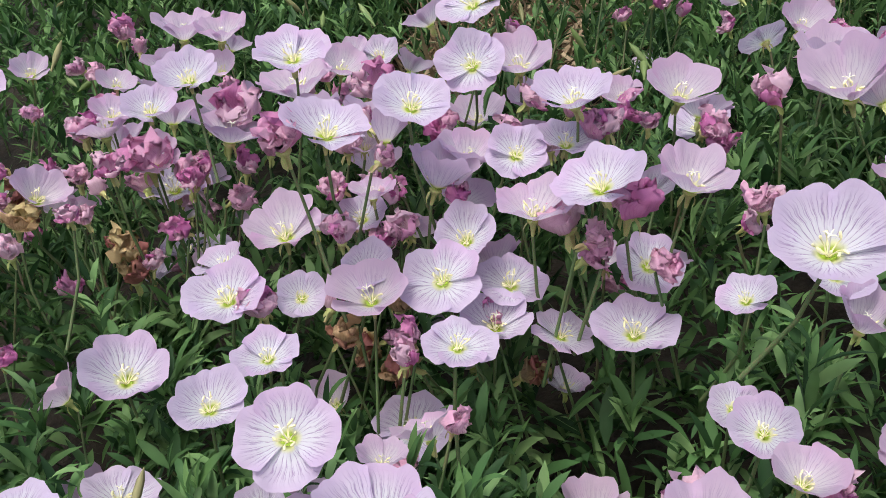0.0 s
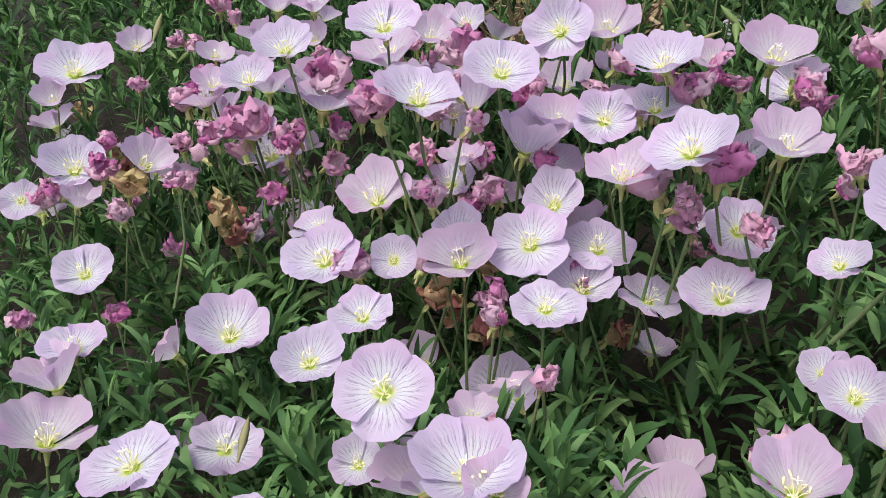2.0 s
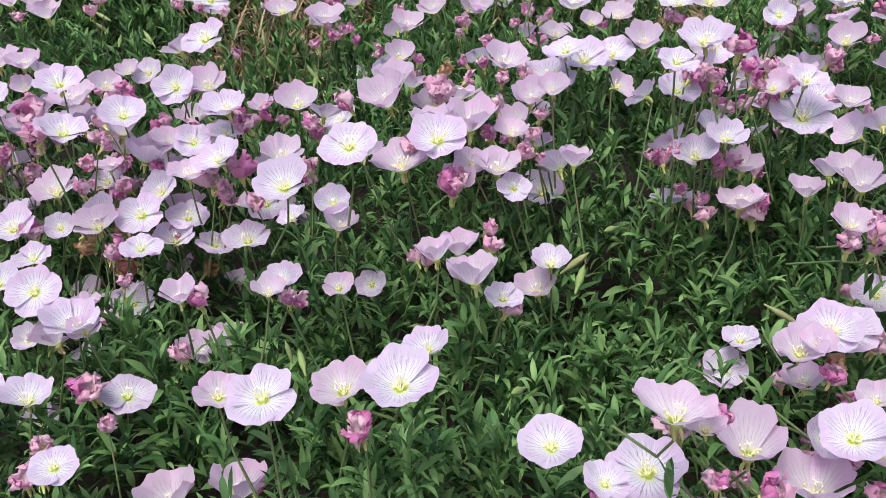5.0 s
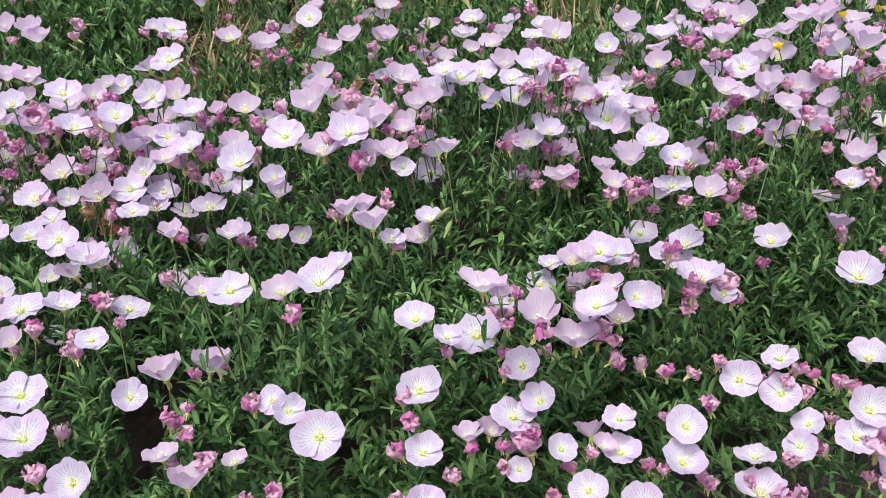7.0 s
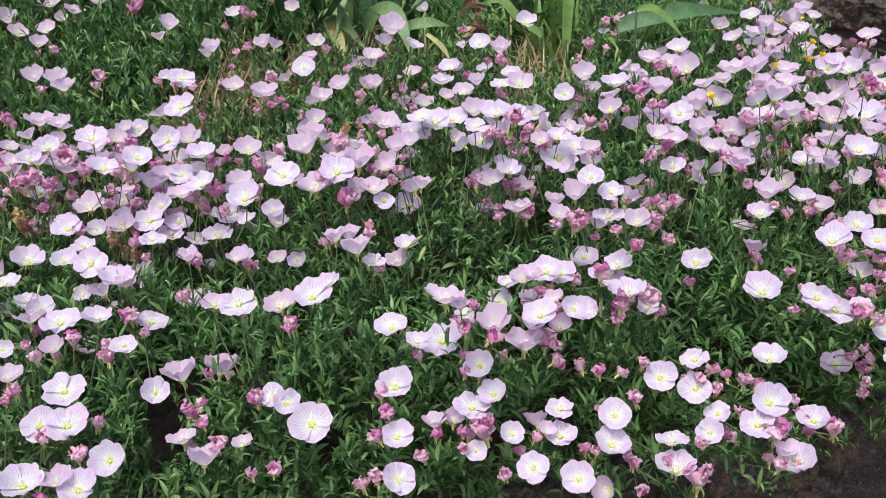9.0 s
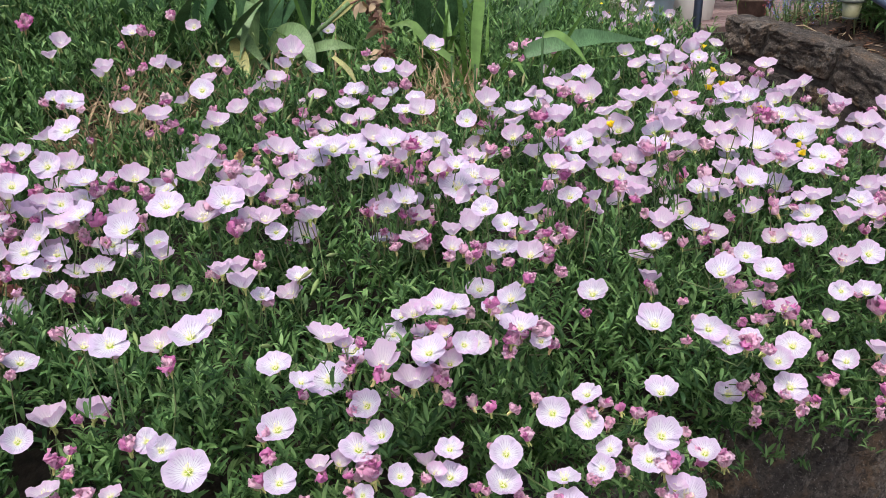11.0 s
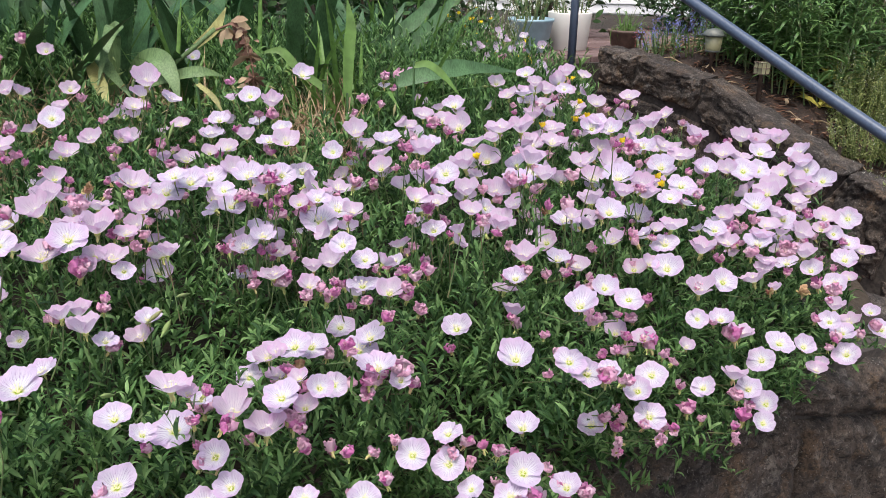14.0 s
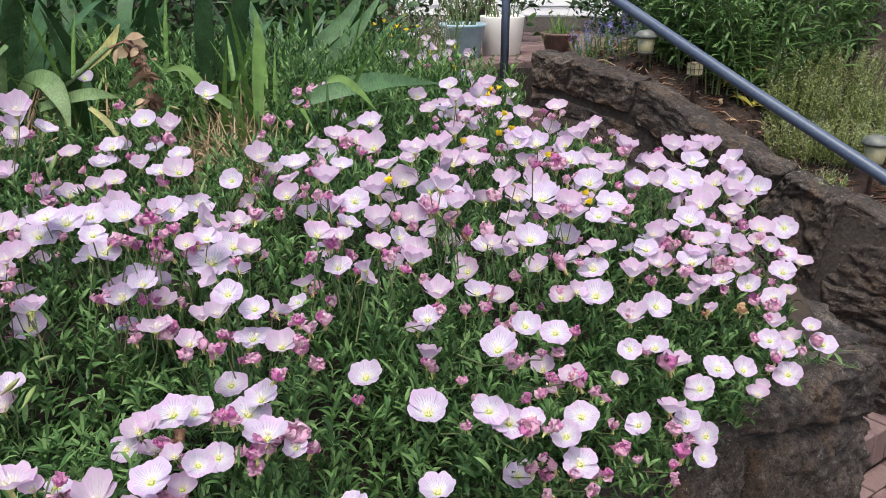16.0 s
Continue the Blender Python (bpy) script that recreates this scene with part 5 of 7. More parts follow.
bloom(-0.107, 0.348, 1.022, 40.2, 28, -88)
bloom(0.514, 0.194, 1.001, 51.9, 25, -105)
cup(-0.009, 0.515, 1.133, 59.9, 21, -16)
cup(0.056, 0.613, 1.183, 60.5, 24, -103)
cup(0.311, 0.257, 1.077, 66.2, 5, 137)
cup(0.524, 0.102, 1.073, 53.9, 16, -117)
bloom(-0.169, 0.570, 1.202, 50.1, 32, -83)
spent(-0.088, 0.449, 1.185, 34.4, 20, -114)
bloom(-0.012, 0.117, 1.044, 44.1, 19, -82)
bloom(-0.053, 0.469, 1.099, 39.0, 34, -83)
bloom(-0.213, 0.608, 1.174, 47.8, 27, -66)
bloom(0.521, 0.055, 1.035, 43.7, 39, -88)
bloom(0.527, 0.196, 1.027, 42.6, 10, -142)
cup(-0.180, 0.700, 1.143, 65.2, 15, -77)
cup(0.024, 0.665, 1.132, 56.0, 20, -94)
cup(0.108, 0.122, 1.082, 46.4, 14, -55)
cup(0.383, 0.335, 1.017, 62.8, 16, -157)
bloom(0.654, 0.048, 1.058, 70.0, 11, -140)
spent(0.105, 0.539, 1.155, 29.4, 16, -110)
bloom(-0.081, 0.050, 0.975, 72.0, 16, -71)
cup(-0.288, 0.557, 1.131, 49.2, 35, -23)
cup(0.053, 0.340, 0.980, 71.6, 6, 159)
cup(0.074, 0.212, 1.115, 43.0, 6, -90)
bloom(-0.091, 0.103, 0.995, 72.0, 16, -106)
bloom(0.649, 0.114, 1.055, 72.0, 10, -62)
bloom(0.863, 0.057, 1.029, 72.0, 16, -141)
spent(-0.003, 0.604, 1.142, 32.1, 17, -96)
spent(0.204, 0.123, 1.033, 31.3, 8, 172)
bloom(-0.061, 0.543, 1.104, 46.1, 26, -111)
bloom(-0.094, 0.462, 1.088, 36.0, 45, -76)
bloom(-0.106, 0.313, 0.947, 48.3, 8, -58)
bloom(-0.122, -0.022, 0.946, 66.6, 12, -88)
bloom(0.334, 0.253, 1.061, 45.7, 13, -76)
bloom(0.361, 0.038, 1.035, 43.0, 12, -56)
bloom(0.396, 0.333, 1.048, 54.6, 13, -107)
bloom(0.651, 0.207, 1.050, 53.6, 30, -116)
bloom(0.973, 0.042, 0.993, 72.0, 15, -104)
cup(-0.041, 0.336, 1.057, 36.0, 2, -5)
cup(-0.221, 0.746, 1.205, 62.7, 11, -51)
cup(0.282, 0.295, 1.086, 52.4, 8, 161)
cup(0.538, 0.114, 1.035, 46.3, 11, 168)
cup(0.552, 0.050, 1.064, 36.0, 14, -139)
bloom(0.217, 0.011, 0.953, 71.7, 36, -102)
bloom(0.667, -0.097, 0.872, 72.0, 5, -165)
bloom(-0.062, 0.845, 1.158, 53.2, 40, -109)
cup(-0.208, 0.581, 1.144, 44.1, 28, -74)
bloom(0.836, -0.105, 0.860, 70.7, 18, -161)
bloom(0.680, 0.409, 1.145, 72.0, 18, -97)
bloom(-0.026, -0.005, 0.954, 60.3, 39, -99)
bloom(-0.059, -0.037, 0.941, 58.2, 21, -77)
bloom(0.230, 0.958, 1.102, 54.3, 27, -107)
bloom(0.459, 0.594, 1.165, 66.9, 22, -99)
bloom(0.679, 0.185, 1.119, 59.6, 11, -115)
bloom(0.844, -0.006, 0.958, 64.3, 13, -145)
bloom(0.965, 0.061, 1.093, 67.8, 14, -116)
bloom(1.081, 0.477, 1.157, 72.0, 19, -105)
cup(-0.051, 0.530, 1.124, 37.8, 5, -122)
cup(-0.181, 0.717, 1.206, 51.8, 16, -70)
cup(0.415, 0.012, 1.090, 36.0, 9, -122)
dried(-0.293, 0.536, 1.120, 28.7, 19, -23)
dried(-0.235, 0.565, 1.062, 34.0, 12, -60)
dried(-0.240, 0.560, 1.085, 30.0, 20, 40)
dried(-0.061, 0.518, 1.020, 34.0, 70, -120)
dried(0.039, 0.482, 1.010, 30.0, 55, -40)
dried(-0.034, 0.478, 1.024, 32.0, 60, -150)
dried(-0.522, 0.908, 1.080, 36.0, 25, -70)
dried(-0.427, 0.783, 1.075, 34.0, 40, -120)
dried(-0.364, 0.674, 1.078, 34.0, 30, -60)
dried(-0.036, 0.475, 1.070, 28.0, 30, -80)
dried(0.060, 0.340, 0.955, 24.0, 50, -100)
dried(-0.072, 0.449, 1.066, 26.0, 40, -30)
spent(-0.022, 0.237, 1.024, 36.6, 8, -127)
spent(-0.038, 0.126, 1.025, 25.3, 2, 11)
spent(-0.067, 0.474, 1.118, 23.7, 12, -76)
spent(-0.114, 0.445, 1.088, 29.8, 12, -121)
spent(-0.184, 0.581, 1.125, 32.7, 17, -52)
spent(-0.225, 0.545, 1.151, 27.7, 17, -65)
spent(-0.235, 0.744, 1.044, 39.2, 16, -48)
spent(-0.270, 0.619, 1.159, 31.4, 20, -76)
spent(-0.319, 0.554, 1.128, 29.4, 22, -17)
spent(0.080, 0.246, 1.093, 26.5, 14, -139)
spent(0.118, 0.569, 1.022, 30.1, 8, -111)
spent(0.415, -0.009, 1.065, 22.3, 5, 87)
bloom(0.327, 0.030, 0.978, 64.3, 26, -96)
bloom(-0.116, 0.236, 1.031, 68.7, 17, -87)
bloom(0.420, -0.011, 0.956, 61.5, 13, -44)
bloom(0.594, -0.060, 0.901, 62.0, 22, -97)
bloom(0.829, -0.038, 0.912, 65.8, 31, -104)
bloom(1.080, 0.022, 0.909, 67.4, 20, -126)
bloom(1.131, 0.514, 1.159, 72.0, 17, -170)
bloom(-0.115, 0.059, 0.977, 57.3, 40, -79)
bloom(0.312, -0.068, 0.908, 56.3, 33, -76)
bloom(0.548, 0.364, 1.132, 59.7, 21, -114)
bloom(0.666, 0.114, 1.071, 55.8, 13, -107)
bloom(0.800, -0.061, 0.896, 62.5, 15, -105)
bloom(0.952, 0.058, 1.009, 62.7, 24, -120)
bloom(1.259, 0.237, 1.047, 72.0, 34, -128)
bloom(1.284, 0.280, 1.075, 72.0, 18, -153)
spent(0.689, -0.115, 0.862, 46.7, 5, 40)
bloom(0.540, -0.088, 0.879, 56.6, 32, -127)
bloom(0.606, -0.037, 0.930, 59.0, 36, -111)
bloom(0.676, -0.065, 0.895, 59.0, 8, 63)
bloom(1.630, 0.424, 1.069, 72.0, 15, -143)
bloom(0.222, 0.354, 1.038, 41.0, 44, -103)
bloom(0.435, 0.089, 1.038, 36.9, 10, -82)
bloom(0.472, 0.574, 1.198, 61.2, 13, -109)
bloom(0.485, -0.070, 0.894, 54.8, 33, -125)
bloom(0.569, 0.408, 1.232, 61.9, 24, -115)
bloom(0.603, 0.078, 1.032, 49.1, 37, -99)
bloom(0.657, 0.203, 1.178, 51.2, 35, -124)
bloom(0.836, 0.201, 1.018, 64.5, 26, -120)
bloom(1.119, 0.075, 0.946, 64.4, 29, -139)
bloom(1.261, 0.408, 1.166, 72.0, 16, -130)
bloom(1.527, 0.300, 1.037, 72.0, 20, -161)
cup(-0.028, 0.280, 1.059, 41.9, 17, -72)
cup(-0.059, 0.581, 1.142, 36.0, 19, -77)
cup(-0.249, 0.625, 1.169, 42.4, 25, -42)
cup(0.062, 0.627, 1.153, 36.1, 21, -107)
cup(0.192, 0.304, 1.063, 39.3, 18, -96)
cup(1.013, 0.316, 1.240, 69.6, 15, -66)
cup(1.255, 0.737, 1.158, 72.0, 12, -106)
cup(1.332, 0.643, 1.131, 72.0, 17, -143)
cup(1.358, 0.268, 1.054, 72.0, 5, -88)
cup(1.548, 0.315, 1.039, 72.0, 8, 47)
bloom(0.320, -0.020, 0.935, 53.1, 22, -75)
bloom(0.428, 0.506, 1.053, 60.2, 30, -104)
bloom(0.440, 0.020, 0.998, 55.0, 40, -119)
bloom(0.535, 0.389, 1.193, 55.3, 28, -88)
bloom(0.576, 0.360, 1.148, 55.5, 19, -112)
bloom(0.681, -0.009, 0.959, 56.8, 38, -115)
bloom(1.011, 0.072, 0.880, 62.0, 17, -115)
cup(-0.339, 0.703, 1.192, 39.7, 30, -59)
cup(0.084, -0.028, 0.943, 57.3, 13, 63)
cup(1.262, 0.491, 1.095, 72.0, 11, 143)
spent(-0.031, 0.403, 1.072, 22.4, 10, -30)
spent(-0.037, 0.389, 1.006, 32.4, 10, -120)
spent(-0.342, 0.442, 1.068, 21.5, 14, -2)
spent(0.054, 0.259, 1.034, 26.7, 5, -108)
spent(0.433, -0.034, 0.926, 43.4, 13, 155)
spent(0.819, -0.073, 0.883, 45.3, 2, -15)
spent(0.958, -0.026, 1.021, 38.0, 4, -118)
bloom(0.301, 0.411, 1.159, 70.0, 26, -100)
bloom(0.452, -0.006, 0.968, 52.6, 29, -133)
bloom(0.528, -0.047, 0.917, 52.3, 16, -99)
bloom(0.574, 0.040, 1.053, 44.9, 38, -97)
bloom(0.688, 0.198, 1.154, 47.8, 27, -114)
bloom(0.728, -0.021, 0.941, 55.1, 38, -131)
bloom(0.728, 0.475, 1.142, 65.8, 20, -83)
bloom(0.890, -0.055, 0.883, 56.2, 24, -151)
bloom(1.074, 0.048, 0.941, 57.7, 38, -139)
bloom(1.131, 0.245, 1.162, 65.9, 29, -120)
bloom(1.157, 0.420, 1.088, 72.0, 8, -156)
bloom(1.471, 0.158, 0.900, 72.0, 23, -113)
cup(-0.082, -0.025, 0.945, 53.6, 5, -84)
cup(0.684, 0.235, 1.084, 62.0, 9, 53)
cup(1.309, 0.300, 1.096, 72.0, 4, -10)
cup(1.323, 0.586, 1.113, 72.0, 19, -115)
cup(-0.332, 0.531, 1.115, 36.0, 29, -3)
bloom(0.024, 0.076, 0.992, 50.2, 40, -74)
bloom(0.501, 0.598, 1.179, 70.1, 24, -94)
bloom(0.845, 0.318, 1.141, 56.5, 24, -136)
bloom(1.143, 0.185, 1.028, 61.5, 31, -127)
bloom(1.337, 0.439, 1.074, 62.3, 29, -111)
bloom(1.475, 0.555, 1.135, 72.0, 29, -139)
cup(0.261, 0.538, 1.164, 72.0, 24, -148)
cup(1.112, 0.616, 1.226, 72.0, 13, -144)
cup(1.195, 0.678, 1.207, 72.0, 7, -135)
bloom(0.187, 0.037, 0.972, 48.4, 38, -77)
bloom(0.736, 0.001, 0.971, 51.7, 22, -173)
bloom(0.948, 0.510, 1.180, 61.9, 39, -118)
bloom(1.033, 0.102, 1.097, 54.9, 37, -112)
bloom(1.665, 0.166, 0.838, 72.0, 33, -160)
cup(0.701, 0.133, 1.125, 54.1, 20, -100)
cup(0.959, 0.222, 1.109, 65.3, 7, -103)
spent(-0.240, 0.502, 1.135, 20.0, 15, -80)
spent(0.598, 0.337, 1.075, 43.5, 13, -127)
spent(0.691, 0.065, 1.037, 41.5, 8, -86)
bloom(-0.149, 0.279, 1.037, 53.7, 26, -79)
bloom(0.140, 0.377, 1.046, 37.8, 31, -92)
bloom(0.521, 0.358, 1.229, 49.1, 22, -90)
bloom(0.534, -0.026, 0.944, 47.2, 10, -79)
bloom(0.676, 0.405, 1.186, 48.2, 18, -88)
bloom(0.688, 0.053, 1.034, 41.6, 23, -135)
bloom(0.730, -0.064, 0.900, 48.0, 35, -125)
bloom(0.917, 0.168, 1.103, 50.8, 21, -132)
bloom(0.993, 0.017, 1.010, 43.2, 21, -110)
bloom(1.046, 0.259, 1.083, 58.6, 9, -98)
bloom(1.340, 0.087, 0.869, 60.8, 27, -142)
bloom(1.372, 0.218, 1.014, 65.0, 37, -109)
bloom(1.375, 0.076, 0.839, 61.7, 39, -158)
bloom(1.408, 0.131, 0.891, 64.1, 38, -167)
bloom(1.515, 0.678, 1.151, 72.0, 22, -152)
cup(-0.044, 0.582, 1.146, 72.0, 6, 47)
cup(-0.087, 0.840, 1.163, 42.5, 33, -107)
cup(-0.113, 0.657, 1.167, 72.0, 12, -115)
cup(-0.160, 0.254, 1.030, 60.1, 13, 87)
cup(0.120, 0.566, 1.166, 36.0, 18, -111)
cup(0.265, 0.416, 1.131, 71.2, 14, -139)
cup(0.341, 0.465, 1.149, 72.0, 7, -43)
cup(0.459, 0.794, 1.322, 69.8, 24, -98)
cup(0.582, 0.330, 1.090, 65.1, 3, -117)
cup(0.601, 0.372, 1.111, 56.5, 13, -103)
cup(0.976, 0.346, 1.118, 63.5, 10, -62)
cup(1.260, 0.661, 1.179, 72.0, 16, -70)
cup(1.299, 0.195, 1.011, 71.0, 9, -109)
cup(1.364, 0.591, 1.131, 72.0, 15, -91)
cup(1.457, 0.226, 0.999, 72.0, 21, 104)
cup(1.701, 0.364, 1.014, 72.0, 21, -89)
bloom(0.599, 1.015, 1.168, 72.0, 14, -84)
bloom(0.749, -0.046, 0.913, 46.8, 22, -149)
bloom(1.233, 0.080, 0.897, 55.1, 27, -149)
cup(-0.168, 0.142, 1.001, 52.4, 10, -36)
cup(0.059, 0.006, 0.957, 48.6, 6, 153)
bloom(0.032, 0.800, 1.206, 72.0, 28, -124)
bloom(0.466, -0.036, 0.925, 42.7, 35, -95)
bloom(0.661, 0.596, 1.180, 57.4, 40, -100)
bloom(0.718, 0.673, 1.160, 61.9, 21, -93)
bloom(0.923, 0.765, 1.184, 72.0, 14, -96)
bloom(1.164, 0.957, 1.215, 72.0, 29, -133)
bloom(1.325, 0.159, 0.971, 56.9, 22, -137)
bloom(1.822, 0.340, 0.954, 72.0, 28, -146)
bloom(1.979, 0.656, 1.102, 72.0, 28, 169)
cup(0.601, 0.183, 1.129, 46.8, 14, -94)
cup(0.650, 0.248, 1.131, 50.4, 10, -117)
cup(0.730, 0.978, 1.237, 72.0, 15, -96)
cup(0.819, 0.332, 1.191, 58.8, 19, -72)
cup(0.904, 0.515, 1.163, 68.0, 5, 71)
cup(1.012, 0.562, 1.172, 72.0, 14, -155)
cup(1.362, 0.149, 0.938, 66.1, 10, -31)
cup(1.465, 0.900, 1.098, 72.0, 8, -166)
cup(1.575, 0.615, 1.133, 72.0, 10, -131)
cup(1.670, 0.315, 0.990, 72.0, 9, -144)
cup(1.716, 0.744, 1.141, 72.0, 15, -88)
cup(1.856, 0.497, 1.055, 72.0, 11, 127)
cup(1.960, 0.749, 1.128, 72.0, 10, -59)
dried(0.568, 0.124, 1.036, 23.3, 3, -123)
spent(-0.158, 0.629, 1.160, 48.1, 19, -67)
spent(-0.212, 0.581, 1.143, 46.6, 18, -86)
spent(-0.220, 0.563, 1.072, 21.9, 16, -29)
spent(-0.361, 0.537, 1.117, 20.0, 19, -95)
spent(0.440, 0.107, 1.012, 37.9, 7, -150)
spent(0.593, 0.386, 1.228, 36.2, 18, -111)
spent(0.637, 0.035, 1.049, 31.9, 4, -76)
spent(1.626, 0.309, 1.005, 50.0, 21, 169)
bloom(-0.380, 0.542, 1.119, 36.0, 53, -64)
cup(-0.255, 1.381, 1.342, 72.0, 21, -23)
bloom(0.171, 0.051, 0.979, 41.2, 38, -111)
bloom(0.575, 0.392, 1.148, 56.1, 15, -71)
bloom(1.348, 0.052, 0.821, 53.0, 39, -119)
bloom(1.366, 0.958, 1.215, 72.0, 17, -168)
bloom(1.432, 0.321, 1.073, 61.8, 20, -128)
bloom(1.466, 0.473, 1.117, 68.4, 27, -132)
bloom(1.480, 0.758, 1.174, 72.0, 23, -148)
begin_rest()
bloom(1.590, 0.280, 0.998, 64.9, 18, 161)
bloom(1.679, 0.197, 0.868, 65.5, 16, -164)
bloom(1.820, 0.220, 0.842, 70.2, 24, -131)
cup(-0.158, 0.599, 1.151, 67.5, 13, -1)
cup(0.370, -0.017, 0.940, 46.5, 16, 83)
cup(0.427, -0.029, 0.932, 46.6, 8, -6)
cup(0.767, 0.601, 1.137, 69.6, 8, -18)
cup(1.044, 0.489, 1.133, 68.4, 17, -119)
cup(1.106, 0.289, 1.049, 61.4, 14, -135)
cup(1.124, 0.691, 1.145, 72.0, 32, -125)
cup(1.127, 0.115, 0.988, 55.2, 13, -151)
cup(1.132, 0.195, 0.961, 56.3, 20, -142)
cup(1.183, 0.295, 1.087, 62.0, 23, -169)
cup(1.234, 0.355, 1.153, 56.8, 9, -106)
cup(1.311, 0.097, 0.890, 60.5, 12, 21)
cup(1.333, 0.416, 1.122, 71.7, 5, -78)
spent(1.346, 0.143, 0.937, 42.2, 16, 157)
bloom(0.025, 0.941, 1.237, 71.9, 25, -68)
bloom(0.625, 1.049, 1.196, 67.5, 25, -125)
bloom(1.540, 0.163, 0.878, 58.0, 26, -116)
cup(0.412, 0.494, 1.166, 50.8, 22, -92)
cup(1.380, 1.090, 1.206, 72.0, 21, -150)
cup(1.513, 1.084, 1.151, 72.0, 12, -99)
cup(1.654, 0.832, 1.159, 72.0, 14, -169)
spent(-0.054, 0.647, 1.166, 44.2, 19, -74)
spent(-0.063, 0.003, 0.957, 29.4, 2, -150)
spent(0.066, 0.040, 0.973, 30.9, 12, 3)
spent(0.099, -0.007, 0.951, 30.0, 8, 15)
spent(0.311, 0.387, 1.111, 39.8, 14, -79)
spent(0.315, 0.528, 1.165, 42.9, 19, -66)
spent(0.606, 0.031, 1.107, 23.8, 16, -31)
spent(0.913, -0.068, 0.867, 33.4, 7, 142)
spent(0.943, 0.684, 1.186, 50.0, 21, -107)
spent(0.993, 0.065, 1.061, 30.2, 10, -96)
spent(1.136, 0.107, 0.977, 36.1, 19, 154)
spent(1.174, 0.046, 0.884, 36.0, 4, 141)
spent(1.255, 0.560, 1.131, 45.4, 18, -122)
spent(1.294, 0.046, 0.843, 37.9, 3, 145)
spent(1.449, 0.633, 1.156, 50.0, 23, -106)
dried(-0.239, 0.586, 1.072, 20.0, 14, -48)
spent(-0.325, 0.580, 1.141, 20.0, 22, -28)
bloom(0.193, 0.393, 1.112, 48.8, 40, -90)
bloom(0.431, 0.650, 1.169, 42.6, 9, -114)
bloom(0.672, 0.743, 1.210, 57.7, 14, -100)
bloom(0.686, 0.989, 1.258, 63.4, 41, -115)
bloom(0.849, 1.174, 1.271, 72.0, 31, -87)
bloom(0.917, 0.468, 1.155, 50.4, 25, -38)
bloom(1.271, 0.158, 0.984, 48.3, 43, -127)
bloom(1.655, 0.210, 0.891, 59.2, 31, -158)
bloom(1.670, 0.290, 0.969, 61.5, 34, -151)
bloom(1.722, 0.572, 1.104, 71.5, 40, -120)
bloom(1.739, 0.284, 0.934, 63.2, 35, -162)
bloom(1.851, 0.660, 1.115, 72.0, 21, -117)
cup(-0.020, 1.245, 1.305, 72.0, 18, -48)
cup(-0.050, 0.445, 1.090, 56.4, 12, -105)
cup(-0.114, 0.183, 1.017, 45.6, 23, -112)
cup(-0.256, 0.623, 1.156, 61.6, 8, -97)
cup(-0.316, 1.432, 1.356, 72.0, 11, -90)
cup(-0.390, 0.640, 1.166, 36.0, 29, -75)
cup(0.303, 0.468, 1.152, 59.3, 6, 168)
cup(0.304, 0.314, 1.080, 53.6, 4, 0)
cup(0.358, 0.403, 1.122, 57.4, 9, -78)
cup(0.405, 0.545, 1.124, 51.9, 20, -115)
cup(0.405, 0.610, 1.179, 66.4, 18, -67)
cup(0.431, 0.466, 1.181, 44.9, 25, -95)
cup(0.437, 0.403, 1.122, 45.3, 6, -23)
cup(0.537, 0.100, 1.082, 36.0, 18, -124)
cup(0.555, 0.041, 1.027, 44.7, 17, -90)
cup(0.581, 0.615, 1.186, 57.5, 18, -111)
cup(0.694, 0.692, 1.217, 63.9, 24, -103)
cup(0.820, -0.095, 0.869, 43.9, 16, 21)
cup(0.860, 0.779, 1.202, 65.1, 21, -112)
cup(0.863, 0.350, 1.175, 55.3, 18, -153)
cup(0.878, 0.454, 1.235, 56.3, 6, -113)
cup(0.907, 0.311, 1.166, 53.1, 13, -127)
cup(1.008, 0.254, 1.230, 52.1, 16, -139)
cup(1.218, 0.276, 1.037, 58.1, 23, -128)
cup(1.318, 0.754, 1.184, 72.0, 3, -94)
cup(1.353, 0.457, 1.127, 67.4, 13, -119)
cup(1.434, 0.284, 1.054, 62.9, 14, -179)
cup(1.516, 0.263, 1.012, 64.5, 7, 2)
cup(1.603, 0.360, 1.046, 70.3, 13, -108)
cup(1.724, 0.218, 0.872, 69.8, 25, 141)
cup(1.755, 0.508, 1.076, 72.0, 28, -139)
cup(1.755, 0.619, 1.114, 72.0, 4, 168)
spent(0.287, -0.068, 0.909, 28.2, 5, 99)
spent(0.615, -0.080, 0.881, 29.7, 7, 121)
spent(1.072, 0.476, 1.154, 42.9, 19, -125)
bloom(0.284, 1.005, 1.230, 69.3, 43, -93)
bloom(1.050, 0.929, 1.153, 70.1, 20, -117)
bloom(1.689, 0.402, 1.042, 61.9, 31, -139)
cup(-0.225, 0.961, 1.245, 72.0, 23, -84)
cup(0.158, 0.564, 1.165, 59.2, 24, -73)
cup(0.522, 0.833, 1.161, 60.9, 16, -106)
cup(1.101, 0.790, 1.198, 72.0, 32, -131)
spent(-0.107, 1.380, 1.340, 50.0, 28, -68)
spent(0.799, -0.019, 0.937, 29.7, 9, -48)
bloom(0.078, 0.538, 1.147, 47.9, 14, -95)
bloom(0.371, 0.383, 1.112, 44.8, 24, -90)
bloom(0.731, 0.891, 1.203, 58.1, 24, -117)
bloom(0.995, 0.705, 1.189, 54.6, 17, -93)
bloom(1.402, 0.425, 1.112, 53.2, 21, -133)
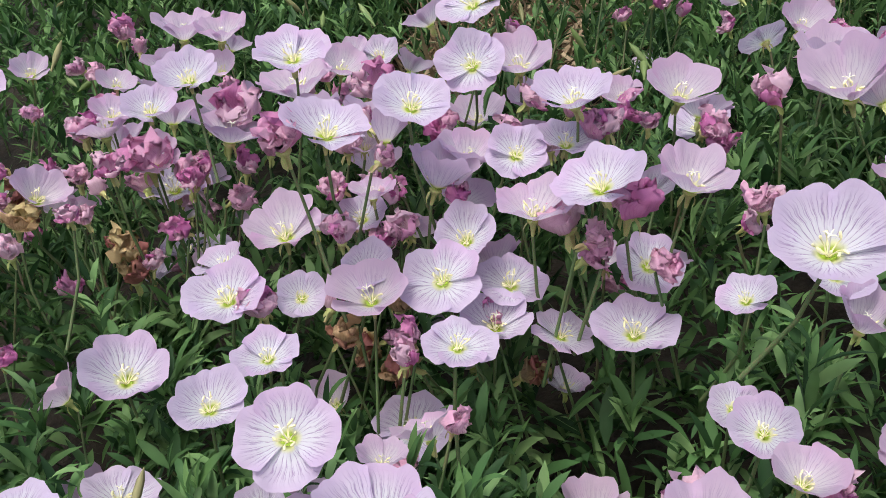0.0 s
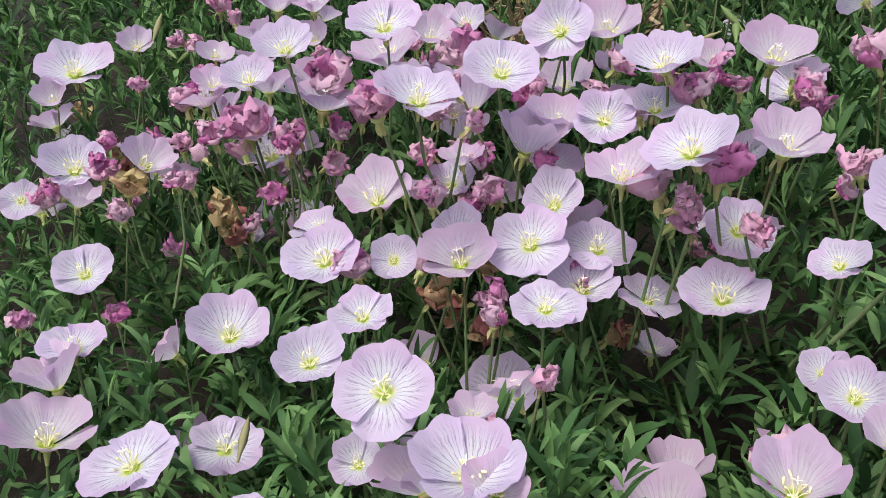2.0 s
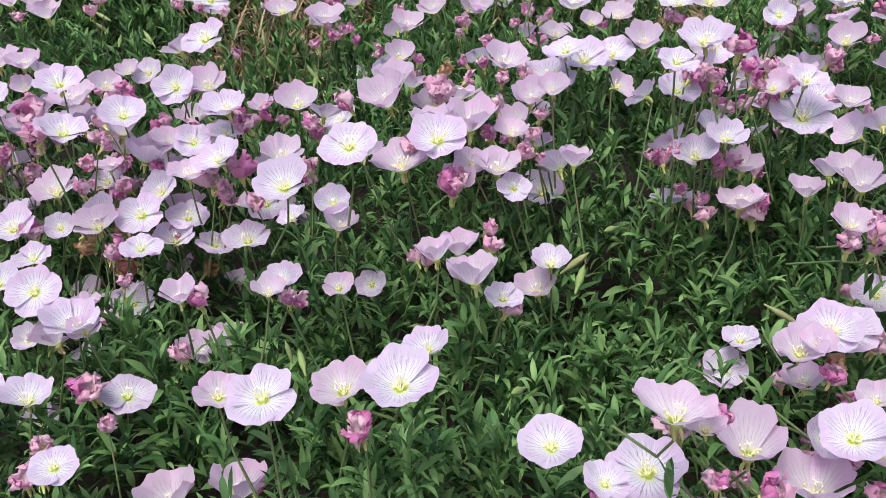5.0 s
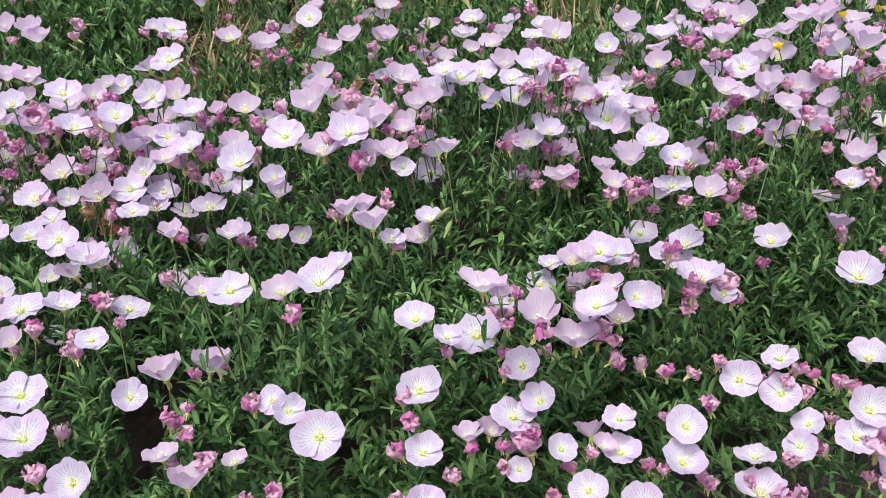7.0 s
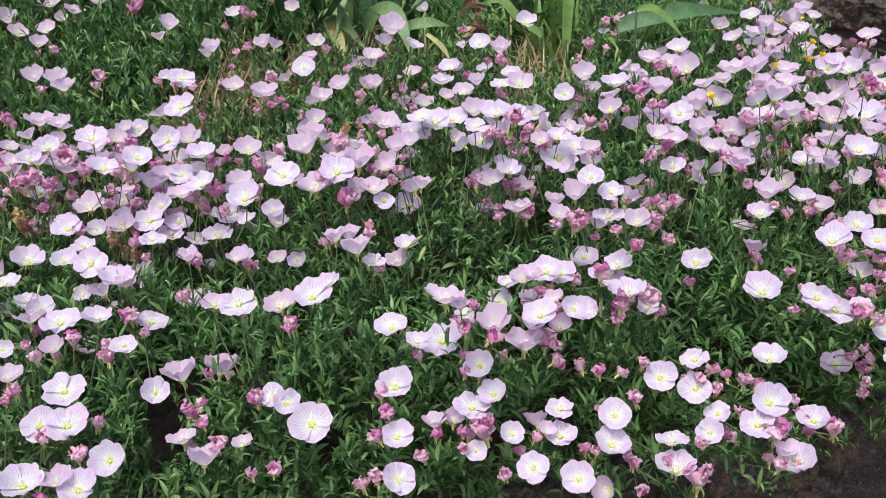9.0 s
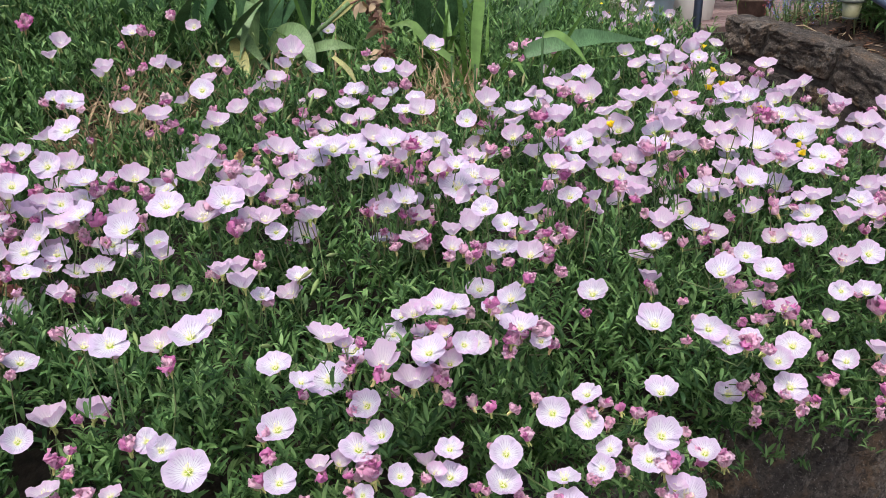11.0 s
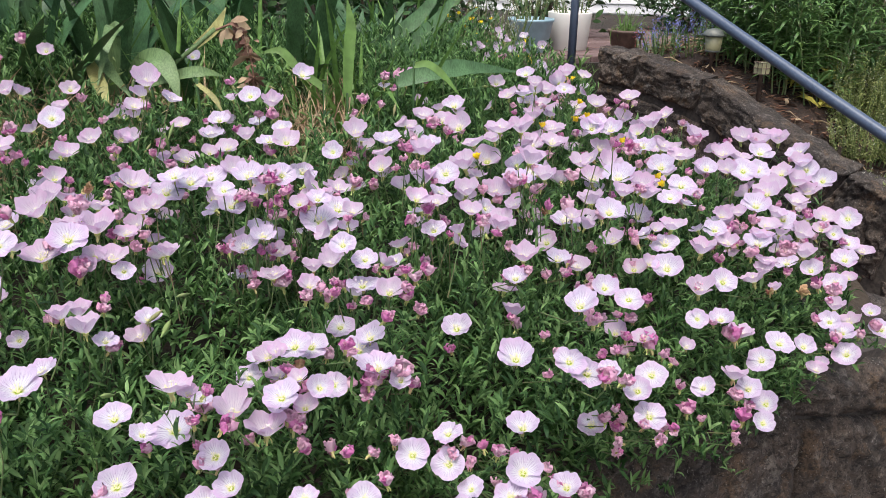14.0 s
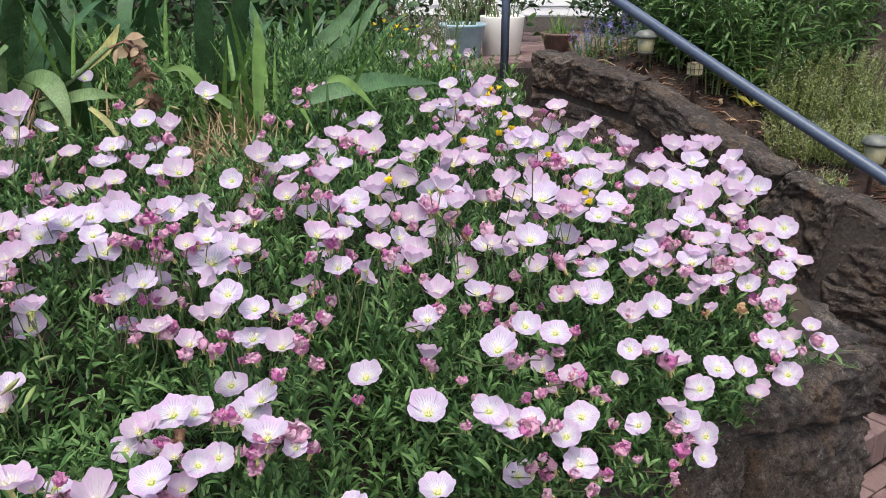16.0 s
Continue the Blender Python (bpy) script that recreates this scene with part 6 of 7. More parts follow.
bloom(1.443, 0.784, 1.178, 66.2, 32, -123)
bloom(1.774, 0.581, 1.099, 65.4, 31, -109)
bloom(1.873, 0.382, 0.972, 62.5, 20, -147)
bloom(1.938, 0.448, 1.004, 65.1, 48, -140)
bloom(1.950, 0.548, 1.066, 67.5, 38, -132)
cup(-0.094, 0.608, 1.153, 56.1, 8, 178)
cup(-0.205, 0.919, 1.235, 67.3, 9, -73)
cup(0.191, 0.832, 1.207, 67.3, 12, -34)
cup(0.195, 0.366, 1.095, 49.3, 21, -30)
cup(0.425, 0.909, 1.194, 65.2, 23, -90)
cup(0.595, 0.762, 1.196, 53.5, 20, -102)
cup(0.970, 0.465, 1.150, 58.6, 10, -114)
cup(1.026, 0.054, 0.972, 41.3, 12, 114)
cup(1.119, 0.340, 1.126, 51.4, 9, -112)
cup(1.160, 0.556, 1.056, 57.3, 15, -114)
cup(1.228, 0.449, 1.072, 54.7, 9, -163)
cup(1.417, 0.980, 1.198, 72.0, 21, -168)
cup(1.496, 0.248, 1.003, 57.2, 3, -121)
cup(1.561, 0.668, 1.144, 72.0, 20, -35)
cup(1.656, 0.944, 1.212, 72.0, 20, -127)
cup(1.714, 0.481, 1.073, 70.2, 22, -167)
cup(1.756, 0.915, 1.163, 72.0, 17, 180)
cup(1.774, 0.457, 1.051, 70.8, 12, -44)
cup(1.843, 0.530, 1.071, 72.0, 14, -93)
cup(1.856, 0.735, 1.131, 72.0, 22, -137)
spent(-0.092, 0.188, 1.021, 27.9, 9, -35)
spent(-0.137, 0.170, 1.011, 27.4, 7, -77)
spent(-0.153, 0.115, 0.994, 26.3, 13, -137)
spent(-0.320, 0.648, 1.170, 20.0, 21, -63)
spent(0.275, 0.439, 1.142, 33.8, 21, -49)
spent(0.308, 0.024, 0.970, 26.4, 3, -14)
spent(0.487, 0.780, 1.165, 33.1, 18, -87)
spent(0.579, 0.429, 1.181, 28.4, 16, -111)
spent(0.614, 0.169, 1.129, 21.1, 11, -142)
spent(0.639, 0.455, 1.188, 29.2, 17, -113)
spent(0.663, 0.114, 1.125, 22.4, 10, -138)
spent(0.721, 0.119, 1.120, 24.9, 10, -82)
spent(0.754, 0.124, 1.151, 25.9, 11, -97)
spent(0.841, 0.339, 1.167, 28.9, 16, -97)
spent(0.890, 0.238, 1.174, 29.2, 16, -90)
spent(1.051, 0.062, 0.869, 30.2, 4, -62)
spent(1.126, 0.369, 1.134, 35.9, 18, -145)
spent(1.136, 0.581, 1.174, 40.3, 23, -94)
spent(1.170, 0.304, 1.262, 26.1, 21, -109)
spent(1.307, 0.077, 0.863, 32.2, 7, 150)
spent(1.483, 0.271, 1.032, 36.6, 12, -134)
spent(1.703, 0.721, 1.138, 47.2, 21, -148)
spent(1.709, 0.262, 0.924, 39.7, 14, -102)
bloom(0.707, 1.032, 1.187, 55.7, 15, -129)
bloom(0.778, 0.667, 1.200, 46.3, 47, -105)
bloom(1.611, 0.569, 1.118, 58.8, 31, -127)
bloom(1.932, 0.585, 1.085, 64.3, 44, -143)
cup(-0.273, 0.979, 1.249, 65.3, 18, -80)
cup(-0.395, 1.330, 1.334, 72.0, 22, -72)
cup(0.012, 0.542, 1.139, 51.4, 16, -35)
cup(0.437, 1.288, 1.169, 72.0, 28, -79)
cup(0.638, 0.594, 1.180, 48.0, 23, -76)
cup(0.648, 0.417, 1.178, 39.7, 27, -106)
cup(0.660, 0.918, 1.180, 56.6, 13, -112)
cup(0.740, 0.427, 1.149, 44.3, 15, -91)
cup(0.877, 0.670, 1.155, 56.8, 27, -118)
cup(1.000, 0.361, 1.119, 47.2, 7, -111)
cup(1.047, 0.870, 1.211, 66.2, 17, -105)
cup(1.327, 0.861, 1.195, 70.8, 4, -173)
cup(1.468, 1.050, 1.219, 72.0, 13, -105)
cup(1.548, 0.132, 0.840, 53.2, 10, -149)
cup(1.643, 0.947, 1.153, 72.0, 18, -101)
cup(1.691, 0.235, 0.903, 58.9, 9, -178)
cup(1.714, 0.639, 1.122, 70.9, 14, -112)
cup(1.904, 0.367, 0.950, 67.6, 12, -130)
cup(1.969, 0.722, 1.121, 72.0, 20, -161)
spent(-0.109, 0.035, 0.968, 23.3, 2, -84)
spent(0.083, 0.025, 0.965, 23.8, 9, -169)
spent(0.409, 0.467, 1.134, 25.0, 13, -97)
spent(0.597, -0.001, 0.973, 25.2, 5, -179)
spent(0.639, -0.028, 0.938, 25.1, 10, 155)
spent(0.659, 0.438, 1.154, 32.9, 24, -156)
spent(0.780, 0.541, 1.167, 35.4, 24, -71)
spent(0.803, -0.113, 0.863, 24.7, 9, -19)
spent(0.887, 0.831, 1.136, 34.1, 19, -108)
spent(1.029, 0.320, 1.189, 26.4, 18, -103)
spent(1.049, 0.158, 1.070, 26.5, 11, -117)
spent(1.057, 0.829, 1.202, 42.1, 23, -127)
bloom(1.461, 0.789, 1.195, 49.4, 33, -120)
bloom(1.500, 1.220, 1.242, 68.0, 31, -146)
bloom(1.816, 0.249, 0.870, 51.6, 28, -137)
cup(0.129, -0.008, 0.950, 36.0, 5, -34)
cup(0.133, 0.886, 1.220, 61.3, 23, -99)
cup(0.354, 0.885, 1.203, 63.2, 24, -117)
cup(1.086, 0.843, 1.204, 66.4, 25, -91)
cup(1.232, 0.255, 1.053, 45.7, 27, -89)
cup(1.450, 0.755, 1.133, 64.3, 19, -94)
cup(1.483, 0.364, 1.080, 53.6, 27, -114)
cup(1.599, 1.004, 1.186, 72.0, 21, -131)
cup(1.844, 0.432, 1.018, 63.9, 25, -124)
bloom(0.135, 1.321, 1.320, 61.3, 27, -88)
bloom(0.417, -0.045, 0.915, 36.0, 34, -87)
bloom(1.843, 0.399, 0.994, 51.8, 52, -130)
cup(-0.082, 0.690, 1.177, 49.4, 32, -61)
cup(-0.202, 1.438, 1.355, 71.0, 9, -82)
cup(-0.358, 1.248, 1.314, 64.9, 29, -51)
cup(0.086, 1.097, 1.267, 63.5, 10, -106)
cup(0.202, 1.123, 1.266, 64.9, 24, -124)
cup(0.305, 0.801, 1.197, 55.9, 14, -67)
cup(0.318, 0.400, 1.118, 42.7, 23, -82)
cup(0.334, 0.417, 1.127, 43.3, 26, -82)
cup(0.383, 0.450, 1.145, 44.5, 10, -62)
cup(0.449, 1.105, 1.225, 66.3, 25, -75)
cup(0.510, -0.041, 0.923, 36.0, 19, -46)
cup(0.547, 1.123, 1.175, 60.8, 21, -103)
cup(0.902, 0.839, 1.158, 47.8, 19, -105)
cup(0.927, 0.237, 1.057, 36.0, 7, -92)
cup(1.046, 0.409, 1.134, 47.6, 27, -173)
cup(1.218, 0.117, 0.956, 39.5, 18, -104)
cup(1.358, 0.964, 1.239, 59.4, 23, -89)
cup(1.375, 1.155, 1.231, 64.8, 28, -110)
cup(1.626, 1.145, 1.154, 72.0, 21, -110)
cup(1.665, 0.562, 1.109, 59.9, 30, -148)
cup(1.803, 0.399, 1.007, 58.1, 26, -142)
cup(1.835, 0.566, 1.087, 62.7, 19, -148)
cup(1.879, 0.700, 1.123, 66.7, 12, -135)
cup(1.932, 0.603, 1.091, 65.1, 11, -149)
spent(0.171, 0.436, 1.134, 29.0, 21, -134)
spent(0.217, 0.548, 1.164, 31.0, 34, -152)
spent(0.370, -0.025, 0.931, 22.5, 4, 29)
spent(0.721, 0.122, 1.159, 20.0, 11, -91)
spent(1.058, 0.069, 1.023, 24.2, 7, -124)
spent(1.666, 0.263, 0.944, 33.9, 18, 166)
bloom(-0.005, 0.954, 1.240, 48.1, 32, -79)
cup(-0.295, 1.264, 1.317, 61.3, 31, -93)
cup(-0.300, 1.168, 1.295, 58.8, 30, -58)
cup(0.284, 0.684, 1.183, 48.2, 31, -77)
cup(0.458, 0.661, 1.101, 39.6, 18, -115)
cup(0.881, 0.483, 1.094, 41.2, 12, 177)
cup(1.050, 0.965, 1.169, 57.6, 17, -83)
cup(1.548, 0.386, 1.072, 48.8, 19, -150)
cup(1.672, 0.409, 1.050, 51.8, 14, -91)
dried(1.134, 0.454, 1.100, 27.2, 15, -124)
dried(1.599, 0.238, 0.950, 30.3, 12, -109)
spent(-0.070, 0.579, 1.143, 28.4, 18, -69)
spent(-0.139, 0.966, 1.245, 34.2, 26, -107)
spent(-0.292, 0.796, 1.204, 31.0, 22, -60)
spent(0.097, 0.540, 1.150, 28.2, 18, -65)
spent(0.213, 0.929, 1.223, 34.9, 26, -121)
spent(0.337, 0.314, 1.081, 25.5, 15, -52)
spent(0.375, 0.494, 1.161, 28.2, 17, -106)
spent(0.474, 0.787, 1.205, 28.0, 20, -97)
spent(0.549, 0.393, 1.086, 20.0, 21, -157)
spent(0.559, 0.369, 1.081, 21.6, 12, -126)
spent(0.725, 0.943, 1.217, 36.9, 25, -131)
spent(0.757, -0.025, 0.934, 22.0, 2, -140)
spent(0.823, 0.355, 1.102, 23.9, 13, -120)
spent(0.923, 0.920, 1.243, 32.6, 23, -104)
spent(1.046, 0.236, 1.068, 25.7, 11, -121)
spent(1.061, 0.010, 0.903, 22.3, 18, -33)
spent(1.108, 0.014, 0.886, 22.9, 14, 134)
spent(1.111, 1.199, 1.253, 42.5, 25, -104)
spent(1.158, 0.100, 0.960, 24.3, 11, -58)
spent(1.172, 0.172, 1.024, 25.1, 10, -167)
spent(1.177, 0.073, 0.912, 24.3, 8, -52)
spent(1.245, 0.010, 0.835, 24.3, 20, -42)
spent(1.333, 0.071, 0.843, 26.0, 4, 156)
spent(1.398, 0.258, 1.036, 28.3, 15, -173)
spent(1.459, 0.318, 1.064, 29.7, 17, -170)
spent(1.574, 0.369, 1.058, 31.5, 15, -127)
spent(1.642, 0.183, 0.865, 30.3, 8, -117)
spent(1.807, 0.219, 0.845, 32.4, 14, 164)
cup(0.324, 1.159, 1.262, 57.8, 33, -86)
cup(0.406, 0.902, 1.199, 52.2, 38, -61)
cup(0.562, 0.783, 1.186, 38.7, 30, -99)
cup(1.162, 1.207, 1.254, 63.3, 28, -111)
cup(1.338, 0.879, 1.270, 52.6, 18, -143)
cup(1.372, 0.798, 1.305, 50.5, 20, -130)
cup(1.476, 0.441, 1.106, 45.4, 16, -158)
cup(1.574, 1.112, 1.204, 63.4, 22, -122)
spent(-0.165, 0.105, 0.990, 20.0, 5, -93)
spent(0.159, 1.311, 1.317, 37.4, 27, -76)
spent(0.402, 0.687, 1.185, 28.9, 20, -85)
spent(0.659, 0.001, 0.974, 20.0, 10, -40)
bloom(0.611, 1.321, 1.306, 51.1, 38, -95)
bloom(1.608, 0.583, 1.122, 41.7, 56, -113)
cup(-0.270, 0.700, 1.178, 38.8, 29, -53)
cup(0.303, 1.061, 1.239, 51.2, 11, -99)
cup(0.393, -0.016, 0.944, 36.0, 24, -33)
cup(1.198, 1.262, 1.170, 59.2, 23, -93)
cup(1.269, 0.295, 1.101, 36.0, 26, -102)
cup(1.508, 0.222, 0.978, 37.9, 13, 165)
cup(1.564, 0.767, 1.163, 50.6, 37, -157)
cup(1.574, 0.144, 0.844, 38.2, 17, -147)
cup(1.646, 1.317, 1.211, 63.7, 19, -119)
cup(1.732, 1.288, 1.218, 63.4, 28, -85)
cup(1.797, 0.303, 0.929, 44.6, 23, -137)
dried(0.335, 0.612, 1.176, 25.1, 19, -99)
spent(-0.153, 0.197, 1.017, 20.0, 13, -124)
spent(0.007, 0.512, 1.122, 23.0, 20, -120)
spent(0.142, 0.125, 1.061, 20.0, 8, -119)
spent(0.148, 0.283, 1.065, 20.4, 10, -92)
spent(0.233, 1.403, 1.342, 35.4, 31, -120)
spent(0.274, 0.308, 1.077, 21.0, 12, -75)
spent(0.419, 0.017, 0.990, 20.0, 4, -36)
spent(0.494, -0.044, 0.917, 20.0, 18, -9)
spent(0.571, -0.064, 0.895, 20.0, 4, 31)
spent(0.608, 0.457, 1.166, 23.6, 18, -124)
spent(0.640, 0.956, 1.294, 28.3, 25, -124)
spent(0.651, 0.988, 1.183, 28.1, 22, -80)
spent(0.679, 0.462, 1.111, 21.5, 16, -75)
spent(0.685, 0.268, 1.193, 20.0, 15, -97)
spent(0.702, 0.989, 1.215, 26.4, 23, -116)
spent(0.869, -0.037, 0.905, 20.0, 2, -156)
spent(0.914, 0.167, 1.036, 21.0, 12, -97)
spent(1.008, 0.473, 1.149, 25.0, 21, -151)
spent(1.064, 0.769, 1.196, 29.3, 22, -109)
spent(1.066, 1.184, 1.253, 35.0, 26, -96)
spent(1.197, 0.037, 0.868, 20.1, 5, 134)
spent(1.213, 0.288, 1.100, 22.4, 13, -106)
spent(1.262, 0.030, 0.842, 20.6, 7, -43)
spent(1.459, 0.578, 1.141, 27.8, 27, -77)
spent(1.483, 0.437, 1.103, 26.3, 20, -170)
spent(1.607, 0.205, 0.904, 25.1, 9, -157)
spent(1.730, 0.199, 0.852, 26.1, 11, -98)
cup(0.282, 1.351, 1.326, 52.4, 38, -95)
spent(-0.143, 0.922, 1.234, 25.2, 23, -81)
spent(-0.259, 1.135, 1.286, 27.4, 25, -82)
spent(0.095, 0.085, 1.000, 20.0, 12, -156)
spent(0.140, -0.049, 0.931, 20.0, 5, 44)
spent(0.165, 1.110, 1.265, 28.2, 27, -116)
spent(0.388, 0.828, 1.194, 25.5, 23, -123)
spent(0.460, 0.805, 1.185, 21.9, 21, -121)
spent(0.477, 1.121, 1.222, 29.4, 24, -107)
spent(0.517, 0.400, 1.121, 20.0, 13, -77)
spent(0.672, 0.776, 1.185, 22.5, 19, -92)
spent(0.927, 1.005, 1.199, 27.9, 22, -121)
spent(0.933, 0.160, 1.116, 20.0, 12, -141)
spent(1.574, 0.262, 0.986, 22.7, 12, -114)
spent(1.613, 0.169, 0.859, 22.4, 9, -104)
spent(1.613, 1.187, 1.210, 33.2, 25, -126)
spent(1.788, 0.432, 1.033, 25.8, 16, -145)
bloom(-0.189, 0.210, 1.015, 36.0, 45, -73)
bloom(1.616, 1.862, 1.255, 52.0, 28, -108)
bloom(1.619, 1.347, 1.246, 46.0, 32, -87)
bloom(1.700, 1.700, 1.245, 49.0, 36, -66)
bloom(1.928, 2.022, 1.257, 49.0, 24, -129)
bloom(1.951, 2.420, 1.257, 46.0, 20, -150)
cup(-0.274, 1.331, 1.332, 45.1, 38, -75)
cup(1.457, 2.131, 1.255, 53.0, 45, -40)
cup(1.614, 1.773, 1.254, 50.0, 41, -61)
cup(1.624, 1.652, 1.255, 47.0, 37, -82)
cup(1.659, 1.610, 1.255, 54.0, 50, -35)
cup(1.668, 0.466, 1.076, 38.0, 31, -107)
cup(1.800, 1.800, 1.250, 47.0, 49, -139)
cup(1.800, 1.942, 1.256, 51.0, 46, -56)
cup(1.848, 1.736, 1.256, 48.0, 54, -134)
cup(1.870, 2.100, 1.245, 51.0, 23, -113)
cup(1.914, 2.207, 1.257, 53.0, 33, -103)
spent(0.015, 0.904, 1.229, 22.5, 24, -103)
spent(0.051, 0.885, 1.224, 22.4, 22, -94)
spent(0.137, 1.080, 1.260, 24.7, 24, -97)
spent(0.302, 0.888, 1.209, 23.1, 22, -91)
spent(0.307, 0.668, 1.181, 20.6, 22, -63)
spent(0.381, 1.015, 1.215, 24.7, 23, -82)
spent(0.403, -0.027, 0.931, 20.0, 3, 34)
spent(0.529, 0.371, 1.135, 20.0, 14, -125)
spent(0.941, 0.115, 1.026, 20.0, 15, -74)
spent(1.071, 0.114, 1.039, 20.0, 12, -150)
spent(1.304, 0.206, 1.017, 20.0, 13, -85)
spent(1.682, 0.243, 0.916, 20.8, 15, 173)
spent(1.801, 0.723, 1.132, 25.8, 23, -100)
cup(-0.181, 0.702, 1.182, 36.0, 31, -87)
cup(1.309, 1.293, 1.265, 45.8, 37, -126)
dried(1.488, 0.215, 0.976, 20.0, 14, 179)
spent(0.110, 0.910, 1.226, 20.0, 29, -129)
spent(0.200, 0.817, 1.204, 20.0, 28, -134)
spent(0.420, 0.036, 1.005, 20.0, 23, -19)
spent(0.599, 1.068, 1.190, 20.0, 23, -120)
spent(0.753, 0.285, 1.102, 20.0, 14, -133)
spent(1.028, 0.038, 0.922, 20.0, 3, -131)
spent(1.257, 0.285, 1.088, 20.0, 14, -99)
spent(1.662, 1.003, 1.191, 22.5, 23, -118)
spent(1.717, 0.446, 1.058, 20.0, 19, -170)
spent(1.758, 0.311, 0.951, 20.0, 12, -136)
spent(1.763, 0.854, 1.154, 23.5, 28, -87)
spent(1.885, 0.718, 1.127, 22.9, 22, -155)
spent(1.924, 0.632, 1.099, 22.4, 26, -92)
spent(-0.006, 0.341, 1.072, 20.0, 18, -28)
spent(0.184, 1.309, 1.316, 20.4, 28, -108)
spent(1.304, 0.154, 0.970, 20.0, 8, -166)
spent(1.669, 0.802, 1.152, 20.0, 21, -134)
finish_rest()


# ---- the foliage of the flower bed ----
def front_edge(x):
    return np.maximum(-0.16 + 0.46 * np.clip((x - 0.85) / 0.9, 0, 1) ** 1.2 + 0.2 * np.clip(x - 1.75, 0, 1), wall_line(x) - 0.05 - 0.05 * np.clip((x - 0.8) / 0.3, 0, 1))


F = np.array(FLOWERS)
# thin places where dry stalks and soil show: x, y and half widths
PATCHES = [(0.91, 1.26, 0.13, 0.24), (1.00, 1.55, 0.12, 0.2), (0.52, 1.58, 0.20, 0.36), (0.20, 1.35, 0.16, 0.14), (0.06, 1.10, 0.12, 0.10)]
rng = np.random.default_rng(8)
n = 9400
sx = rng.uniform(-1.3, 2.16, n)
sy = front_edge(sx) + (rng.random(n) ** 1.3) * 2.75
keep = rng.random(n) < np.where(sy > 1.6, 0.75, 1.0)
for px, py, rx, ry in PATCHES:
    keep &= ~((np.hypot((sx - px) / rx, (sy - py) / ry) < 1) & (rng.random(n) < 0.96))
keep &= sx < 1.93 + 0.12 * np.clip(sy - 0.5, 0, 1)
sx, sy = sx[keep], sy[keep]
n = len(sx)
low_edge = np.clip(1 - (sy - front_edge(sx)) / 0.10, 0, 1)
lumps = np.array([noise.noise((x * 5.0, y * 5.0, 2.0)) for x, y in zip(sx, sy)])
tips = np.stack([sx, sy, canopy(sx, sy) - 0.02 + lumps * 0.06 - rng.random(n) ** 1.4 * 0.10 - low_edge * rng.uniform(0, 0.25, n) - 0.13 * np.clip((sx - 1.55) / 0.4, 0, 1)], 1)
tips[:, 2] -= 0.09 * np.clip((sx - 1.55) / 0.2, 0, 1) * np.clip((sy - 1.1) / 0.3, 0, 1)
# the growth sinks between the flowering shoots
apart = np.array([np.min(np.hypot(F[:, 0] - a, F[:, 1] - b)) for a, b in zip(sx, sy)])
tips[:, 2] -= 0.04 * np.clip((apart - 0.04) / 0.07, 0, 1) * np.clip((0.85 - sy) / 0.3, 0, 1)
# dark hollows where the growth lies low: x, y, half width, depth
for hx, hy, hr, deep in ((0.05, 0.45, 0.11, 0.13), (0.15, 0.46, 0.10, 0.12), (-0.07, 0.52, 0.07, 0.04), (0.43, 0.33, 0.10, 0.08), (0.54, 0.42, 0.11, 0.10), (0.28, 0.20, 0.09, 0.04)):
    tips[:, 2] -= deep * np.exp(-((sx - hx) ** 2 + (sy - hy) ** 2) / (hr * hr))
# bushier growth before the irises
m = 3600
bx2, by2 = rng.uniform(-0.6, 1.95, m), rng.uniform(1.15, 2.2, m)
open_ground = bx2 < 1.72
for px, py, rx, ry in PATCHES:
    open_ground &= np.hypot((bx2 - px) / rx, (by2 - py) / ry) > 1
bx2, by2 = bx2[open_ground], by2[open_ground]
m = len(bx2)
tips = np.concatenate([tips, np.stack([bx2, by2, canopy(bx2, by2) - 0.03 + 0.13 * rng.random(m) ** 1.3 * np.clip((by2 - 1.1) / 0.4, 0.3, 1) + 0.05 * np.sin(bx2 * 9) * np.sin(by2 * 11)], 1)])
# a leafy shoot also carries each flower
own = rng.random(len(F)) < 0.9
shoot = F[own][:, :3] - F[own][:, 4:7] * 0.03 - np.array([0, 0, 0.014])
tips = np.concatenate([tips, shoot])
sx, sy = tips[:, 0], tips[:, 1]
n = len(sx)
fy = np.maximum(sy + rng.normal(0, 0.05, n), wall_line(sx) + 0.04)
fx = sx + rng.normal(0, 0.05, n)
feet = np.stack([fx, fy, np.where(fy < wall_line(fx) + 0.05, 0.66, bed_soil(fx, fy))], 1)
feet[:, 2] = np.minimum(feet[:, 2], tips[:, 2] - 0.06)
per = 25
t = rng.uniform(0.16, 1.0, (n, per)) ** 0.55
bow = np.sin(np.pi * t)[..., None] * np.array([0, 0, 0.03])
P = (feet[:, None] + (tips - feet)[:, None] * t[..., None] + bow).reshape(-1, 3)
D = spread(n * per, 0.2, 1.0, rng)
D[:, 2] *= (0.35 + 0.9 * t.ravel())
S = (0.018 + 0.024 * rng.random(n * per)) * (1.25 - 0.45 * t.ravel())
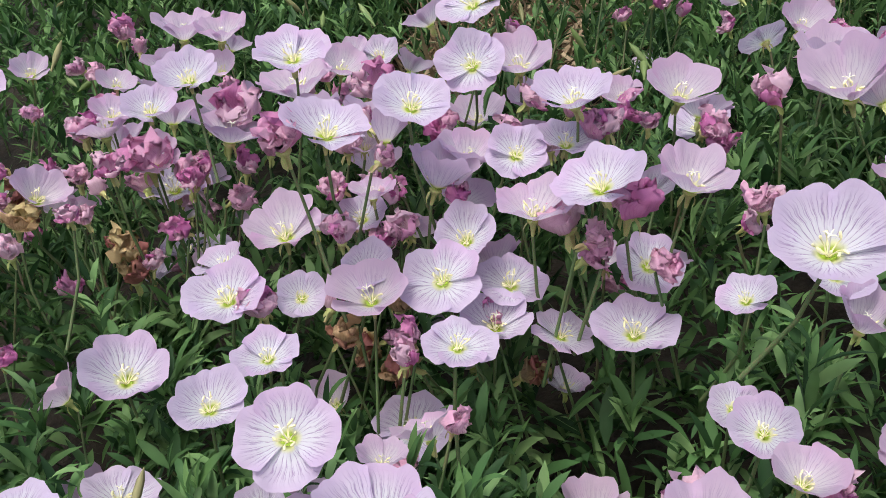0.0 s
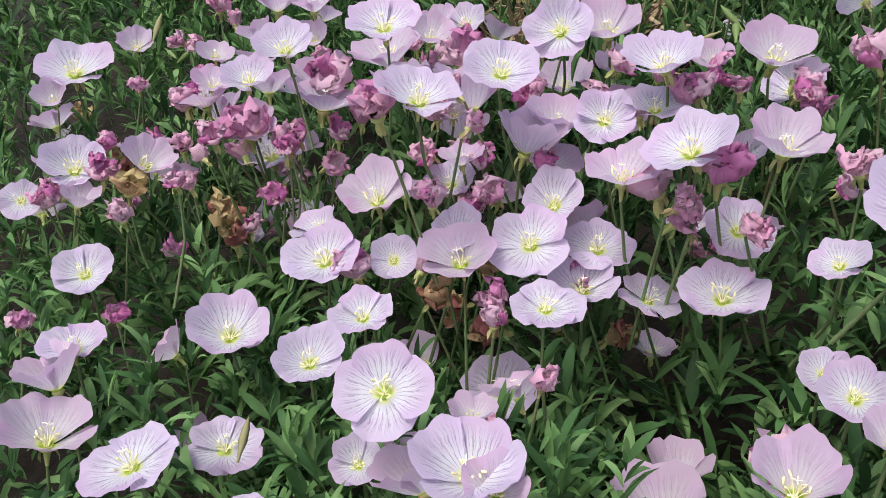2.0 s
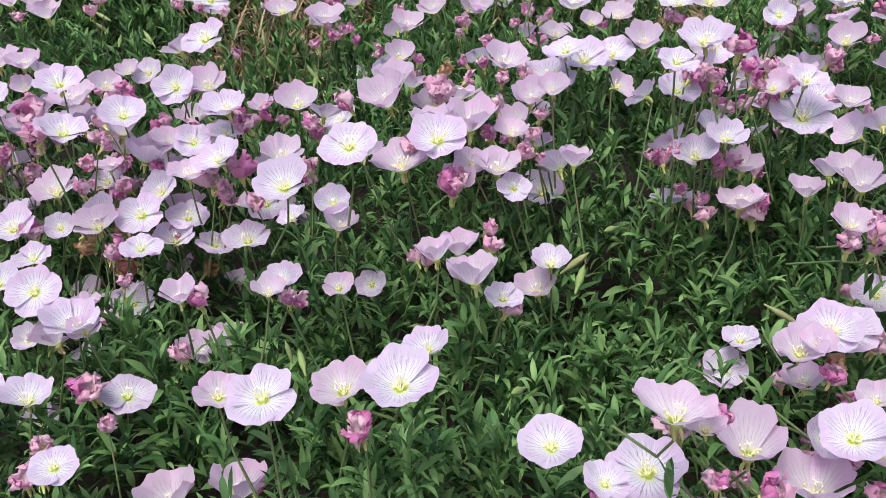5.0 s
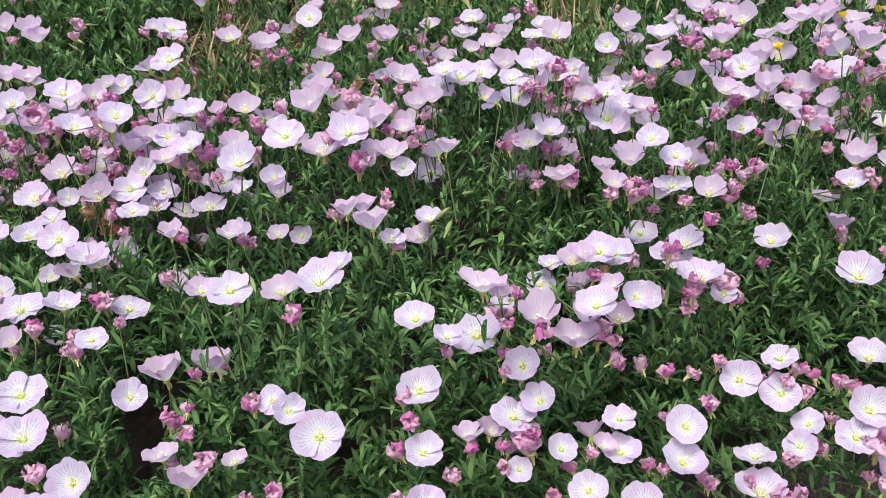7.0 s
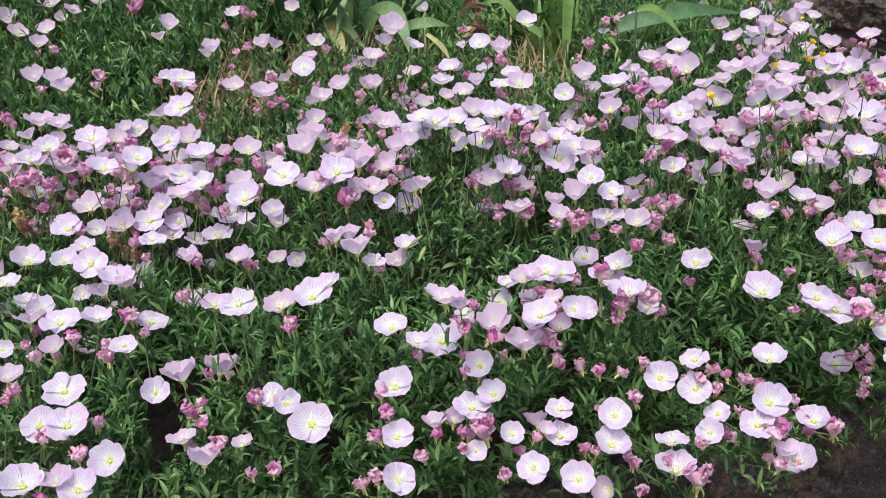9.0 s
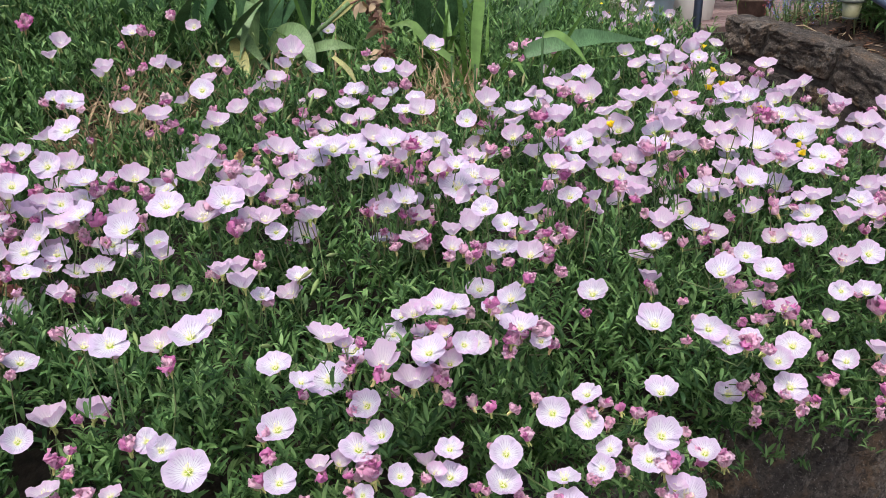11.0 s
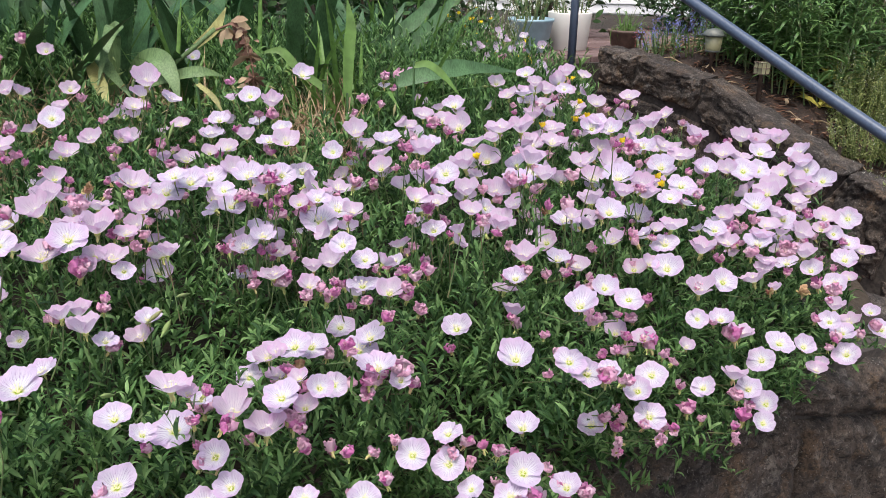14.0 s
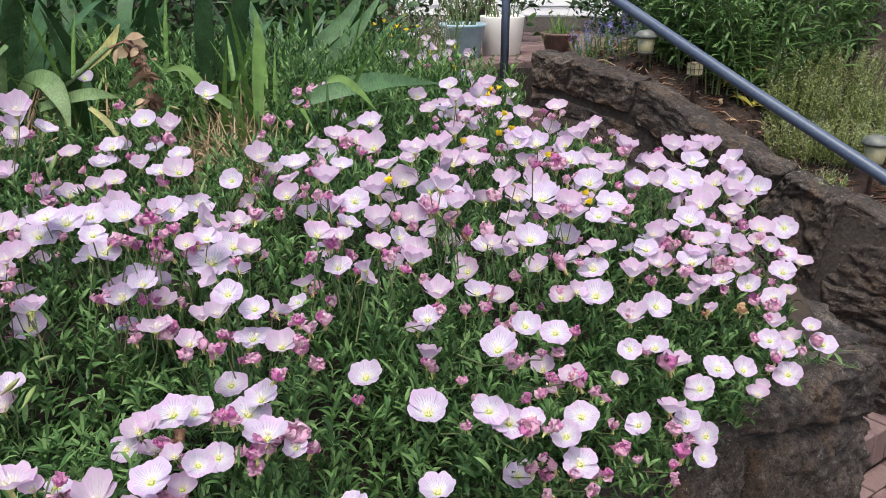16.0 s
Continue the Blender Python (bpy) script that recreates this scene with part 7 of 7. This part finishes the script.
# no leaf grows through a blossom
top = P + D / np.linalg.norm(D, axis=1, keepdims=True) * S[:, None]
clear = np.ones(len(P), bool)
order = np.argsort(F[:, 0])
xs = F[order, 0]
for q in (P, top):
    lo, hi = np.searchsorted(xs, q[:, 0] - 0.045), np.searchsorted(xs, q[:, 0] + 0.045)
    for shift in range(int((hi - lo).max())):
        k = np.minimum(lo + shift, len(xs) - 1)
        f = F[order[k]]
        d = q - f[:, :3]
        rise = np.einsum("ij,ij->i", d, f[:, 4:7])
        flat = np.linalg.norm(d - rise[:, None] * f[:, 4:7], axis=1)
        clear &= ~((lo + shift < hi) & (rise > -0.004) & (rise < 0.05) & (flat < f[:, 3] * 1.05))
P, D, S = P[clear], D[clear], S[clear]
SIMPLE = [leaf_shape(2, 0.105, d, 0.35, 0.15) for d in (0.2, 0.7)]
NEAR = [leaf_shape(4, w, d, 0.4, 0.15) for w, d in ((0.085, 0.15), (0.108, 0.5), (0.094, 0.9))]
near = P[:, 1] < 0.62
for name, some, shapes in (("primrose_leaves", near, NEAR), ("far_primrose_leaves", ~near, SIMPLE)):
    stuff(name, scatter(shapes, P[some], D[some], S[some], rng.uniform(-0.7, 0.7, some.sum()), rng), M["leaf"], "dense narrow green leaves of the evening primroses", "foliage")
gapped = np.array([np.min(np.hypot(F[:, 0] - p[0], F[:, 1] - p[1]) / F[:, 3]) for p in tips]) > 1.3
pick = [k for k in rng.permutation(n)[:1000] if gapped[k] and tips[k, 0] < 1.7 and tips[k, 1] > wall_line(tips[k, 0]) + 0.06]
stems = [tube([feet[k], feet[k] * 0.45 + tips[k] * 0.55 + [0, 0, 0.025], tips[k]], [0.0015, 0.0012, 0.0008], 4, False) for k in pick]
stuff("primrose_stems", joined(stems), M["stem"], "thin upright green stems of the evening primroses", "foliage")
# sparse shoots that trail over the edge of the wall
trails, TP = [], []
for k in range(80):
    x = rng.uniform(0.15, 1.9)
    y = wall_line(x) + rng.uniform(0.03, 0.12)
    z = float(bed_soil(x, y)) + 0.02
    reach, side = rng.uniform(0.05, 0.17), rng.uniform(-0.10, 0.14)
    line = [(x, y, z), (x + side * 0.4, y - reach * 0.5, z + 0.05), (x + side, y - reach, z + rng.uniform(-0.02, 0.07))]
    trails.append(tube(line, [0.0016, 0.0014, 0.0009], 5, False))
    for w in rng.random(7):
        TP.append(np.array(line[1]) * (1 - w) + np.array(line[2]) * w)
stuff("trailing_stems", joined(trails), M["stem"], "thin stems trailing over the edge of the stone wall", "foliage")
TP = np.array(TP)
stuff("trailing_leaves", scatter(NEAR, TP, spread(len(TP), 0.4, 1.6, rng), rng.uniform(0.018, 0.036, len(TP)), rng.uniform(-0.7, 0.7, len(TP)), rng), M["leaf"], "narrow green leaves on the trailing stems", "foliage")
# slim green buds and seed pods that stand or nod among the leaves
bud_shape = tube([(0, 0, 0), (0, 0.2, 0), (0, 0.45, 0), (0, 0.75, 0), (0, 1, 0)], [0.03, 0.045, 0.10, 0.085, 0.012], 6, False)
n = 900
bx = rng.uniform(-0.9, 1.75, n)
by = front_edge(bx) + rng.random(n) * 1.7
alone = np.array([np.min(np.hypot(F[:, 0] - a, F[:, 1] - b) / F[:, 3]) for a, b in zip(bx, by)]) > 2.0
bx, by = bx[alone], by[alone]
n = len(bx)
place = np.stack([bx, by, canopy(bx, by) - 0.01 - rng.random(n) * 0.06], 1)
stuff("primrose_buds", scatter([bud_shape], place, spread(n, 0.1, 2.4, rng), rng.uniform(0.020, 0.042, n), rng.uniform(-1, 1, n), rng), M["bud"], "slim pale green buds and seed pods among the leaves", "foliage")
# dry stalks in the bare patch
n = 420
spots = []
for px, py, rx, ry in PATCHES:
    a, r = rng.uniform(0, 6.28, n), np.sqrt(rng.random(n))
    spots.append(np.stack([px + rx * r * np.cos(a), py + ry * r * np.sin(a)], 1))
dx, dy = np.concatenate(spots).T
n = len(dx)
STRAW = [leaf_shape(4, 0.012, d, 0.5, 0.6, 0.35) for d in (0.3, 0.9, 1.6)]
stuff("dry_stalks", scatter(STRAW, np.stack([dx, dy, canopy(dx, dy) - 0.20], 1), spread(n, 0.1, 1.2, rng), rng.uniform(0.12, 0.24, n), rng.uniform(-1, 1, n), rng), M["straw"], "dry straw-coloured stalks in a thin patch of the bed", "dry grass")
# a few yellow coreopsis blossoms grow up through the primroses
for k, (x, y, z) in enumerate([(1.647, 1.459, 1.24), (1.567, 1.138, 1.225), (1.606, 1.188, 1.23), (1.503, 0.945, 1.21), (1.409, 0.814, 1.195), (1.451, 0.822, 1.2), (1.289, 0.751, 1.2), (1.454, 0.671, 1.17), (1.427, 0.495, 1.135), (1.406, 0.455, 1.13), (1.021, 0.528, 1.2), (1.915, 2.275, 1.3), (1.861, 2.264, 1.29), (1.836, 2.314, 1.3), (1.762, 2.203, 1.28), (1.808, 2.476, 1.3), (1.179, 1.279, 1.24), (1.554, 1.161, 1.23), (2.059, 2.719, 1.31), (1.855, 2.469, 1.31), (1.69, 1.62, 1.235), (1.73, 1.61, 1.235), (1.43, 0.83, 1.19), (1.88, 2.45, 1.28), (1.96, 2.55, 1.28), (1.66, 1.23, 1.22)]):
    coreopsis_flower(x, y, z, 0.0145, 0.5 + 0.3 * math.sin(k), -2.0 + 0.5 * k)
